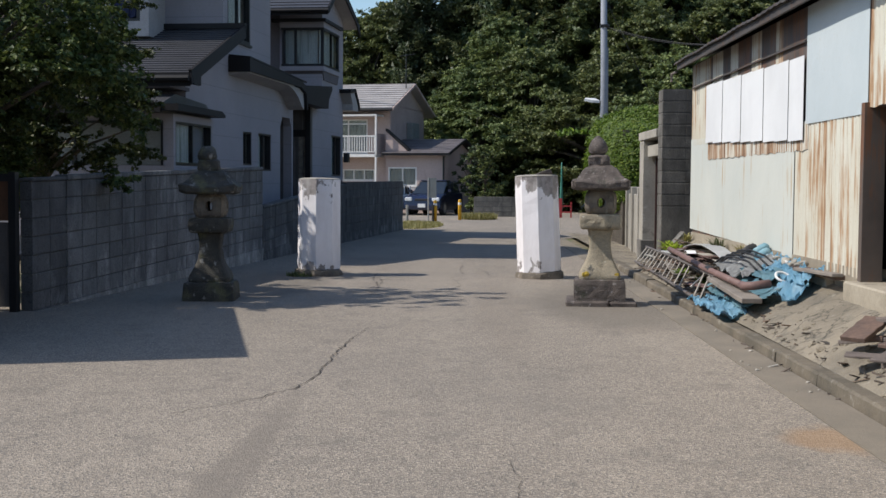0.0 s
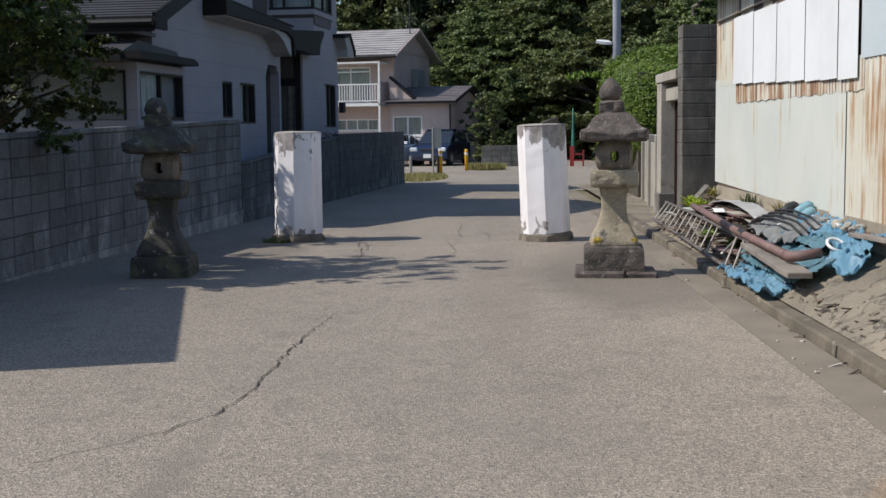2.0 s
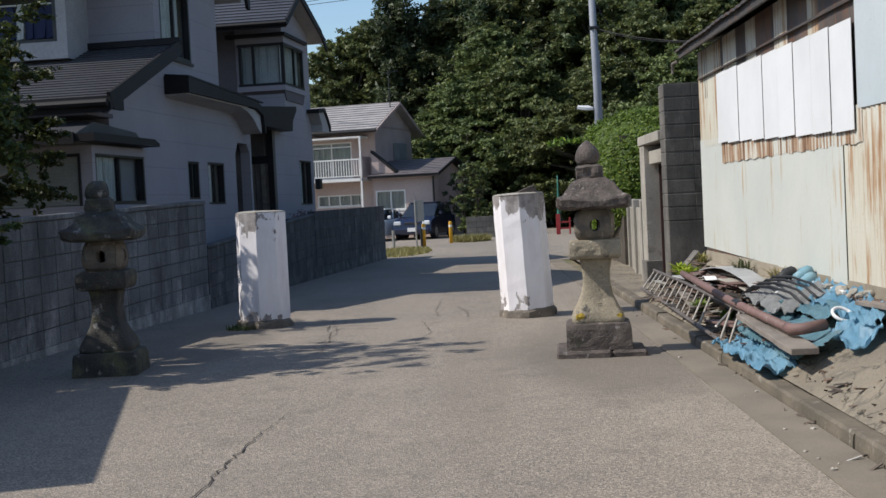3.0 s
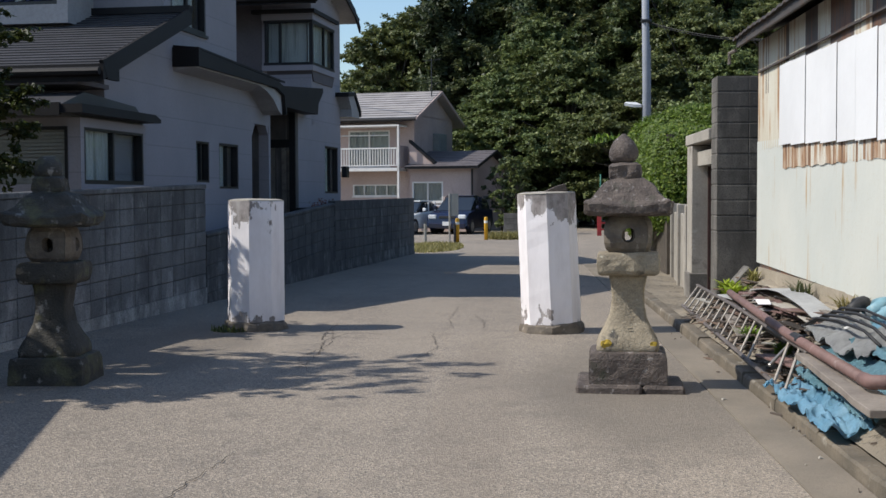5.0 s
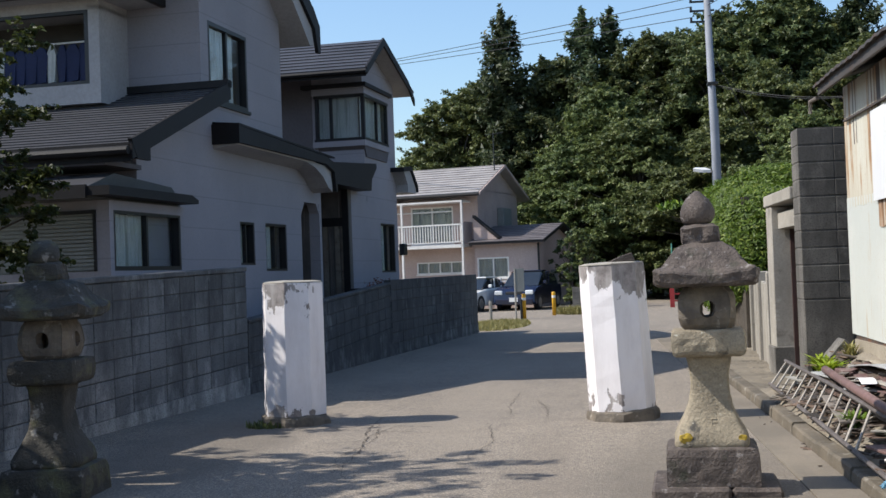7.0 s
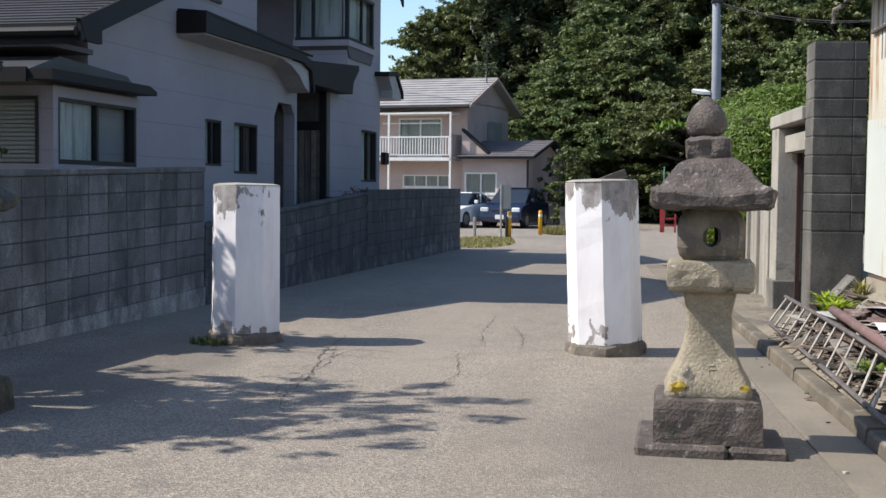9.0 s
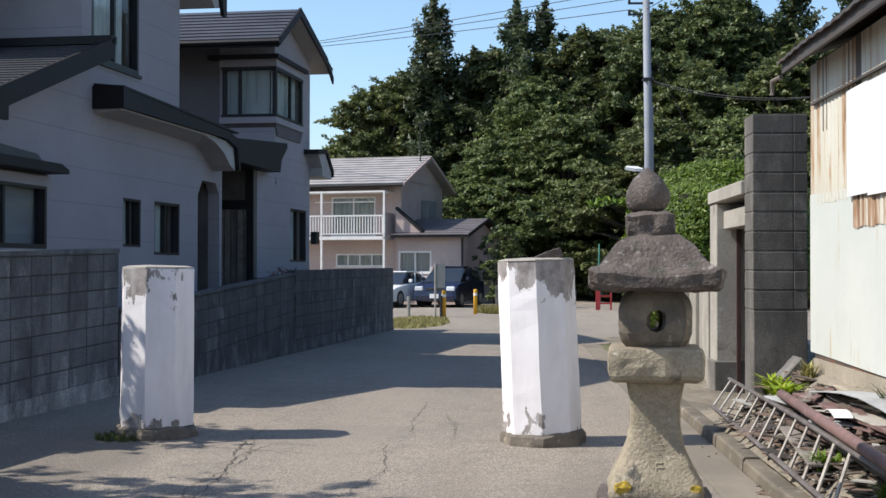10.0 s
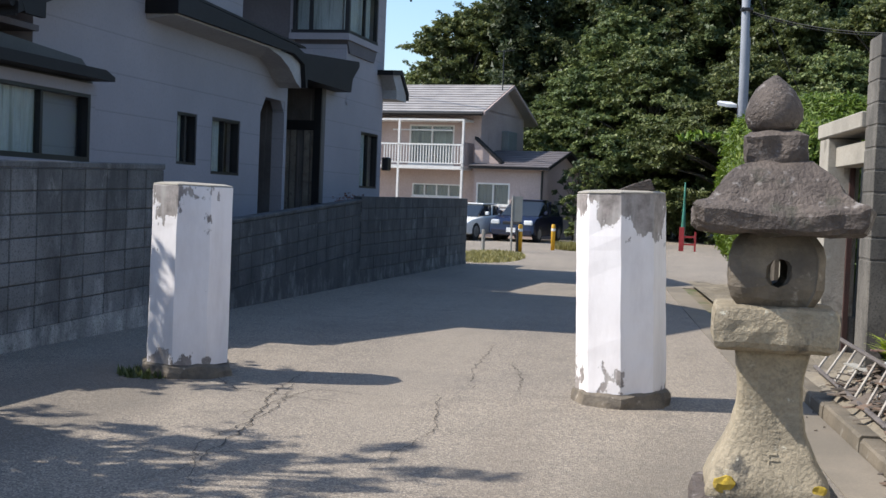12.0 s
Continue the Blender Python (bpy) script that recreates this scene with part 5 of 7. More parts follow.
def far_house():
    top = thing("house", "pinkish two-storey house with a white balcony and pale roof", "house", pose(-3.42, 57.2, -0.058, 0, 0, -15) @ Matrix.Scale(1.04, 4))
    W = M_PINK
    part("wall", wall_grid("y", 0, 0.2, -9, 0, 0, 4.9, [(-3.0, -1.1, 2.75, 4.3), (-2.8, -0.75, 1.5, 2.0)]), W, top)
    part("wall", boxes(((-0.2, 0.2, 0), (0, 5.2, 4.95)), ((-9, 5.0, 0), (-0.2, 5.2, 4.9)), ((-9, 0.2, 0), (-8.8, 5, 4.9))), W, top)
    part("gable_wall", prism([(0.0, 4.9), (5.2, 4.9), (2.6, 5.95)], "x", -0.2, -0.0), W, top)
    window(top, pose(-3.0, 0.02, 2.75), 1.9, 1.55, 2, M_WHITEFRAME, M_SHUTTER, bar=0.06)
    window(top, pose(-2.8, 0.02, 1.5), 2.05, 0.5, 4, M_WHITEFRAME, M_SHUTTER, bar=0.05)
    # main roof
    part("roof", prism([(-0.75, 4.72), (2.6, 6.05), (5.9, 4.72), (5.9, 4.64), (2.6, 5.96), (-0.75, 4.64)], "x", -9.6, 0.35), M_SOFFIT, top)
    courses(top, (-9.6, -0.78, 4.735), (9.93, 0, 0), (0, 3.36, 1.33), 11, 0.05, M_ROOF_PALE)
    part("ridge", boxes(((-9.6, 2.5, 6.03), (0.36, 2.75, 6.11))), M_ROOF_PALE, top)
    part("barge_board", prism([(-0.78, 4.76), (2.6, 6.10), (5.95, 4.76), (5.95, 4.64), (2.6, 5.98), (-0.78, 4.64)], "x", 0.35, 0.40), M_PINK, top)
    part("gutter", rod([(-9.6, -0.83, 4.68), (0.35, -0.83, 4.68)], 0.06), M_FASCIA, top)
    # balcony
    bal = part("balcony", boxes(((-9, -1.0, 2.55), (-0.32, 0.0, 2.68)), ((-9, -1.0, 4.40), (-0.32, 0.0, 4.47))), M_WHITEFRAME, top, "white balcony with an upright rail")
    part("handrail", boxes(((-9, -1.0, 3.46), (-0.32, -0.94, 3.52)), ((-9, -1.0, 2.76), (-0.32, -0.94, 2.80))), M_WHITEFRAME, bal)
    me = to_mesh("baluster", boxes(((0, -0.985, 2.80), (0.035, -0.955, 3.46))), M_WHITEFRAME)
    for i in range(28):
        piece("baluster", me, bal, pose(-0.45 - i * 0.118, 0, 0))
    for x in (-0.40, -3.05, -6.0):
        part("post", boxes(((x, -1.0, 0), (x + 0.08, -0.92, 4.4))), M_WHITEFRAME, bal)
    part("side_panel", boxes(((-0.36, -0.92, 2.7), (-0.30, 0.0, 3.6))), W, bal)
    part("drying_rail", rod([(-3.4, -0.7, 4.05), (-0.9, -0.7, 4.05)], 0.025), M_WHITEFRAME, bal)
    # lower wing on the near right
    part("wall", wall_grid("y", -0.55, -0.4, 0.0, 2.75, 0, 2.75, [(0.1, 1.45, 1.25, 2.1)]), W, top)
    part("wall", boxes(((2.6, -0.4, 0), (2.75, 4.2, 2.75))), W, top)
    part("gable_wall", prism([(-0.55, 2.75), (4.2, 2.75), (1.9, 3.36)], "x", 2.6, 2.75), W, top)
    window(top, pose(0.1, -0.53, 1.25), 1.35, 0.85, 2, M_WHITEFRAME, M_SHUTTER, bar=0.06)
    part("roof", prism([(-0.95, 2.70), (1.9, 3.42), (4.5, 2.72), (4.5, 2.64), (1.9, 3.34), (-0.95, 2.62)], "x", -0.1, 3.05), M_FASCIA, top)
    courses(top, (-0.1, -0.97, 2.715), (3.16, 0, 0), (0, 2.88, 0.72), 9, 0.03, M_ROOF_MID)
    part("barge_board", prism([(-0.98, 2.74), (1.9, 3.47), (4.55, 2.74), (4.55, 2.62), (1.9, 3.35), (-0.98, 2.62)], "x", 3.05, 3.10), M_FASCIA, top)
    # stub wall with a sloping dark capping where the wing meets the house, and a shaded unit on the side wall
    part("stub_wall", prism([(0.003, 2.72), (0.003, 3.72), (1.0, 2.86), (1.0, 2.72)], "y", -0.62, -0.45), W, top)
    part("capping", prism([(0.003, 3.73), (0.003, 3.84), (1.12, 2.90), (1.12, 2.80)], "y", -0.68, -0.30), M_FASCIA, top)
    part("wall_unit", boxes(((0.004, 2.4, 3.45), (0.30, 3.5, 4.25)), bevel=0.02), M_SHUTTER, top, "grey boxed unit on the side wall")
    part("downpipe", rod([(2.72, -0.6, 2.6), (2.72, -0.6, 0)], 0.045), M_FRAME, top)
    part("meter_box", boxes(((2.75, 0.9, 0.9), (2.9, 1.4, 1.5)), bevel=0.02), M_SHUTTER, top)
    return top


far_house()


def tv_aerial():
    top = thing("tv_aerial", "thin rooftop television aerial on the far house", "aerial", pose(-2.78, 59.1, 6.18))
    part("mast", rod([(0, 0, -0.2), (0, 0, 1.5)], 0.025), M_FRAME, top)
    part("boom", rod([(-0.35, 0, 1.4), (0.45, 0, 1.5)], 0.015), M_FRAME, top)
    for i in range(5):
        part("element", rod([(-0.3 + 0.16 * i, -0.3, 1.41 + 0.02 * i), (-0.3 + 0.16 * i, 0.3, 1.41 + 0.02 * i)], 0.01, 5), M_FRAME, top)


tv_aerial()


def planter():
    top = thing("planter", "low dark stone planter with reddish plants behind the wall", "planter", HOUSE @ Matrix.Translation((0.45, 3.6, -0.075)))
    part("trough", boxes(((0, 0, 0.0), (0.45, 2.3, 1.22)), bevel=0.02), M_STONE_DARK, top)
    part("trough_rim", boxes(((-0.03, -0.03, 1.22), (0.48, 2.33, 1.28)), bevel=0.01), M_FRAME, top)
    M_RUSSET = surface("russet_leaves", (0.20, 0.055, 0.03), (0.12, 0.05, 0.03), big=8, fine=40)
    bm = bmesh.new()
    rng = random.Random(4)
    for _ in range(160):
        x, y, z = rng.uniform(0.05, 0.4), rng.uniform(0.5, 1.6), 1.28 + 0.16 * rng.random() ** 1.5
        k = 0.035
        v = [bm.verts.new((x + rng.uniform(-k, k), y + rng.uniform(-k, k), z + rng.uniform(-k, k))) for _ in range(3)]
        bm.faces.new(v)
    tagged(part("plants", bm, M_RUSSET, top), kind="stuff")


planter()


def neighbour():
    """The building out of sight on the left that shades the near road; its brown gate shows at the edge."""
    top = thing("outbuilding", "low outbuilding with a dark red tin roof", "outbuilding", pose(-4.33, 8.15, 0, 0, 0, 12.6))
    part("wall", boxes(((-5, 0, 0), (0, 3.35, 2.5))), M_DOOR, top)
    M_RED = surface("dark_red_tin", (0.12, 0.035, 0.03), (0.08, 0.025, 0.022), big=1.5, fine=20, rough=0.55)
    part("roof", prism([(-5.4, 2.4), (-2.5, 3.9), (0.36, 2.72), (0.36, 2.62), (-2.5, 3.8), (-5.4, 2.3)], "y", -0.2, 3.75), M_RED, top)
    part("gable_wall", prism([(-5, 2.5), (0, 2.5), (-2.5, 3.75)], "y", 0.05, 3.3), M_DOOR, top)


neighbour()


def side_gate():
    top = thing("side_gate", "closed brown sheet gate at the end of the block wall", "gate", pose(-4.78, 11.62, 0, 0, 0, -6.5))
    M_BROWN = surface("brown_painted_sheet", (0.14, 0.062, 0.03), (0.095, 0.045, 0.025), big=3, fine=25, rough=0.6)
    part("upper_panel", boxes(((-0.55, 0.0, 0.98), (0.22, 0.04, 1.40))), M_BROWN, top, "rusty brown panel")
    part("lower_panel", boxes(((-0.55, 0.0, 0.05), (0.22, 0.04, 0.96))), M_DOOR, top, "dark panel")
    part("frame", boxes(((-0.60, -0.03, 0.0), (-0.55, 0.06, 1.5)), ((0.22, -0.03, 0.0), (0.30, 0.06, 1.5)), ((-0.55, -0.02, 1.40), (0.22, 0.05, 1.48))), M_FRAME, top)


side_gate()


# ---- plants ----
# the wood's leaf colours, dark ends lifted a little to hold distance haze
M_LEAF = foliage("broad_leaves", (0.036, 0.053, 0.022), (0.13, 0.153, 0.052), (0.22, 0.21, 0.07))
M_LEAF2 = foliage("fresh_leaves", (0.05, 0.07, 0.027), (0.175, 0.208, 0.066), (0.265, 0.275, 0.095))
M_CEDAR = foliage("cedar_needles", (0.03, 0.046, 0.022), (0.085, 0.113, 0.045), (0.11, 0.12, 0.045))
M_HEDGE = foliage("hedge_sprays", (0.05, 0.10, 0.010), (0.17, 0.27, 0.03), (0.32, 0.40, 0.06))
M_WEED = foliage("yellow_green_weed", (0.12, 0.17, 0.01), (0.34, 0.40, 0.03), (0.45, 0.46, 0.08))
M_GRASS = foliage("dry_grass", (0.13, 0.12, 0.035), (0.30, 0.26, 0.09), (0.38, 0.32, 0.15))


M_GARDEN = foliage("dark_garden_leaves", (0.018, 0.034, 0.010), (0.098, 0.125, 0.03), (0.20, 0.20, 0.06))


def leaf_mesh(name, centres, sizes, normals, mat, rng, long=1.6, fold=0.25):
    """Folded leaves, one island each: four corners and a raised midrib."""
    n = len(centres)
    t = rng.normal(size=(n, 3))
    normals = normals / (np.linalg.norm(normals, axis=1, keepdims=True) + 1e-9)
    a = np.cross(normals, t)
    a /= np.linalg.norm(a, axis=1, keepdims=True) + 1e-9
    b = np.cross(normals, a)
    s = sizes[:, None]
    v = np.empty((n, 4, 3))
    v[:, 0] = centres - a * s * long * 0.5
    v[:, 1] = centres + b * s * 0.5 + normals * s * fold
    v[:, 2] = centres + a * s * long * 0.5
    v[:, 3] = centres - b * s * 0.5 + normals * s * fold
    idx = np.arange(n)[:, None] * 4
    tri = np.concatenate([idx + [0, 1, 2], idx + [0, 2, 3]], axis=1).reshape(-1)
    me = bpy.data.meshes.new(name)
    me.vertices.add(n * 4)
    me.vertices.foreach_set("co", v.reshape(-1).astype(np.float32))
    me.loops.add(n * 6)
    me.loops.foreach_set("vertex_index", tri.astype(np.int32))
    me.polygons.add(n * 2)
    me.polygons.foreach_set("loop_start", np.arange(0, n * 6, 3, dtype=np.int32))
    me.update(calc_edges=True)
    me.validate()
    me.materials.append(mat)
    return me


def needle_mesh(name, centres, sizes, normals, mat, rng, long=1.7):
    """Single-triangle leaves for far crowns, one island each."""
    n = len(centres)
    t = rng.normal(size=(n, 3))
    a = np.cross(normals, t)
    a /= np.linalg.norm(a, axis=1, keepdims=True) + 1e-9
    b = np.cross(normals, a)
    b /= np.linalg.norm(b, axis=1, keepdims=True) + 1e-9
    s = sizes[:, None]
    v = np.empty((n, 3, 3))
    v[:, 0] = centres - a * s * long * 0.5
    v[:, 1] = centres + a * s * long * 0.5 + b * s * 0.35
    v[:, 2] = centres + a * s * long * 0.2 - b * s * 0.65
    me = bpy.data.meshes.new(name)
    me.vertices.add(n * 3)
    me.vertices.foreach_set("co", v.reshape(-1).astype(np.float32))
    me.loops.add(n * 3)
    me.loops.foreach_set("vertex_index", np.arange(n * 3, dtype=np.int32))
    me.polygons.add(n)
    me.polygons.foreach_set("loop_start", np.arange(0, n * 3, 3, dtype=np.int32))
    me.update(calc_edges=True)
    me.validate()
    me.materials.append(mat)
    return me


def clump_cloud(rng, clumps, per, flat=0.55):
    """Leaves along drooping twigs that spray outwards from clumps (x, y, z, radius)."""
    cs, ns = [], []
    for x, y, z, r in clumps:
        k = max(8, int(per * r * r))
        q = int(rng.integers(7, 13))
        out = np.array([x, y, 0.0]) / (math.hypot(x, y) + 0.3)
        d = rng.normal(size=(q, 3)) * np.array([0.75, 0.75, 0.5 * flat]) + out * 0.55 + np.array([0, 0, 0.16])
        d /= np.linalg.norm(d, axis=1, keepdims=True)
        d *= (r * (0.7 + 0.95 * rng.random(q)))[:, None]
        w = rng.integers(0, q, k)
        u = rng.random(k) ** 0.7
        p = np.array([x, y, z]) + d[w] * u[:, None]
        p[:, 2] -= 0.22 * r * u * u
        p += rng.normal(size=(k, 3)) * r * np.array([0.15, 0.15, 0.085]) * (1.15 - 0.6 * u)[:, None]
        cs.append(p)
        ns.append(rng.normal(size=(k, 3)) * 0.55 + d[w] / r * 0.2 + np.array([0, 0, 0.65]))
    return np.concatenate(cs), np.concatenate(ns)


def trunk_bm(h, r, limbs, rng, lean=0.0):
    bm = bmesh.new()
    pts = [(lean * (i / 5) ** 2 * h + 0.04 * h * 0.3 * math.sin(i * 1.7), 0.03 * h * math.sin(i * 1.3), h * i / 5) for i in range(6)]
    tube(bm, pts, r, 9, r * 0.25)
    for (x, y, z) in limbs:
        f = max(0.15, min(0.9, 0.65 * z / h))
        k = min(4, int(f * 5))
        q = (f * 5) - k
        b0 = tuple(pts[k][i] + (pts[k + 1][i] - pts[k][i]) * q for i in range(3))
        mid = tuple((b0[i] + (x, y, z)[i]) / 2 + (0.06 * h if i == 2 else 0) * 0.5 for i in range(3))
        tube(bm, [b0, mid, (x, y, z)], r * 0.38, 6, r * 0.08)
    return bm


def broad_tree(name, label, h, w, seed, leaf, per, nclump, mat, base=0.25, m=None, trunk_r=0.2, flat=0.55, group="", full=0.0, airy=None):
    """airy: the height above which the crown opens into thin shoots."""
    rng = np.random.default_rng(seed)
    top = thing(name, label, "tree", m, group)
    clumps = []
    tries = 0
    while len(clumps) < nclump and tries < nclump * 30:
        tries += 1
        f = rng.random() ** 0.8
        z = h * (base + (1 - base) * f)
        prof = math.sin(math.pi * min(1.0, 0.16 + 0.84 * f)) ** 0.7 * (1.0 if f < 0.6 else 1.0 - 0.35 * (f - 0.6))
        prof = max(prof, full)
        a = rng.random() * 6.283
        rr = w * prof * (0.45 + 0.6 * rng.random() ** 0.5) * (0.8 + 0.35 * math.sin(a * 2 + seed))
        clumps.append((rr * math.cos(a), rr * math.sin(a), z, w * (0.11 + 0.16 * rng.random() ** 1.5)))
    c, n = clump_cloud(rng, clumps, per, flat)
    if airy:
        shoot = np.sin(c[:, 1] * 9.0 + 1.7 * np.sin(c[:, 0] * 2.3)) * np.sin(c[:, 2] * 7.0 + c[:, 0] * 3.0)
        keep = (c[:, 2] < airy) | ((shoot > 0.16) & (rng.random(len(c)) < 0.7))
        c, n = c[keep], n[keep]
    part("trunk", trunk_bm(h * 0.8, trunk_r, [k[:3] for k in clumps[::3]], rng), M_BARK, top, smooth=True)
    make = needle_mesh if group else leaf_mesh
    crown = new("crown", make("crown", c, leaf * (0.6 + 0.8 * rng.random(len(c))), n, mat, rng))
    crown.parent = top
    return top


def cedar(label, h, w, seed, leaf, per, m=None, group=""):
    rng = np.random.default_rng(seed)
    top = thing("cedar_tree", label, "tree", m, group)
    cs, ns, limbs = [], [], []
    levels = int(h * 2.0)
    for i in range(levels):
        f = i / (levels - 1)
        z = h * (0.10 + 0.90 * f)
        tier = (0.55, 1.15, 0.8, 1.0, 0.65)[i % 5]
        r = w * (1 - f) ** 0.56 * tier + 0.10
        nb = 5 if f < 0.75 else 4
        for k in range(nb):
            a = k * 6.283 / nb + i * 1.1 + rng.random() * 0.7
            rr = r * (0.55 + 0.6 * rng.random())
            tip = np.array([rr * math.cos(a), rr * math.sin(a), z - 0.10 * rr + 0.25 * rng.random()])
            root = np.array([0, 0, z + 0.05])
            q = int(per * (0.10 + 0.8 * rr))
            u = rng.random(q) ** 0.7
            p = root + (tip - root) * u[:, None]
            p[:, 2] -= 0.35 * rr * np.sin(u * 3.1) * 0.5
            p += rng.normal(size=(q, 3)) * (np.array([0.15, 0.15, 0.12]) * (0.3 + 0.45 * rr) + np.array([0, 0, 0.10]))
            cs.append(p)
            ns.append(rng.normal(size=(q, 3)) * 0.6 + np.array([math.cos(a) * 0.4, math.sin(a) * 0.4, 0.7]))
            if k % 2 == 0 and f < 0.9:
                limbs.append(tuple(tip * np.array([0.85, 0.85, 1])))
    c, n = np.concatenate(cs), np.concatenate(ns)
    bm = rod([(0, 0, 0), (0.05, 0, h * 0.5), (0, 0.03, h)], 0.24, 9, 0.03)
    for x, y, z in limbs[::2]:
        tube(bm, [(0, 0, z + 0.2), (x, y, z)], 0.035, 5, 0.01)
    part("trunk", bm, M_BARK, top, smooth=True)
    crown = new("crown", needle_mesh("crown", c, leaf * (0.6 + 0.8 * rng.random(len(c))), n, M_CEDAR, rng, 2.4))
    crown.parent = top
    return top


# garden tree behind the tall wall
broad_tree("garden_tree", "leafy garden tree with glossy leaves behind the block wall", 4.9, 1.85, 21, 0.046, 4200, 220, M_GARDEN, 0.26, pose(-5.85, 13.4, 0), 0.12, 0.8, full=0.92, airy=3.5)
broad_tree("garden_tree", "dense leafy garden tree between the wall and the grey house", 4.1, 1.3, 33, 0.046, 5000, 180, M_GARDEN, 0.26, pose(-6.05, 16.7, 0), 0.1, 0.8, full=0.95, airy=3.7)

# the wood behind the far house: models first, the rest are copies
WOOD = "trees of the wood"
B_A = broad_tree("broadleaf_tree", "tall dense broadleaf tree of the wood", 13.5, 4.6, 1, 0.132, 650, 200, M_LEAF, 0.10, pose(4.8, 70, 0), 0.3, 0.7, WOOD)
B_B = broad_tree("broadleaf_tree", "tall dense broadleaf tree of the wood", 11.0, 4.2, 2, 0.123, 710, 180, M_LEAF2, 0.08, pose(-5.6, 71, 0), 0.26, 0.6, WOOD)
B_C = broad_tree("broadleaf_tree", "layered broadleaf tree at the edge of the wood", 8.0, 4.0, 3, 0.11, 840, 150, M_LEAF2, 0.06, pose(3.6, 63, 0), 0.2, 0.42, WOOD)
C_A = cedar("dark pointed cedar rising above the wood", 15.2, 4.0, 4, 0.127, 178, pose(-2.9, 70, 0), WOOD)
C_B = cedar("dark pointed cedar rising above the wood", 15.0, 3.6, 5, 0.127, 178, pose(1.4, 70.5, 0), WOOD)
for src, x, y, s, rz in (
        (C_B, 2.8, 71, 1.0, 140), (C_A, 15.3, 69, 1.05, 80), (C_B, -0.9, 71.5, 0.88, 30), (C_A, 17.6, 66, 1.0, 200), (C_B, 20.5, 64, 1.0, 10),
        (B_A, 8.6, 69, 1.07, 70), (B_A, 12.2, 70, 1.12, 190), (B_A, 0.2, 72, 0.93, 260), (B_A, 6.8, 74, 1.02, 310), (B_A, 15.5, 74, 1.05, 120), (B_A, 19.5, 70, 1.1, 30), (B_A, 24, 66, 1.1, 220),
        (B_B, -7.6, 74, 0.82, 60), (B_B, -2.6, 73, 1.0, 140), (B_B, 2.4, 66.5, 0.9, 230), (B_B, 9.5, 63, 0.95, 320), (B_B, 13.5, 60, 1.0, 20), (B_B, 18, 56, 1.05, 100),
        (B_C, 7.2, 60.5, 0.95, 90), (B_C, 0.4, 64, 0.9, 170), (B_C, 10.2, 56, 0.9, 250), (B_C, 12.8, 51, 0.85, 40), (B_C, 16.0, 48, 0.95, 130), (B_C, 5.2, 66.5, 0.8, 300),
        (B_A, 3.5, 80, 1.05, 45), (B_A, 11, 80, 1.1, 145), (B_A, -4.5, 80, 0.95, 245), (B_A, 29, 74, 1.2, 15), (B_B, 27, 58, 1.1, 75)):
    cp = copy_thing(src, pose(x, y, 0, 0, 0, rz))
    cp.scale = (s, s, s * (0.96 + 0.08 * random.random()))

broad_tree("shrub", "small rounded tree beside the far house", 2.95, 0.85, 8, 0.075, 2600, 70, M_LEAF2, 0.10, pose(1.05, 52.0, 0), 0.06, 0.8, full=0.6)
broad_tree("shrub", "dark climber-like bush against the far house", 3.1, 0.75, 9, 0.09, 1500, 50, M_CEDAR, 0.06, pose(0.42, 56.3, 0), 0.05, 0.8, full=0.7)


def hedge():
    top = thing("hedge", "bright green clipped conifer hedge behind the fence", "hedge", pose(4.65, 28.6, 0))
    rng = np.random.default_rng(12)
    n = 150000
    u = rng.random((n, 3)) * 2 - 1
    k = rng.integers(0, 3, n)
    u[np.arange(n), k] = np.sign(u[np.arange(n), k]) * (0.9 + 0.12 * rng.random(n))
    u[:, 2] = np.where((k == 2) & (u[:, 2] < 0), 1.0, u[:, 2])
    r = np.linalg.norm(u, axis=1, keepdims=True)
    p = u / np.maximum(1.0, r * 0.80)
    p = p * np.array([1.25, 3.2, 1.16]) + np.array([0, 0, 1.72])
    p[:, 2] += 0.16 * np.sin(p[:, 1] * 2.3) + 0.10 * np.sin(p[:, 0] * 4 + p[:, 1] * 5)
    p += rng.normal(size=(n, 3)) * 0.04
    nr = u * 0.6 + rng.normal(size=(n, 3)) * 0.5 + np.array([0, 0, 0.3])
    ob = new("foliage", needle_mesh("foliage", p, 0.028 * (0.6 + rng.random(n)), nr, M_HEDGE, rng, 3.0))
    ob.parent = top
    part("stem_mass", boxes(((-0.9, -2.8, 0), (0.9, 2.8, 2.6))), M_BARK, top)
    # a feathery shoot reaching over the lane
    c = np.array([[-1.2 - 0.75 * f + 0.04 * math.sin(i), 2.6 + 0.1 * math.sin(i * 2.0), 2.75 + 0.22 * f - 0.25 * f * f] for i, f in enumerate(np.linspace(0, 1, 70))])
    ob = new("shoot", leaf_mesh("shoot", c + rng.normal(size=c.shape) * 0.04, np.full(len(c), 0.07), rng.normal(size=c.shape), M_HEDGE, rng, 3.0, 0.1))
    ob.parent = top


hedge()


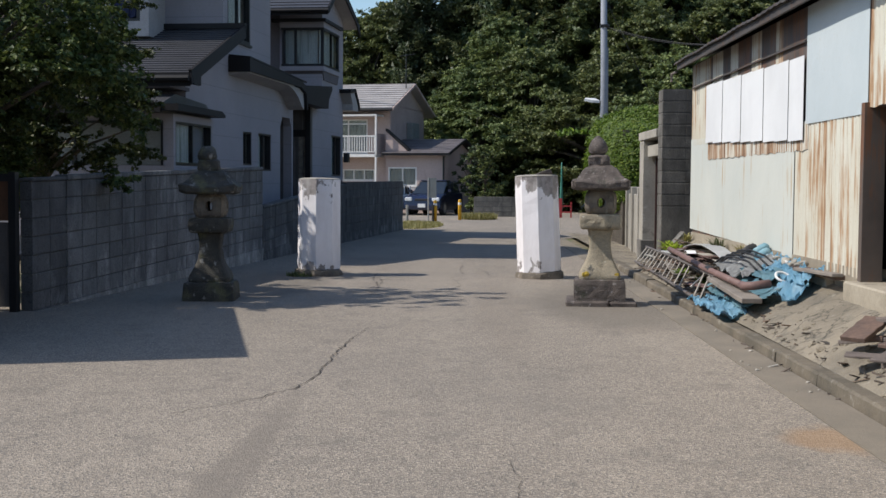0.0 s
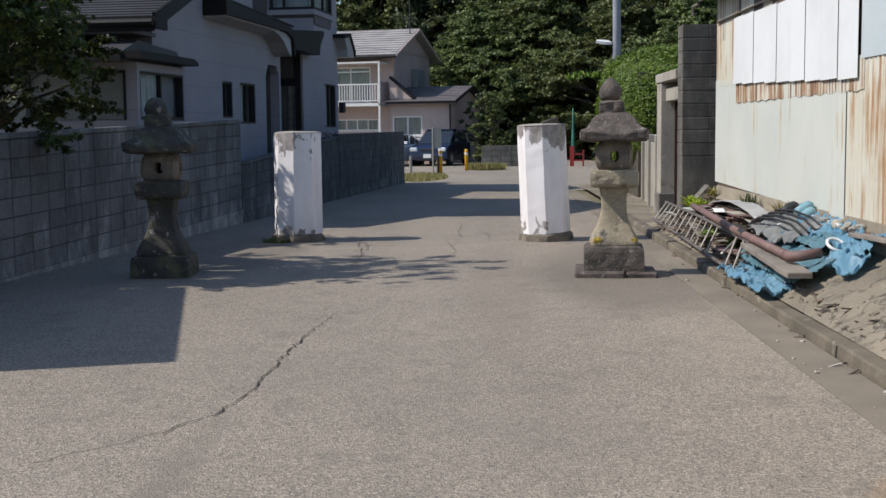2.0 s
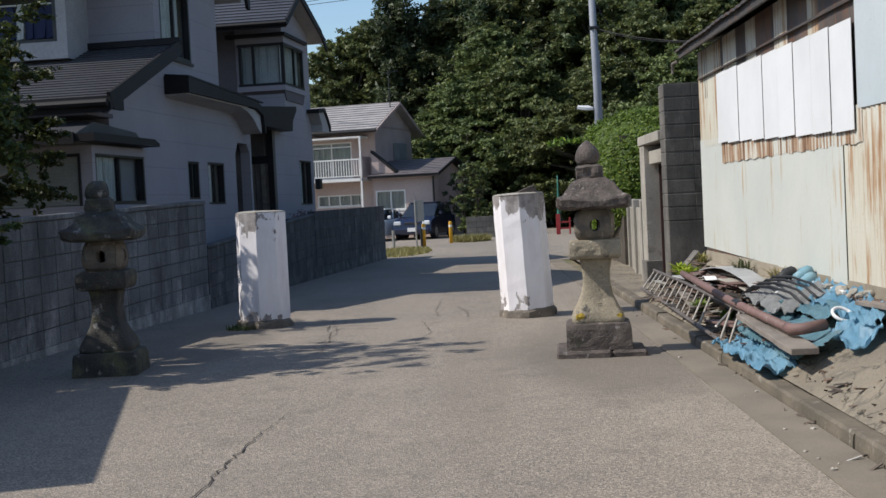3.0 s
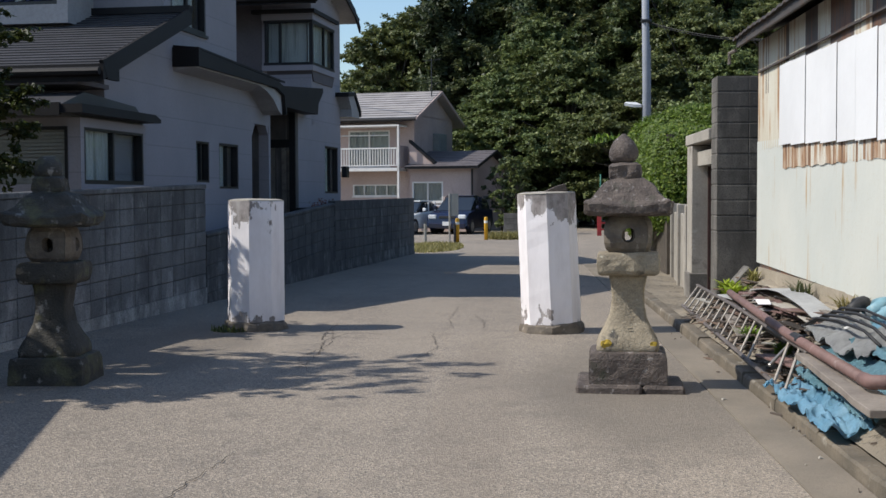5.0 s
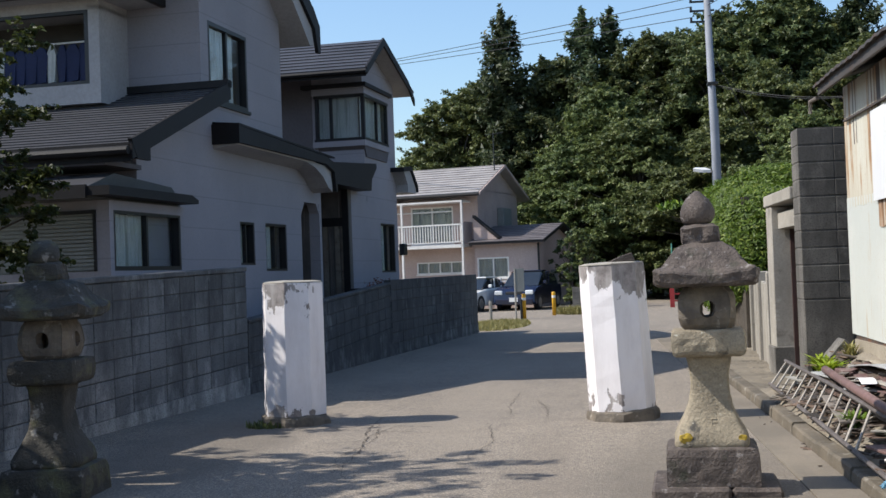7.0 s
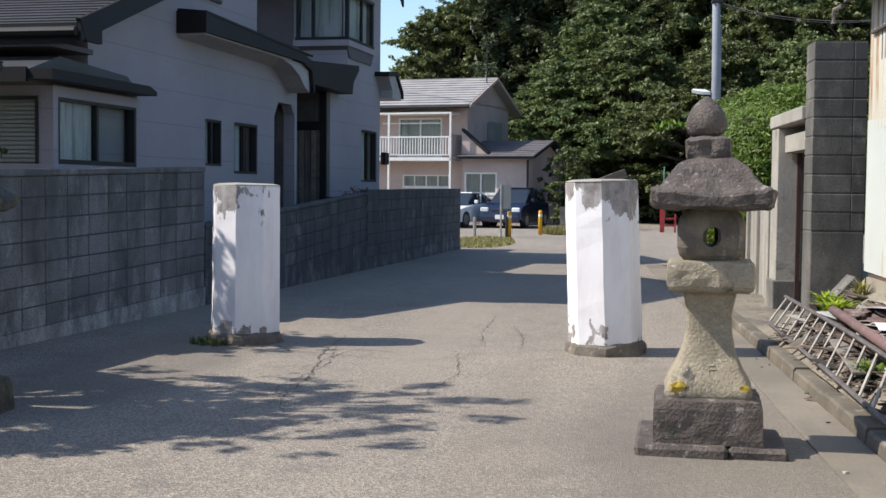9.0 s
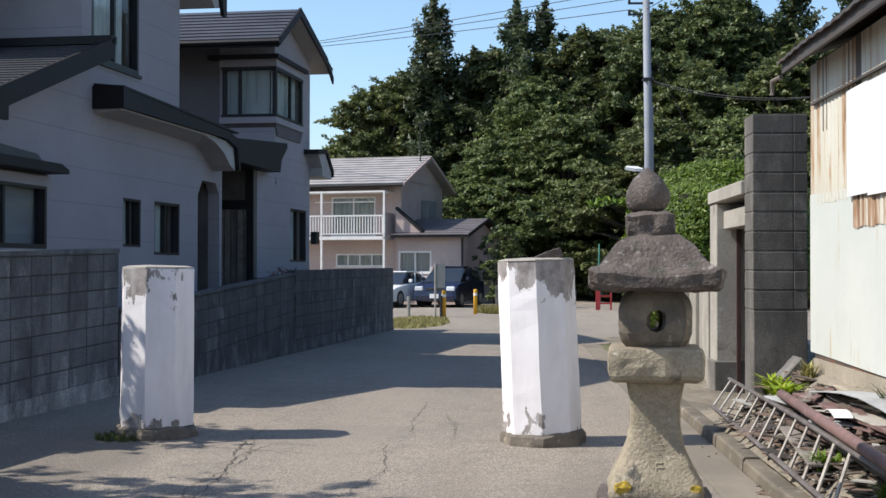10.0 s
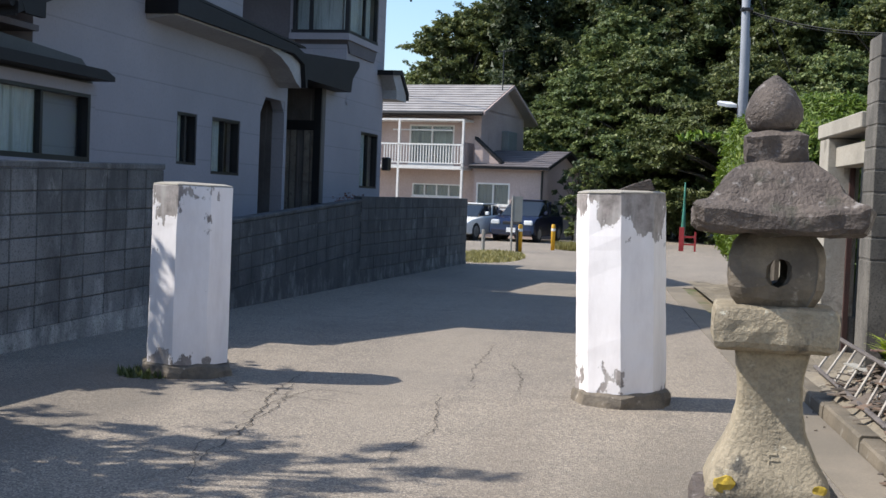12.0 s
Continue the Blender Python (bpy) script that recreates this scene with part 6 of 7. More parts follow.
def blades(n, spread, h, rng, w=0.012, mat=None, name="weed"):
    """Arching blades from one root area."""
    bm = bmesh.new()
    for _ in range(n):
        a, rr = rng.random() * 6.283, spread * rng.random() ** 0.5
        x, y = rr * math.cos(a) * 0.4, rr * math.sin(a) * 0.4
        d = rng.random() * 6.283
        hh = h * (0.5 + 0.7 * rng.random())
        out = spread * (0.4 + 0.8 * rng.random())
        ca, sa = math.cos(d), math.sin(d)
        pts = [(x + ca * out * f * f, y + sa * out * f * f, hh * (1.25 * f - 0.45 * f * f)) for f in (0, 0.35, 0.7, 1.0)]
        prev = None
        for i, (px, py, pz) in enumerate(pts):
            k = w * (1, 1.1, 0.8, 0.05)[i]
            cur = (bm.verts.new((px - sa * k, py + ca * k, pz)), bm.verts.new((px + sa * k, py - ca * k, pz)))
            if prev:
                bm.faces.new([prev[0], prev[1], cur[1], cur[0]])
            prev = cur
    return bm


def weed(x, y, z, n, spread, h, seed, label, mat, w=0.012):
    ob = part("weed", blades(n, spread, h, np.random.default_rng(seed), w), mat)
    ob.matrix_world = pose(x, y, z)
    return tagged(ob, label, "weed", "weeds by the shed")


weed(3.42, 17.2, 0.38, 110, 0.22, 0.20, 1, "yellow-green fern tuft beside the block column", M_WEED, 0.018)
weed(3.36, 16.75, 0.40, 100, 0.2, 0.15, 2, "yellow-green fern tuft among the scrap", M_WEED, 0.018)
weed(3.10, 14.3, 0.22, 70, 0.16, 0.14, 3, "green weeds growing through the ladder", M_HEDGE, 0.010)
weed(3.12, 13.1, 0.24, 70, 0.15, 0.12, 4, "green weeds growing through the ladder", M_HEDGE, 0.010)
weed(3.60, 14.6, 0.5, 70, 0.16, 0.26, 5, "thin dark weeds at the shed's foot", M_LEAF, 0.009)
weed(3.63, 13.0, 0.5, 150, 0.22, 0.24, 6, "dry yellow weeds at the shed's foot", M_GRASS, 0.008)
weed(3.62, 17.0, 0.5, 60, 0.12, 0.22, 7, "dry yellow weeds at the shed's foot", M_GRASS, 0.009)


def grass_patch(cx, cy, rx, ry, n, h, seed):
    rng = np.random.default_rng(seed)
    bm = bmesh.new()
    for _ in range(n):
        a, rr = rng.random() * 6.283, rng.random() ** 0.5
        x, y = cx + rx * rr * math.cos(a), cy + ry * rr * math.sin(a)
        d, hh = rng.random() * 6.283, h * (0.4 + 0.8 * rng.random())
        k = 0.02
        q = [bm.verts.new(p) for p in ((x - k * math.sin(d), y + k * math.cos(d), -0.01), (x + k * math.sin(d), y - k * math.cos(d), -0.01), (x + hh * 0.5 * math.cos(d), y + hh * 0.5 * math.sin(d), hh))]
        bm.faces.new(q)
    return bm


tagged(part("grass", grass_patch(-1.45, 39.2, 0.95, 3.4, 3000, 0.09, 31), M_GRASS), "dry sunlit roadside grass at the wall's end", "grass", "", "stuff")
tagged(part("grass", grass_patch(0.75, 46.6, 0.7, 1.2, 1800, 0.25, 32), M_GRASS), "tufted grass beside the low wall", "grass", "", "stuff")
tagged(part("grass", grass_patch(-2.15, 16.92, 0.22, 0.16, 160, 0.07, 33), M_LEAF), "small weeds at the pillar's foot", "grass", "", "stuff")


# ---- scrap heap on the bank ----
M_TARP = surface("blue_tarpaulin", (0.17, 0.38, 0.53), (0.28, 0.49, 0.62), big=3, fine=30, bump=0.3, rough=0.45, layers=(((0.45, 0.62, 0.70), 7, (1, 1, 1), 0.66, 0.8), ((0.03, 0.10, 0.14), 5, (1, 1, 1), 0.70, 0.82)))
M_TEAL = surface("faded_teal_sheet", (0.15, 0.30, 0.36), (0.22, 0.36, 0.41), big=2, fine=25, bump=0.2, rough=0.5, layers=(((0.36, 0.34, 0.30), 3, (1, 1, 1), 0.62, 0.74),))
M_GREYTARP = surface("grey_cover_sheet", (0.40, 0.40, 0.39), (0.29, 0.29, 0.285), big=4, fine=30, bump=0.3, rough=0.6)
M_BLACK = surface("black_rubber", (0.02, 0.02, 0.022), fine=30, rough=0.6)
M_PIPE = surface("dull_red_pipe", (0.205, 0.12, 0.105), (0.135, 0.082, 0.072), big=4, fine=30, bump=0.2, rough=0.65, layers=(((0.30, 0.23, 0.20), 6, (1, 1, 1), 0.58, 0.7),))
M_STEEL = surface("dull_steel", (0.42, 0.40, 0.37), (0.30, 0.28, 0.25), big=5, fine=40, bump=0.1, rough=0.45, metal=0.6)
M_RUSTBAR = surface("rusty_bar", (0.15, 0.095, 0.07), (0.09, 0.06, 0.05), big=5, fine=40, bump=0.4, rough=0.8)
M_WHITEPVC = surface("white_plastic", (0.80, 0.79, 0.77), (0.7, 0.69, 0.67), big=5, fine=30, bump=0.0, rough=0.4)


M_RUNG = surface("bare_rung_steel", (0.46, 0.42, 0.36), (0.30, 0.26, 0.22), big=6, fine=50, bump=0.2, rough=0.6)
M_STEELOLD = surface("weathered_steel", (0.15, 0.13, 0.12), (0.09, 0.075, 0.068), big=5, fine=40, bump=0.3, rough=0.6)


def ladder():
    top = thing("ladder", "old metal ladder with many rungs lying on the bank", "ladder", pose(0, 0, 0))
    a0, a1 = Vector((3.03, 18.3, 0.18)), Vector((2.83, 11.45, 0.17))
    b0, b1 = Vector((3.25, 18.6, 0.40)), Vector((3.03, 11.9, 0.42))
    part("side_rail", rod([a0, a0.lerp(a1, 0.5) + Vector((0, 0, 0.01)), a1], 0.018, 6), M_STEELOLD, top)
    part("side_rail", rod([b0, b0.lerp(b1, 0.5) + Vector((0, 0, 0.02)), b1], 0.018, 6), M_STEELOLD, top)
    for i in range(17):
        f = 0.02 + i * 0.0585
        if i in (13, 14):
            continue
        part("rung", rod([a0.lerp(a1, f), b0.lerp(b1, f)], 0.012, 6), M_RUNG, top)


ladder()


def red_pipe():
    top = thing("drain_pipe", "long dull red drain pipe with an elbow on the scrap heap", "pipe", pose(0, 0, 0))
    part("pipe", rod([(3.27, 16.4, 0.48), (3.13, 14.4, 0.49), (3.04, 12.5, 0.47), (3.03, 10.55, 0.44)], 0.036, 12), M_PIPE, top, smooth=True)
    part("elbow", rod([(3.03, 10.56, 0.44), (3.035, 10.44, 0.44), (3.09, 10.36, 0.45), (3.26, 10.40, 0.47)], 0.042, 12), M_PIPE, top, smooth=True)
    part("collar", rod([(3.046, 12.4, 0.469), (3.043, 12.15, 0.466)], 0.041, 12), M_BLACK, top)


red_pipe()


def board(name, label, p0, p1, w, t, mat, up=(0, 0, 1), bow=0.0, seed=0.0, category="board"):
    p0, p1 = Vector(p0), Vector(p1)
    d = (p1 - p0).normalized()
    side = d.cross(Vector(up)).normalized() * w * 0.5
    nrm = side.cross(d).normalized()
    rings = []
    for i in range(7):
        f = i / 6
        c = p0.lerp(p1, f) + nrm * bow * math.sin(math.pi * f)
        k = 1.0 + 0.06 * math.sin(i * 2.7 + seed)
        rings.append([c - side * k, c + side * k, c + side * k + nrm * t, c - side * k + nrm * t])
    bm = loft(rings)
    bmesh.ops.bevel(bm, geom=bm.edges[:], offset=min(0.004, t * 0.2), segments=1, affect="EDGES")
    return tagged(part(name, bm, mat), label, category, "scrap on the bank")


board("plank", "grey weathered plank lying on the blue sheets", (3.06, 11.95, 0.37), (2.99, 9.95, 0.32), 0.20, 0.045, M_WOODOLD, seed=1)
board("plank", "thin dark splintered plank on the scrap heap", (3.05, 11.25, 0.26), (3.22, 10.35, 0.33), 0.10, 0.03, M_RUSTBAR, seed=2)
board("plank", "long dark red-brown plank on the scrap heap", (3.42, 16.4, 0.46), (3.40, 13.7, 0.50), 0.13, 0.03, M_PIPE, seed=3)
board("sheet_strip", "bent grey sheet strip on the scrap heap", (3.52, 16.1, 0.52), (3.50, 13.3, 0.52), 0.22, 0.012, M_GREYTARP, bow=0.10, seed=4)
board("sheet_strip", "bent grey sheet strip on the scrap heap", (3.38, 15.6, 0.44), (3.46, 13.4, 0.47), 0.18, 0.012, M_CONC, bow=0.06, seed=5)
board("plank", "broken dark board on the scrap heap", (3.20, 15.8, 0.34), (3.22, 14.3, 0.36), 0.12, 0.025, M_RUSTBAR, seed=6)
board("concrete_slab", "broken concrete slab leaning beside the column", (3.45, 17.45, 0.40), (3.68, 17.45, 0.66), 0.34, 0.06, M_BLOCK2, up=(0.5, 0, 1), seed=7, category="slab")
board("white_pole", "short white pole on the scrap heap", (2.86, 12.35, 0.26), (3.14, 12.75, 0.42), 0.022, 0.022, M_STEEL, seed=8, category="pole")
board("white_pole", "thin white pole under the shed wall", (3.60, 11.9, 0.64), (3.58, 11.0, 0.62), 0.03, 0.03, M_WHITEPVC, seed=9, category="pole")
board("plank", "dark board along the shed's foot", (3.63, 11.9, 0.58), (3.63, 9.4, 0.585), 0.09, 0.04, M_RUSTBAR, seed=10)
board("plank", "pale plank along the shed's foot", (3.52, 10.4, 0.60), (3.58, 9.3, 0.62), 0.10, 0.03, M_WOODOLD, seed=11)


board("sheet_scrap", "torn white plastic sheet scrap on the heap", (3.27, 14.85, 0.52), (3.25, 14.5, 0.52), 0.12, 0.006, M_WHITEPVC, bow=0.03, seed=21, category="sheet")
board("plank", "splintered red-brown board under the ladder", (2.98, 13.1, 0.24), (3.06, 12.2, 0.27), 0.16, 0.02, M_PIPE, seed=22)
board("plank", "grey rotten board under the ladder", (3.14, 15.6, 0.31), (3.02, 14.2, 0.26), 0.12, 0.02, M_WOODOLD, seed=23)
board("plank", "flat black board under the pipe", (3.22, 14.4, 0.36), (3.16, 12.9, 0.36), 0.14, 0.025, M_BLACK, seed=24)
rng_s = random.Random(9)
for i in range(22):
    y = rng_s.uniform(13.2, 17.0)
    x = rng_s.uniform(3.34, 3.58)
    z = bank_height(x, y) + 0.03 + 0.04 * rng_s.random()
    a = rng_s.uniform(1.1, 2.0)
    L = rng_s.uniform(0.4, 1.3)
    board("scrap_strip", ("flat strip of grey scrap sheet on the heap", "dark splintered strip of wood on the heap", "pale broken strip of board on the heap", "reddish strip of scrap board on the heap")[i % 4],
          (x - 0.5 * L * math.cos(a), y - 0.5 * L * math.sin(a), z + rng_s.uniform(0, 0.03)), (x + 0.5 * L * math.cos(a), y + 0.5 * L * math.sin(a), z + rng_s.uniform(0, 0.05)),
          rng_s.uniform(0.03, 0.12), rng_s.uniform(0.008, 0.02), (M_GREYTARP, M_RUSTBAR, M_WOODOLD, M_PIPE)[i % 4], bow=rng_s.uniform(-0.02, 0.03), seed=i)


def drape(name, label, mat, x0, x1, y0, y1, height, amp, freq, seed, cut=0.0, ribs=0.0, category="tarpaulin", n=64):
    """A crumpled sheet over the bank; height(x, y) is its rest level."""
    bm = bmesh.new()
    g = []
    for i in range(n + 1):
        r = []
        for j in range(n + 1):
            u, v = i / n, j / n
            e = 0.10 * noise.noise(Vector((u * 4 + seed, v * 4, 1.0)))
            x = x0 + (x1 - x0) * u + e * (x1 - x0)
            y = y0 + (y1 - y0) * v + 0.10 * noise.noise(Vector((u * 5, v * 3 + seed, 4.0)))
            ridge = 1.0 - abs(noise.noise(Vector((x * freq + seed, y * freq * 0.7, seed))))
            z = height(x, y) + amp * (ridge ** 3) + amp * 0.35 * noise.noise(Vector((x * freq * 4, y * freq * 3, seed)))
            if ribs:
                z += 0.014 * math.sin(y * ribs)
            r.append(bm.verts.new((x, y, z)))
        g.append(r)
    for i in range(n):
        for j in range(n):
            m = noise.noise(Vector((i * 0.13 + seed * 3, j * 0.13, 9)))
            if (i in (0, n - 1) or j in (0, n - 1)) and m > 0.1 or m > 1 - cut:
                continue
            bm.faces.new([g[i][j], g[i + 1][j], g[i + 1][j + 1], g[i][j + 1]])
    bmesh.ops.solidify(bm, geom=bm.faces[:], thickness=0.004)
    return tagged(part(name, bm, mat, smooth=True), label, category, "scrap on the bank")


def over(h):
    return lambda x, y: bank_height(max(x, 2.95), y) + h if x > 2.9 else 0.13 + h * max(0.0, (x - 2.5) / 0.4)


drape("tarpaulin", "torn blue tarpaulin spilling over the kerb", M_TARP, 2.78, 3.06, 10.4, 12.2, over(0.015), 0.07, 6.0, 2.0)
drape("corrugated_sheet", "faded teal corrugated sheet on the scrap heap", M_TEAL, 2.99, 3.34, 10.15, 12.4, over(0.10), 0.035, 2.5, 5.0, ribs=62.0, category="sheet")
drape("sheet", "crumpled grey-teal sheet on the scrap heap", M_TEAL, 3.30, 3.55, 10.6, 12.1, over(0.13), 0.07, 3.0, 8.0, category="sheet")
drape("tarpaulin", "crumpled blue tarpaulin against the shed", M_TARP, 3.40, 3.64, 9.9, 12.7, over(0.12), 0.10, 6.0, 11.0)
drape("cover_sheet", "grey folded cover sheet with dark hems", M_GREYTARP, 3.20, 3.54, 11.3, 12.9, over(0.16), 0.10, 2.6, 14.0, category="sheet")
drape("tarpaulin", "loose blue tarpaulin flap hanging to the bank", M_TARP, 3.26, 3.46, 9.75, 10.4, over(0.06), 0.12, 5.0, 17.0, n=24)


def hose(pts, r, label, mat):
    return tagged(part("hose", rod(pts, r, 8), mat, smooth=True), label, "hose", "scrap on the bank")


for i in range(4):
    x = 3.24 + 0.06 * i
    hose([(x - 0.03, 12.85, 0.50 + 0.02 * i), (x - 0.01, 12.5, 0.60 + 0.025 * i), (x + 0.02, 12.0, 0.63 + 0.025 * i), (x + 0.07, 11.55, 0.61 + 0.02 * i), (x + 0.10, 11.3, 0.54 + 0.02 * i)], 0.011, "thin dark hem cord over the grey sheet", M_BLACK)
hose([(3.30, 12.3, 0.50), (3.36, 12.15, 0.56), (3.44, 12.25, 0.58), (3.50, 12.05, 0.56)], 0.018, "thin white cord on the scrap heap", M_WHITEPVC)


def pipe_ring(x, y, z, r, label, mat, rx, rz):
    bm = bmesh.new()
    n, k = 20, 8
    rings = []
    for i in range(n):
        a = 2 * math.pi * i / n
        rings.append([bm.verts.new(((r + 0.013 * math.cos(b)) * math.cos(a), (r + 0.013 * math.cos(b)) * math.sin(a), 0.013 * math.sin(b))) for b in [2 * math.pi * j / k for j in range(k)]])
    for i in range(n):
        for j in range(k):
            bm.faces.new([rings[i][j], rings[(i + 1) % n][j], rings[(i + 1) % n][(j + 1) % k], rings[i][(j + 1) % k]])
    ob = part("ring", bm, mat, smooth=True)
    ob.matrix_world = pose(x, y, z, rx, 0, rz)
    return tagged(ob, label, "ring", "scrap on the bank")


pipe_ring(3.40, 10.45, 0.53, 0.075, "white plastic ring on the scrap heap", M_WHITEPVC, 35, 20)
for i, (x, y, z) in enumerate(((3.60, 12.62, 0.70), (3.66, 12.3, 0.72), (3.62, 12.05, 0.68))):
    hose([(x - 0.12, y - 0.12, z - 0.05), (x, y, z), (x + 0.02, y + 0.25, z - 0.03)], 0.055, "short dark pipe end in the blue sheet", M_TEAL if i else M_BLACK)


def stone(x, y, z, r, seed, label, mat, group):
    bm = bmesh.new()
    bmesh.ops.create_icosphere(bm, subdivisions=2, radius=r)
    for v in bm.verts:
        v.co *= 0.8 + 0.45 * noise.noise(v.co * (2.2 / r * 0.5) + Vector((seed, 0, 0)))
        v.co.z *= 0.7
    ob = part("stone", bm, mat)
    ob.matrix_world = pose(x, y, z, 0, 0, seed * 40)
    return tagged(ob, label, "stone", group)


for i in range(12):
    stone(3.60 + 0.05 * math.sin(i * 1.9), 11.55 - i * 0.085, 0.63 + 0.012 * (i % 3), 0.036 + 0.01 * (i % 3), i * 1.3, "small round grey stone in a row at the shed's foot", M_CONC, "row of small stones")
for i in range(26):
    x, y = random.uniform(3.1, 3.6), random.uniform(12.6, 17.6)
    stone(x, y, bank_height(x, y) + 0.02, random.uniform(0.03, 0.085), i + 0.5, "broken lump of concrete rubble on the bank", M_STONE_DARK if i % 3 else M_CONC, "rubble on the bank")
for i in range(24):
    x, y = random.uniform(2.96, 3.25), random.uniform(4.2, 9.2)
    stone(x, y, bank_height(x, y) + 0.01, random.uniform(0.02, 0.06), i + 40.5, "broken lump of concrete rubble on the bank", M_BANK, "rubble on the bank")
for i in range(14):
    x, y = random.uniform(2.5, 2.8), random.uniform(5.5, 12.5)
    stone(x, y, 0.008, random.uniform(0.008, 0.022), i + 80.5, "small pebble in the gutter", M_CONC, "pebbles in the gutter")



def litter():
    """Splinters, chips and crumbs strewn over the bank under the scrap and along the kerb."""
    rng = random.Random(31)
    bm = bmesh.new()
    for i in range(1120):
        if i < 1000:
            x, y = rng.uniform(2.97, 3.62), rng.uniform(11.8, 17.4)
            z = bank_height(x, y) + 0.035
        elif i < 1030:
            x, y = 2.83 - abs(rng.gauss(0, 0.05)), rng.uniform(3.0, 18.0)
            z = 0.008
        else:
            x, y = 2.96 + abs(rng.gauss(0, 0.10)), rng.uniform(3.5, 10.5)
            z = bank_height(x, y) + 0.02
        ln = rng.uniform(0.03, 0.08) if i % 3 else rng.uniform(0.10, 0.32)
        if i >= 1000:
            ln *= 0.45
        w, h, a = ln * rng.uniform(0.12, 0.5), rng.uniform(0.004, 0.012), rng.uniform(0, 6.28)
        ca, sa, tilt = math.cos(a), math.sin(a), rng.uniform(-0.3, 0.3)
        add_hex(bm, [(x + u * ln * ca - v * w * sa, y + u * ln * sa + v * w * ca, z + q * h + u * ln * tilt) for q in (0, 1) for u, v in ((-0.5, -0.5), (0.5, -0.4), (0.5, 0.5), (-0.4, 0.5))])
    return bm


M_LITTER, lt, lb = nodes_of("mixed_litter")
lr = lt.nodes.new("ShaderNodeNewGeometry").outputs["Random Per Island"]
lc = mix_of(lt, ramp_of(lt, lr, 0.0, 0.6), (0.035, 0.029, 0.024), (0.13, 0.10, 0.078))
lc = mix_of(lt, ramp_of(lt, lr, 0.78, 0.8), lc, (0.15, 0.10, 0.07))
lc = mix_of(lt, ramp_of(lt, lr, 0.96, 0.97), lc, (0.36, 0.34, 0.30))
lt.links.new(lc, lb.inputs["Base Color"])
lb.inputs["Roughness"].default_value = 0.85
tagged(part("litter", litter(), M_LITTER), "dark splinters and crumbs strewn over the bank", "litter", "", "stuff")

# timber scraps at the near end of the bank
rng_w = random.Random(77)
M_SCRAPWOOD = surface("dark_weathered_wood", (0.155, 0.125, 0.11), (0.085, 0.07, 0.062), big=3, fine=40, bump=0.5, layers=(((0.26, 0.225, 0.2), 9, (1, 0.15, 1), 0.6, 0.7),))
for i in range(18):
    y = rng_w.uniform(5.9, 7.6)
    x = rng_w.uniform(3.08, 3.5)
    z = bank_height(x, y) + 0.03 + 0.015 * (i // 3)
    a = rng_w.uniform(-1.6, 1.2)
    L = rng_w.uniform(0.2, 0.5)
    board("timber_scrap", "broken weathered timber scrap on the bank", (x - 0.5 * L * math.cos(a), y - 0.5 * L * math.sin(a), z + rng_w.uniform(0.0, 0.05)), (x + 0.5 * L * math.cos(a), y + 0.5 * L * math.sin(a), z + rng_w.uniform(0.0, 0.16)),
          rng_w.uniform(0.05, 0.22), rng_w.uniform(0.015, 0.04), (M_SCRAPWOOD, M_RUSTBAR, M_SCRAPWOOD)[i % 3], seed=i)


# ---- street furniture ----
M_YELLOW = surface("yellow_bollard_paint", (0.72, 0.38, 0.02), (0.62, 0.32, 0.02), big=3, fine=30, bump=0.05, rough=0.45)
M_POLE = surface("utility_pole_concrete", (0.25, 0.265, 0.30), (0.20, 0.215, 0.245), big=1.5, fine=25, bump=0.1, rough=0.7)
M_GREENNET = surface("green_netting", (0.05, 0.22, 0.16), (0.03, 0.13, 0.09), big=3, fine=30, rough=0.6)
M_REDPAINT = surface("red_barrier_paint", (0.42, 0.04, 0.04), (0.3, 0.03, 0.03), big=4, fine=30, rough=0.5)


def bollard(x, y, label):
    top = thing("bollard", label, "bollard", pose(x, y, 0), "yellow bollards")
    part("post", loft([ring_round(0.062, 0, 14), ring_round(0.062, 0.74, 14), ring_round(0.05, 0.775, 14), ring_round(0.02, 0.785, 14)]), M_YELLOW, top, smooth=True)
    part("band", loft([ring_round(0.0645, 0.58, 14), ring_round(0.0645, 0.66, 14)]), M_WHITEPVC, top)


bollard(-0.87, 43.2, "yellow steel bollard at the lane's mouth")
bollard(0.0, 45.4, "yellow steel bollard at the lane's mouth")


def sign_post():
    top = thing("sign_post", "thin metal sign post with a small pale board", "sign", pose(-1.12, 43.1, 0))
    part("post", rod([(0, 0, 0), (0, 0, 1.6)], 0.03), M_STEEL, top)
    part("post", rod([(0.17, 0, 0), (0.17, 0, 0.62)], 0.04), M_FRAME, top)
    part("sign_board", boxes(((0.03, -0.02, 0.86), (0.29, 0.0, 1.58)), bevel=0.004), M_SHUTTER, top)


sign_post()
ob = tagged(part("short_post", rod([(0, 0, 0), (0.0, 0, 0.62)], 0.05), M_STEEL), "short grey post in the roadside grass", "post")
ob.matrix_world = pose(-1.85, 42.3, 0)


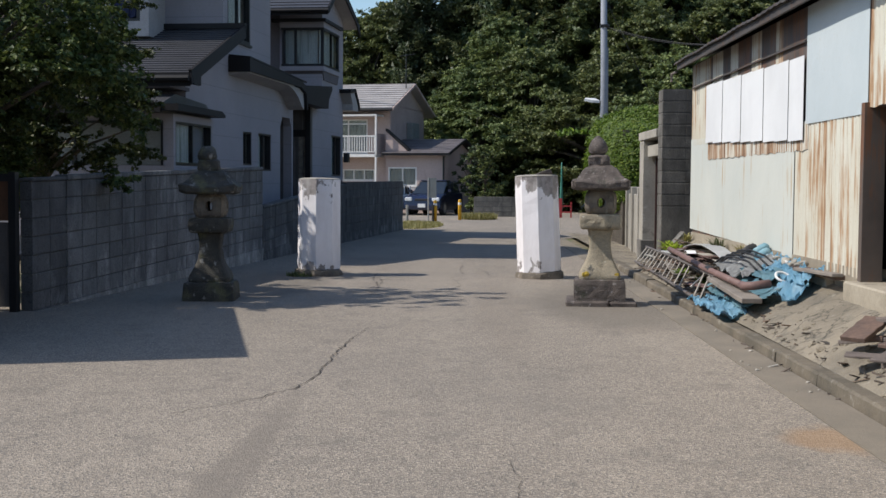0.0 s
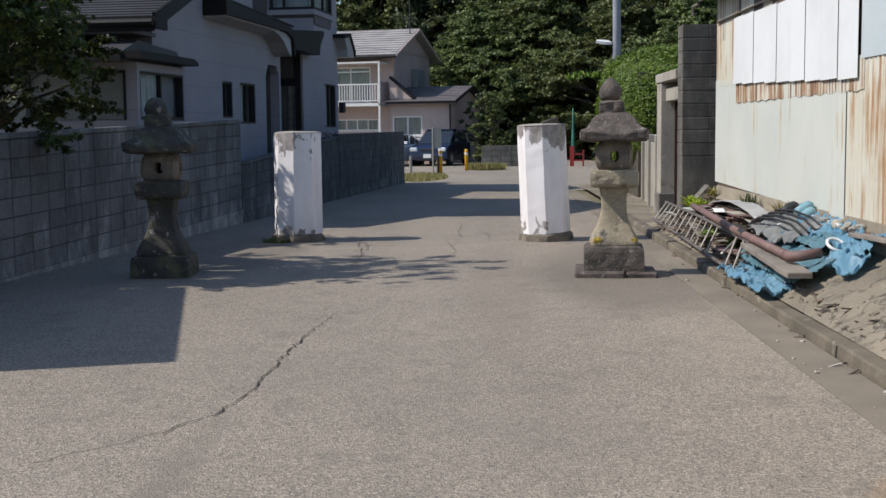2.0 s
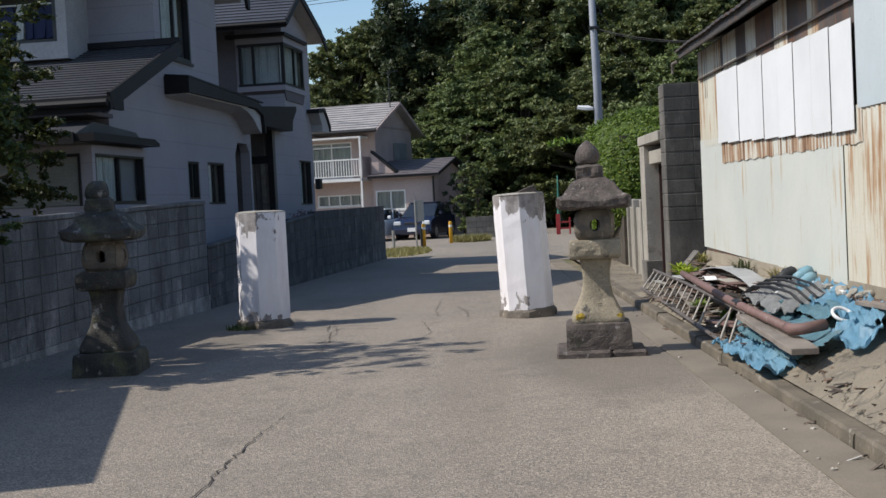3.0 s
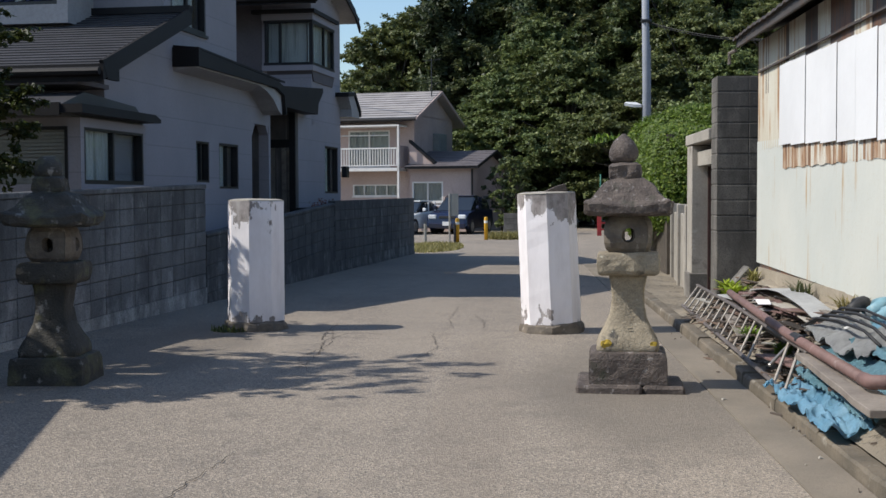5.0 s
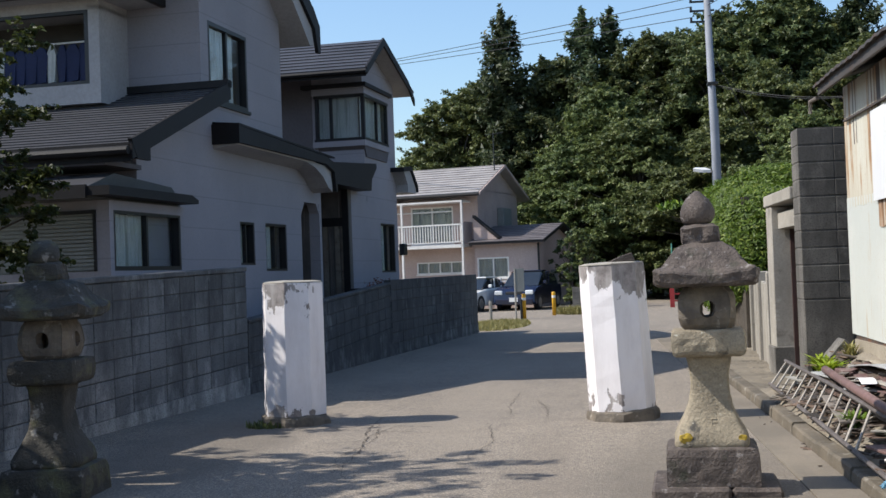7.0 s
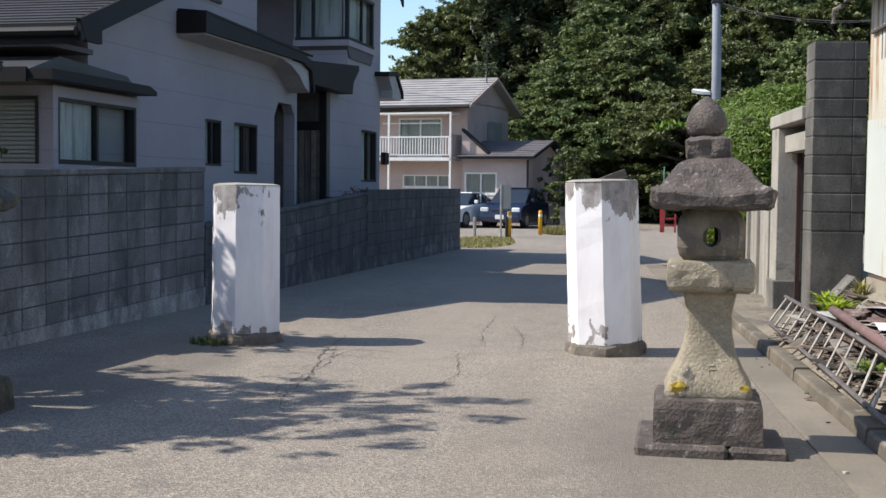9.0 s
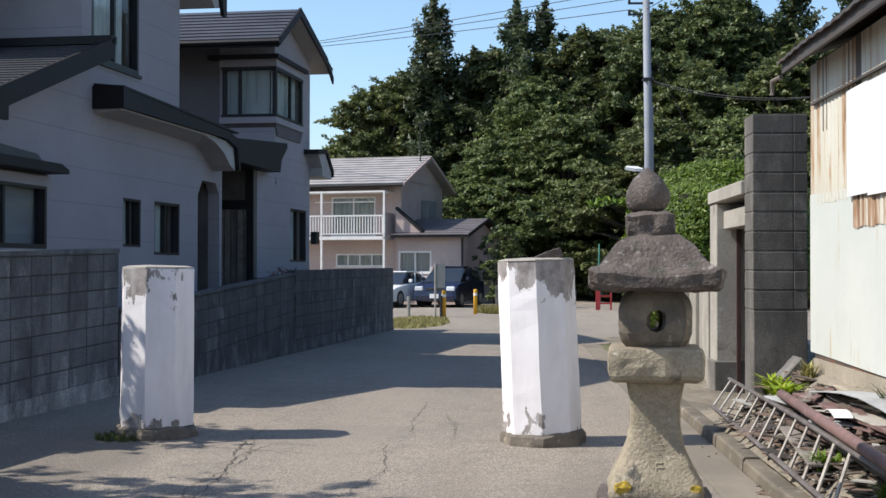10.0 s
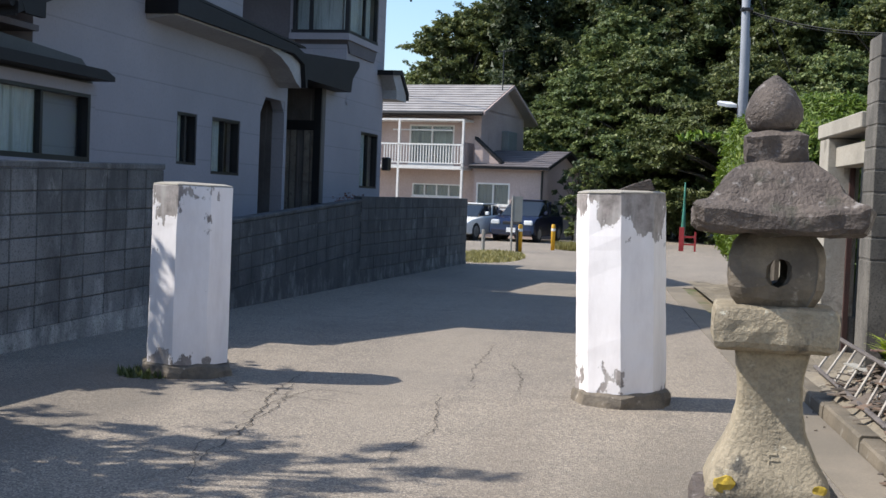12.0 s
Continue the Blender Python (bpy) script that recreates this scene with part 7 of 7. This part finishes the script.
def utility_pole():
    top = thing("utility_pole", "tall grey concrete utility pole with wires and a lamp", "utility pole", pose(5.36, 45, 0))
    part("pole", rod([(0, 0, 0), (0.02, 0, 5), (-0.07, 0, 10.45)], 0.165, 14, 0.105), M_POLE, top, smooth=True)
    for z in (9.95, 9.65, 9.3):
        arm = part("crossarm", boxes(((-0.62, -0.03, z), (0.16, 0.03, z + 0.06))), M_FRAME, top)
        part("insulator", rod([(-0.58, 0, z + 0.06), (-0.58, 0, z + 0.18)], 0.04), M_FRAME, arm)
    for i in range(9):
        part("step_bolt", rod([(-0.2 if i % 2 else 0.16, 0, 3.2 + i * 0.6), (-0.12 if i % 2 else 0.10, 0, 3.2 + i * 0.6)], 0.014, 5), M_FRAME, top)
    lamp = part("street_lamp", rod([(-0.1, 0, 4.45), (-0.25, -0.05, 4.5)], 0.03), M_STEEL, top)
    part("lamp_head", loft([[(x, y * w, z + h) for x, y, h in ((-0.72, -0.06, 0.06), (-0.66, 0.0, 0.10), (-0.3, 0.1, 0.09), (-0.15, 0.06, 0.02), (-0.15, -0.06, 0.0), (-0.4, -0.1, 0.0))] for z, w in ((4.44, 1.0), (4.53, 1.2))]), M_WHITEPVC, lamp)
    part("bracket", boxes(((-0.17, -0.17, 7.25), (0.17, 0.17, 7.35)), bevel=0.02), M_FRAME, top)
    part("cable_guard", rod([(0.16, 0, 2.0), (0.13, 0, 6.5)], 0.03), M_POLE, top)


utility_pole()


def wire(p0, p1, sag, r, label):
    p0, p1 = Vector(p0), Vector(p1)
    pts = [p0.lerp(p1, i / 18) - Vector((0, 0, sag * 4 * (i / 18) * (1 - i / 18))) for i in range(19)]
    return tagged(part("overhead_wire", rod(pts, r, 5), M_BLACK), label, "wire", "overhead wires")


for i, z in enumerate((10.12, 9.83, 9.48)):
    wire((4.8, 45, z), (-34, 78, 12.4 + 0.4 * i), 0.5, 0.013, "black overhead wire from the utility pole")
    wire((5.3, 45, z), (15.5 - i, 6, 11.2 - 0.2 * i), 0.6, 0.013, "black overhead wire from the utility pole")
wire((5.36, 45, 7.3), (13.5, 38, 7.0), 0.9, 0.012, "slack overhead cable from the utility pole")
wire((5.36, 45, 7.25), (14.0, 41, 7.6), 1.0, 0.011, "slack overhead cable from the utility pole")
wire((5.4, 45, 8.3), (8.4, 47, 3.0), 0.1, 0.012, "thin stay wire from the utility pole")

# green net pole and red barrier at the end of the lane
ob = thing("net_pole", "rolled green net on a pole behind a red barrier", "net", pose(4.2, 50, 0))
part("net", loft([ring_round(0.05, 0.3, 10), ring_round(0.075, 0.8, 10), ring_round(0.05, 1.3, 10), ring_round(0.03, 1.9, 10), ring_round(0.02, 2.3, 10)]), M_GREENNET, ob, smooth=True)
part("pole", rod([(0, 0.03, 0), (0, 0.03, 2.1)], 0.025), M_STEEL, ob)
ob = thing("red_barrier", "low red metal barrier at the lane's end", "barrier", pose(4.05, 49.6, 0))
for x in (0.0, 0.5):
    part("upright", boxes(((x, 0, 0), (x + 0.16 if x == 0 else x + 0.06, 0.06, 0.8 - 0.3 * x))), M_REDPAINT, ob)
for z in (0.2, 0.45):
    part("bar", boxes(((0.16, 0.01, z), (0.5, 0.05, z + 0.06))), M_REDPAINT, ob)
ob = thing("low_wall", "low grey block wall beside the parked car", "low wall", pose(0.55, 50.4, 0), kind="structure")
me_low = to_mesh("concrete_block", boxes(((0.006, 0, 0.006), (0.394, 0.15, 0.204)), bevel=0.006), M_BLOCK2)
part("core", boxes(((0.01, 0.01, 0), (2.39, 0.14, 0.83))), M_JOINT, ob)
for r in range(4):
    for c in range(6):
        piece("concrete_block", me_low, ob, pose(c * 0.4, 0, r * 0.21))


# ---- parked cars ----
def car(label, m, paint, prof, width, glass_band, wheel_x, wheel_r, front_light):
    """Body lofted across the width from a side profile; local x forward, y across, z up."""
    top = thing("car", label, "car", m)
    body_prof, roof_prof = prof
    rings = []
    for f, inset in ((-1.0, 0.10), (-0.97, 0.03), (-0.8, 0.0), (0.8, 0.0), (0.97, 0.03), (1.0, 0.10)):
        rings.append([(x * (1 - inset * 0.15), f * width / 2, z - (inset * 0.6 if z > 0.5 else -inset * 0.5)) for x, z in body_prof])
    bm = loft(rings)
    part("body", bm, paint, top, smooth=False)
    rings = []
    for f, dz in ((-0.86, 0.0), (-0.70, 1.0), (0.70, 1.0), (0.86, 0.0)):
        rings.append([(x, f * width / 2, z) if z < glass_band[0] + 0.02 else (x, f * width / 2 * (0.9 if dz == 0 else 0.98), z - (0.06 if dz == 0 else 0)) for x, z in roof_prof])
    part("glasshouse", loft(rings), M_CARGLASS, top)
    zs = [z for _, z in roof_prof]
    xt = [x for x, z in roof_prof if z > max(zs) - 0.12]
    part("roof_panel", boxes(((min(xt), -width * 0.36, max(zs) - 0.03), (max(xt), width * 0.36, max(zs) + 0.022)), bevel=0.02), paint, top)
    for sgn in (-1, 1):
        for xa, xb in ((min(xt) + 0.0, min(xt) + 0.07), (sum(xt) / len(xt), sum(xt) / len(xt) + 0.07)):
            part("pillar", boxes(((xa, sgn * width * 0.425 - 0.02, glass_band[0]), (xb, sgn * width * 0.425 + 0.02, max(zs) - 0.03))), paint, top)
    for x in wheel_x:
        for sgn in (-1, 1):
            y0, y1 = sorted((sgn * (width / 2 - 0.18), sgn * (width / 2 + 0.012)))
            tyre = part("wheel", loft([[(x + wheel_r * math.cos(a), y, wheel_r + wheel_r * math.sin(a)) for a in [2 * math.pi * i / 20 for i in range(20)]] for y in (y0, y1)]), M_BLACK, top)
            yo = y1 if sgn > 0 else y0
            part("rim", loft([[(x + wheel_r * k * math.cos(a), yo + sgn * dy, wheel_r + wheel_r * k * math.sin(a)) for a in [2 * math.pi * i / 16 for i in range(16)]] for k, dy in ((0.64, 0.001), (0.60, 0.012), (0.2, 0.004))]), M_STEEL, tyre)
    for sgn in (-1, 1):
        part("headlight", boxes(((front_light[0] - 0.05, sgn * width * 0.37 - 0.16, front_light[1]), (front_light[0] + 0.035, sgn * width * 0.37 + 0.16, front_light[1] + 0.17)), bevel=0.03), M_LAMP, top)
        part("mirror", boxes(((glass_band[1], sgn * (width / 2 + 0.07) - 0.07, glass_band[0] + 0.0), (glass_band[1] + 0.10, sgn * (width / 2 + 0.07) + 0.07, glass_band[0] + 0.13)), bevel=0.02), paint, top)
    part("bumper", boxes(((front_light[0] - 0.1, -width * 0.46, 0.22), (front_light[0] + 0.07, width * 0.46, 0.46)), bevel=0.04), paint, top)
    part("grille", boxes(((front_light[0] - 0.02, -width * 0.2, front_light[1] + 0.02), (front_light[0] + 0.03, width * 0.2, front_light[1] + 0.12)), bevel=0.01), M_BLACK, top)
    part("number_plate", boxes(((front_light[0] + 0.07, -0.17, 0.34), (front_light[0] + 0.085, 0.17, 0.50))), M_WHITEPVC, top, "white number plate")
    return top


M_CARGLASS = surface("dark_car_glass", (0.02, 0.024, 0.028), fine=5, bump=0.0, rough=0.05, spec=0.8)
M_LAMP = surface("clear_headlight", (0.75, 0.77, 0.78), fine=5, bump=0.0, rough=0.12, spec=0.8)
M_WHITECAR = surface("white_car_paint", (0.80, 0.80, 0.79), (0.76, 0.76, 0.75), fine=5, bump=0.0, rough=0.25, spec=0.6)
M_BLUECAR = surface("navy_car_paint", (0.006, 0.010, 0.036), (0.005, 0.008, 0.03), fine=5, bump=0.0, rough=0.22, spec=0.7)
coupe = car("white two-door coupe with a rear wing, parked", pose(-3.3, 53.1, 0, 0, 0, 250), M_WHITECAR,
            ([(-2.15, 0.25), (-2.2, 0.55), (-2.1, 0.88), (-1.2, 0.92), (0.7, 0.86), (1.6, 0.74), (2.1, 0.60), (2.18, 0.30), (1.8, 0.2), (-1.9, 0.2)],
             [(-1.75, 0.88), (-0.95, 1.24), (-0.2, 1.30), (0.25, 1.26), (1.0, 0.84)]), 1.72, (0.9, 0.5), (-1.35, 1.3), 0.31, (2.115, 0.52))
part("rear_wing", boxes(((-2.2, -0.75, 1.10), (-1.95, 0.75, 1.13)), ((-2.1, -0.7, 0.86), (-2.0, -0.64, 1.11)), ((-2.1, 0.64, 0.86), (-2.0, 0.7, 1.11))), M_WHITECAR, coupe)
car("dark blue compact hatchback facing the lane, parked", pose(-1.2, 53.4, 0, 0, 0, -105), M_BLUECAR,
    ([(-1.75, 0.28), (-1.8, 0.6), (-1.72, 0.95), (-0.6, 0.98), (0.75, 0.96), (1.55, 0.84), (1.85, 0.66), (1.9, 0.3), (1.6, 0.2), (-1.6, 0.2)],
     [(-1.7, 0.95), (-1.5, 1.38), (-0.5, 1.50), (0.15, 1.46), (1.0, 0.93)]), 1.66, (0.98, 0.62), (-1.2, 1.2), 0.29, (1.845, 0.60))
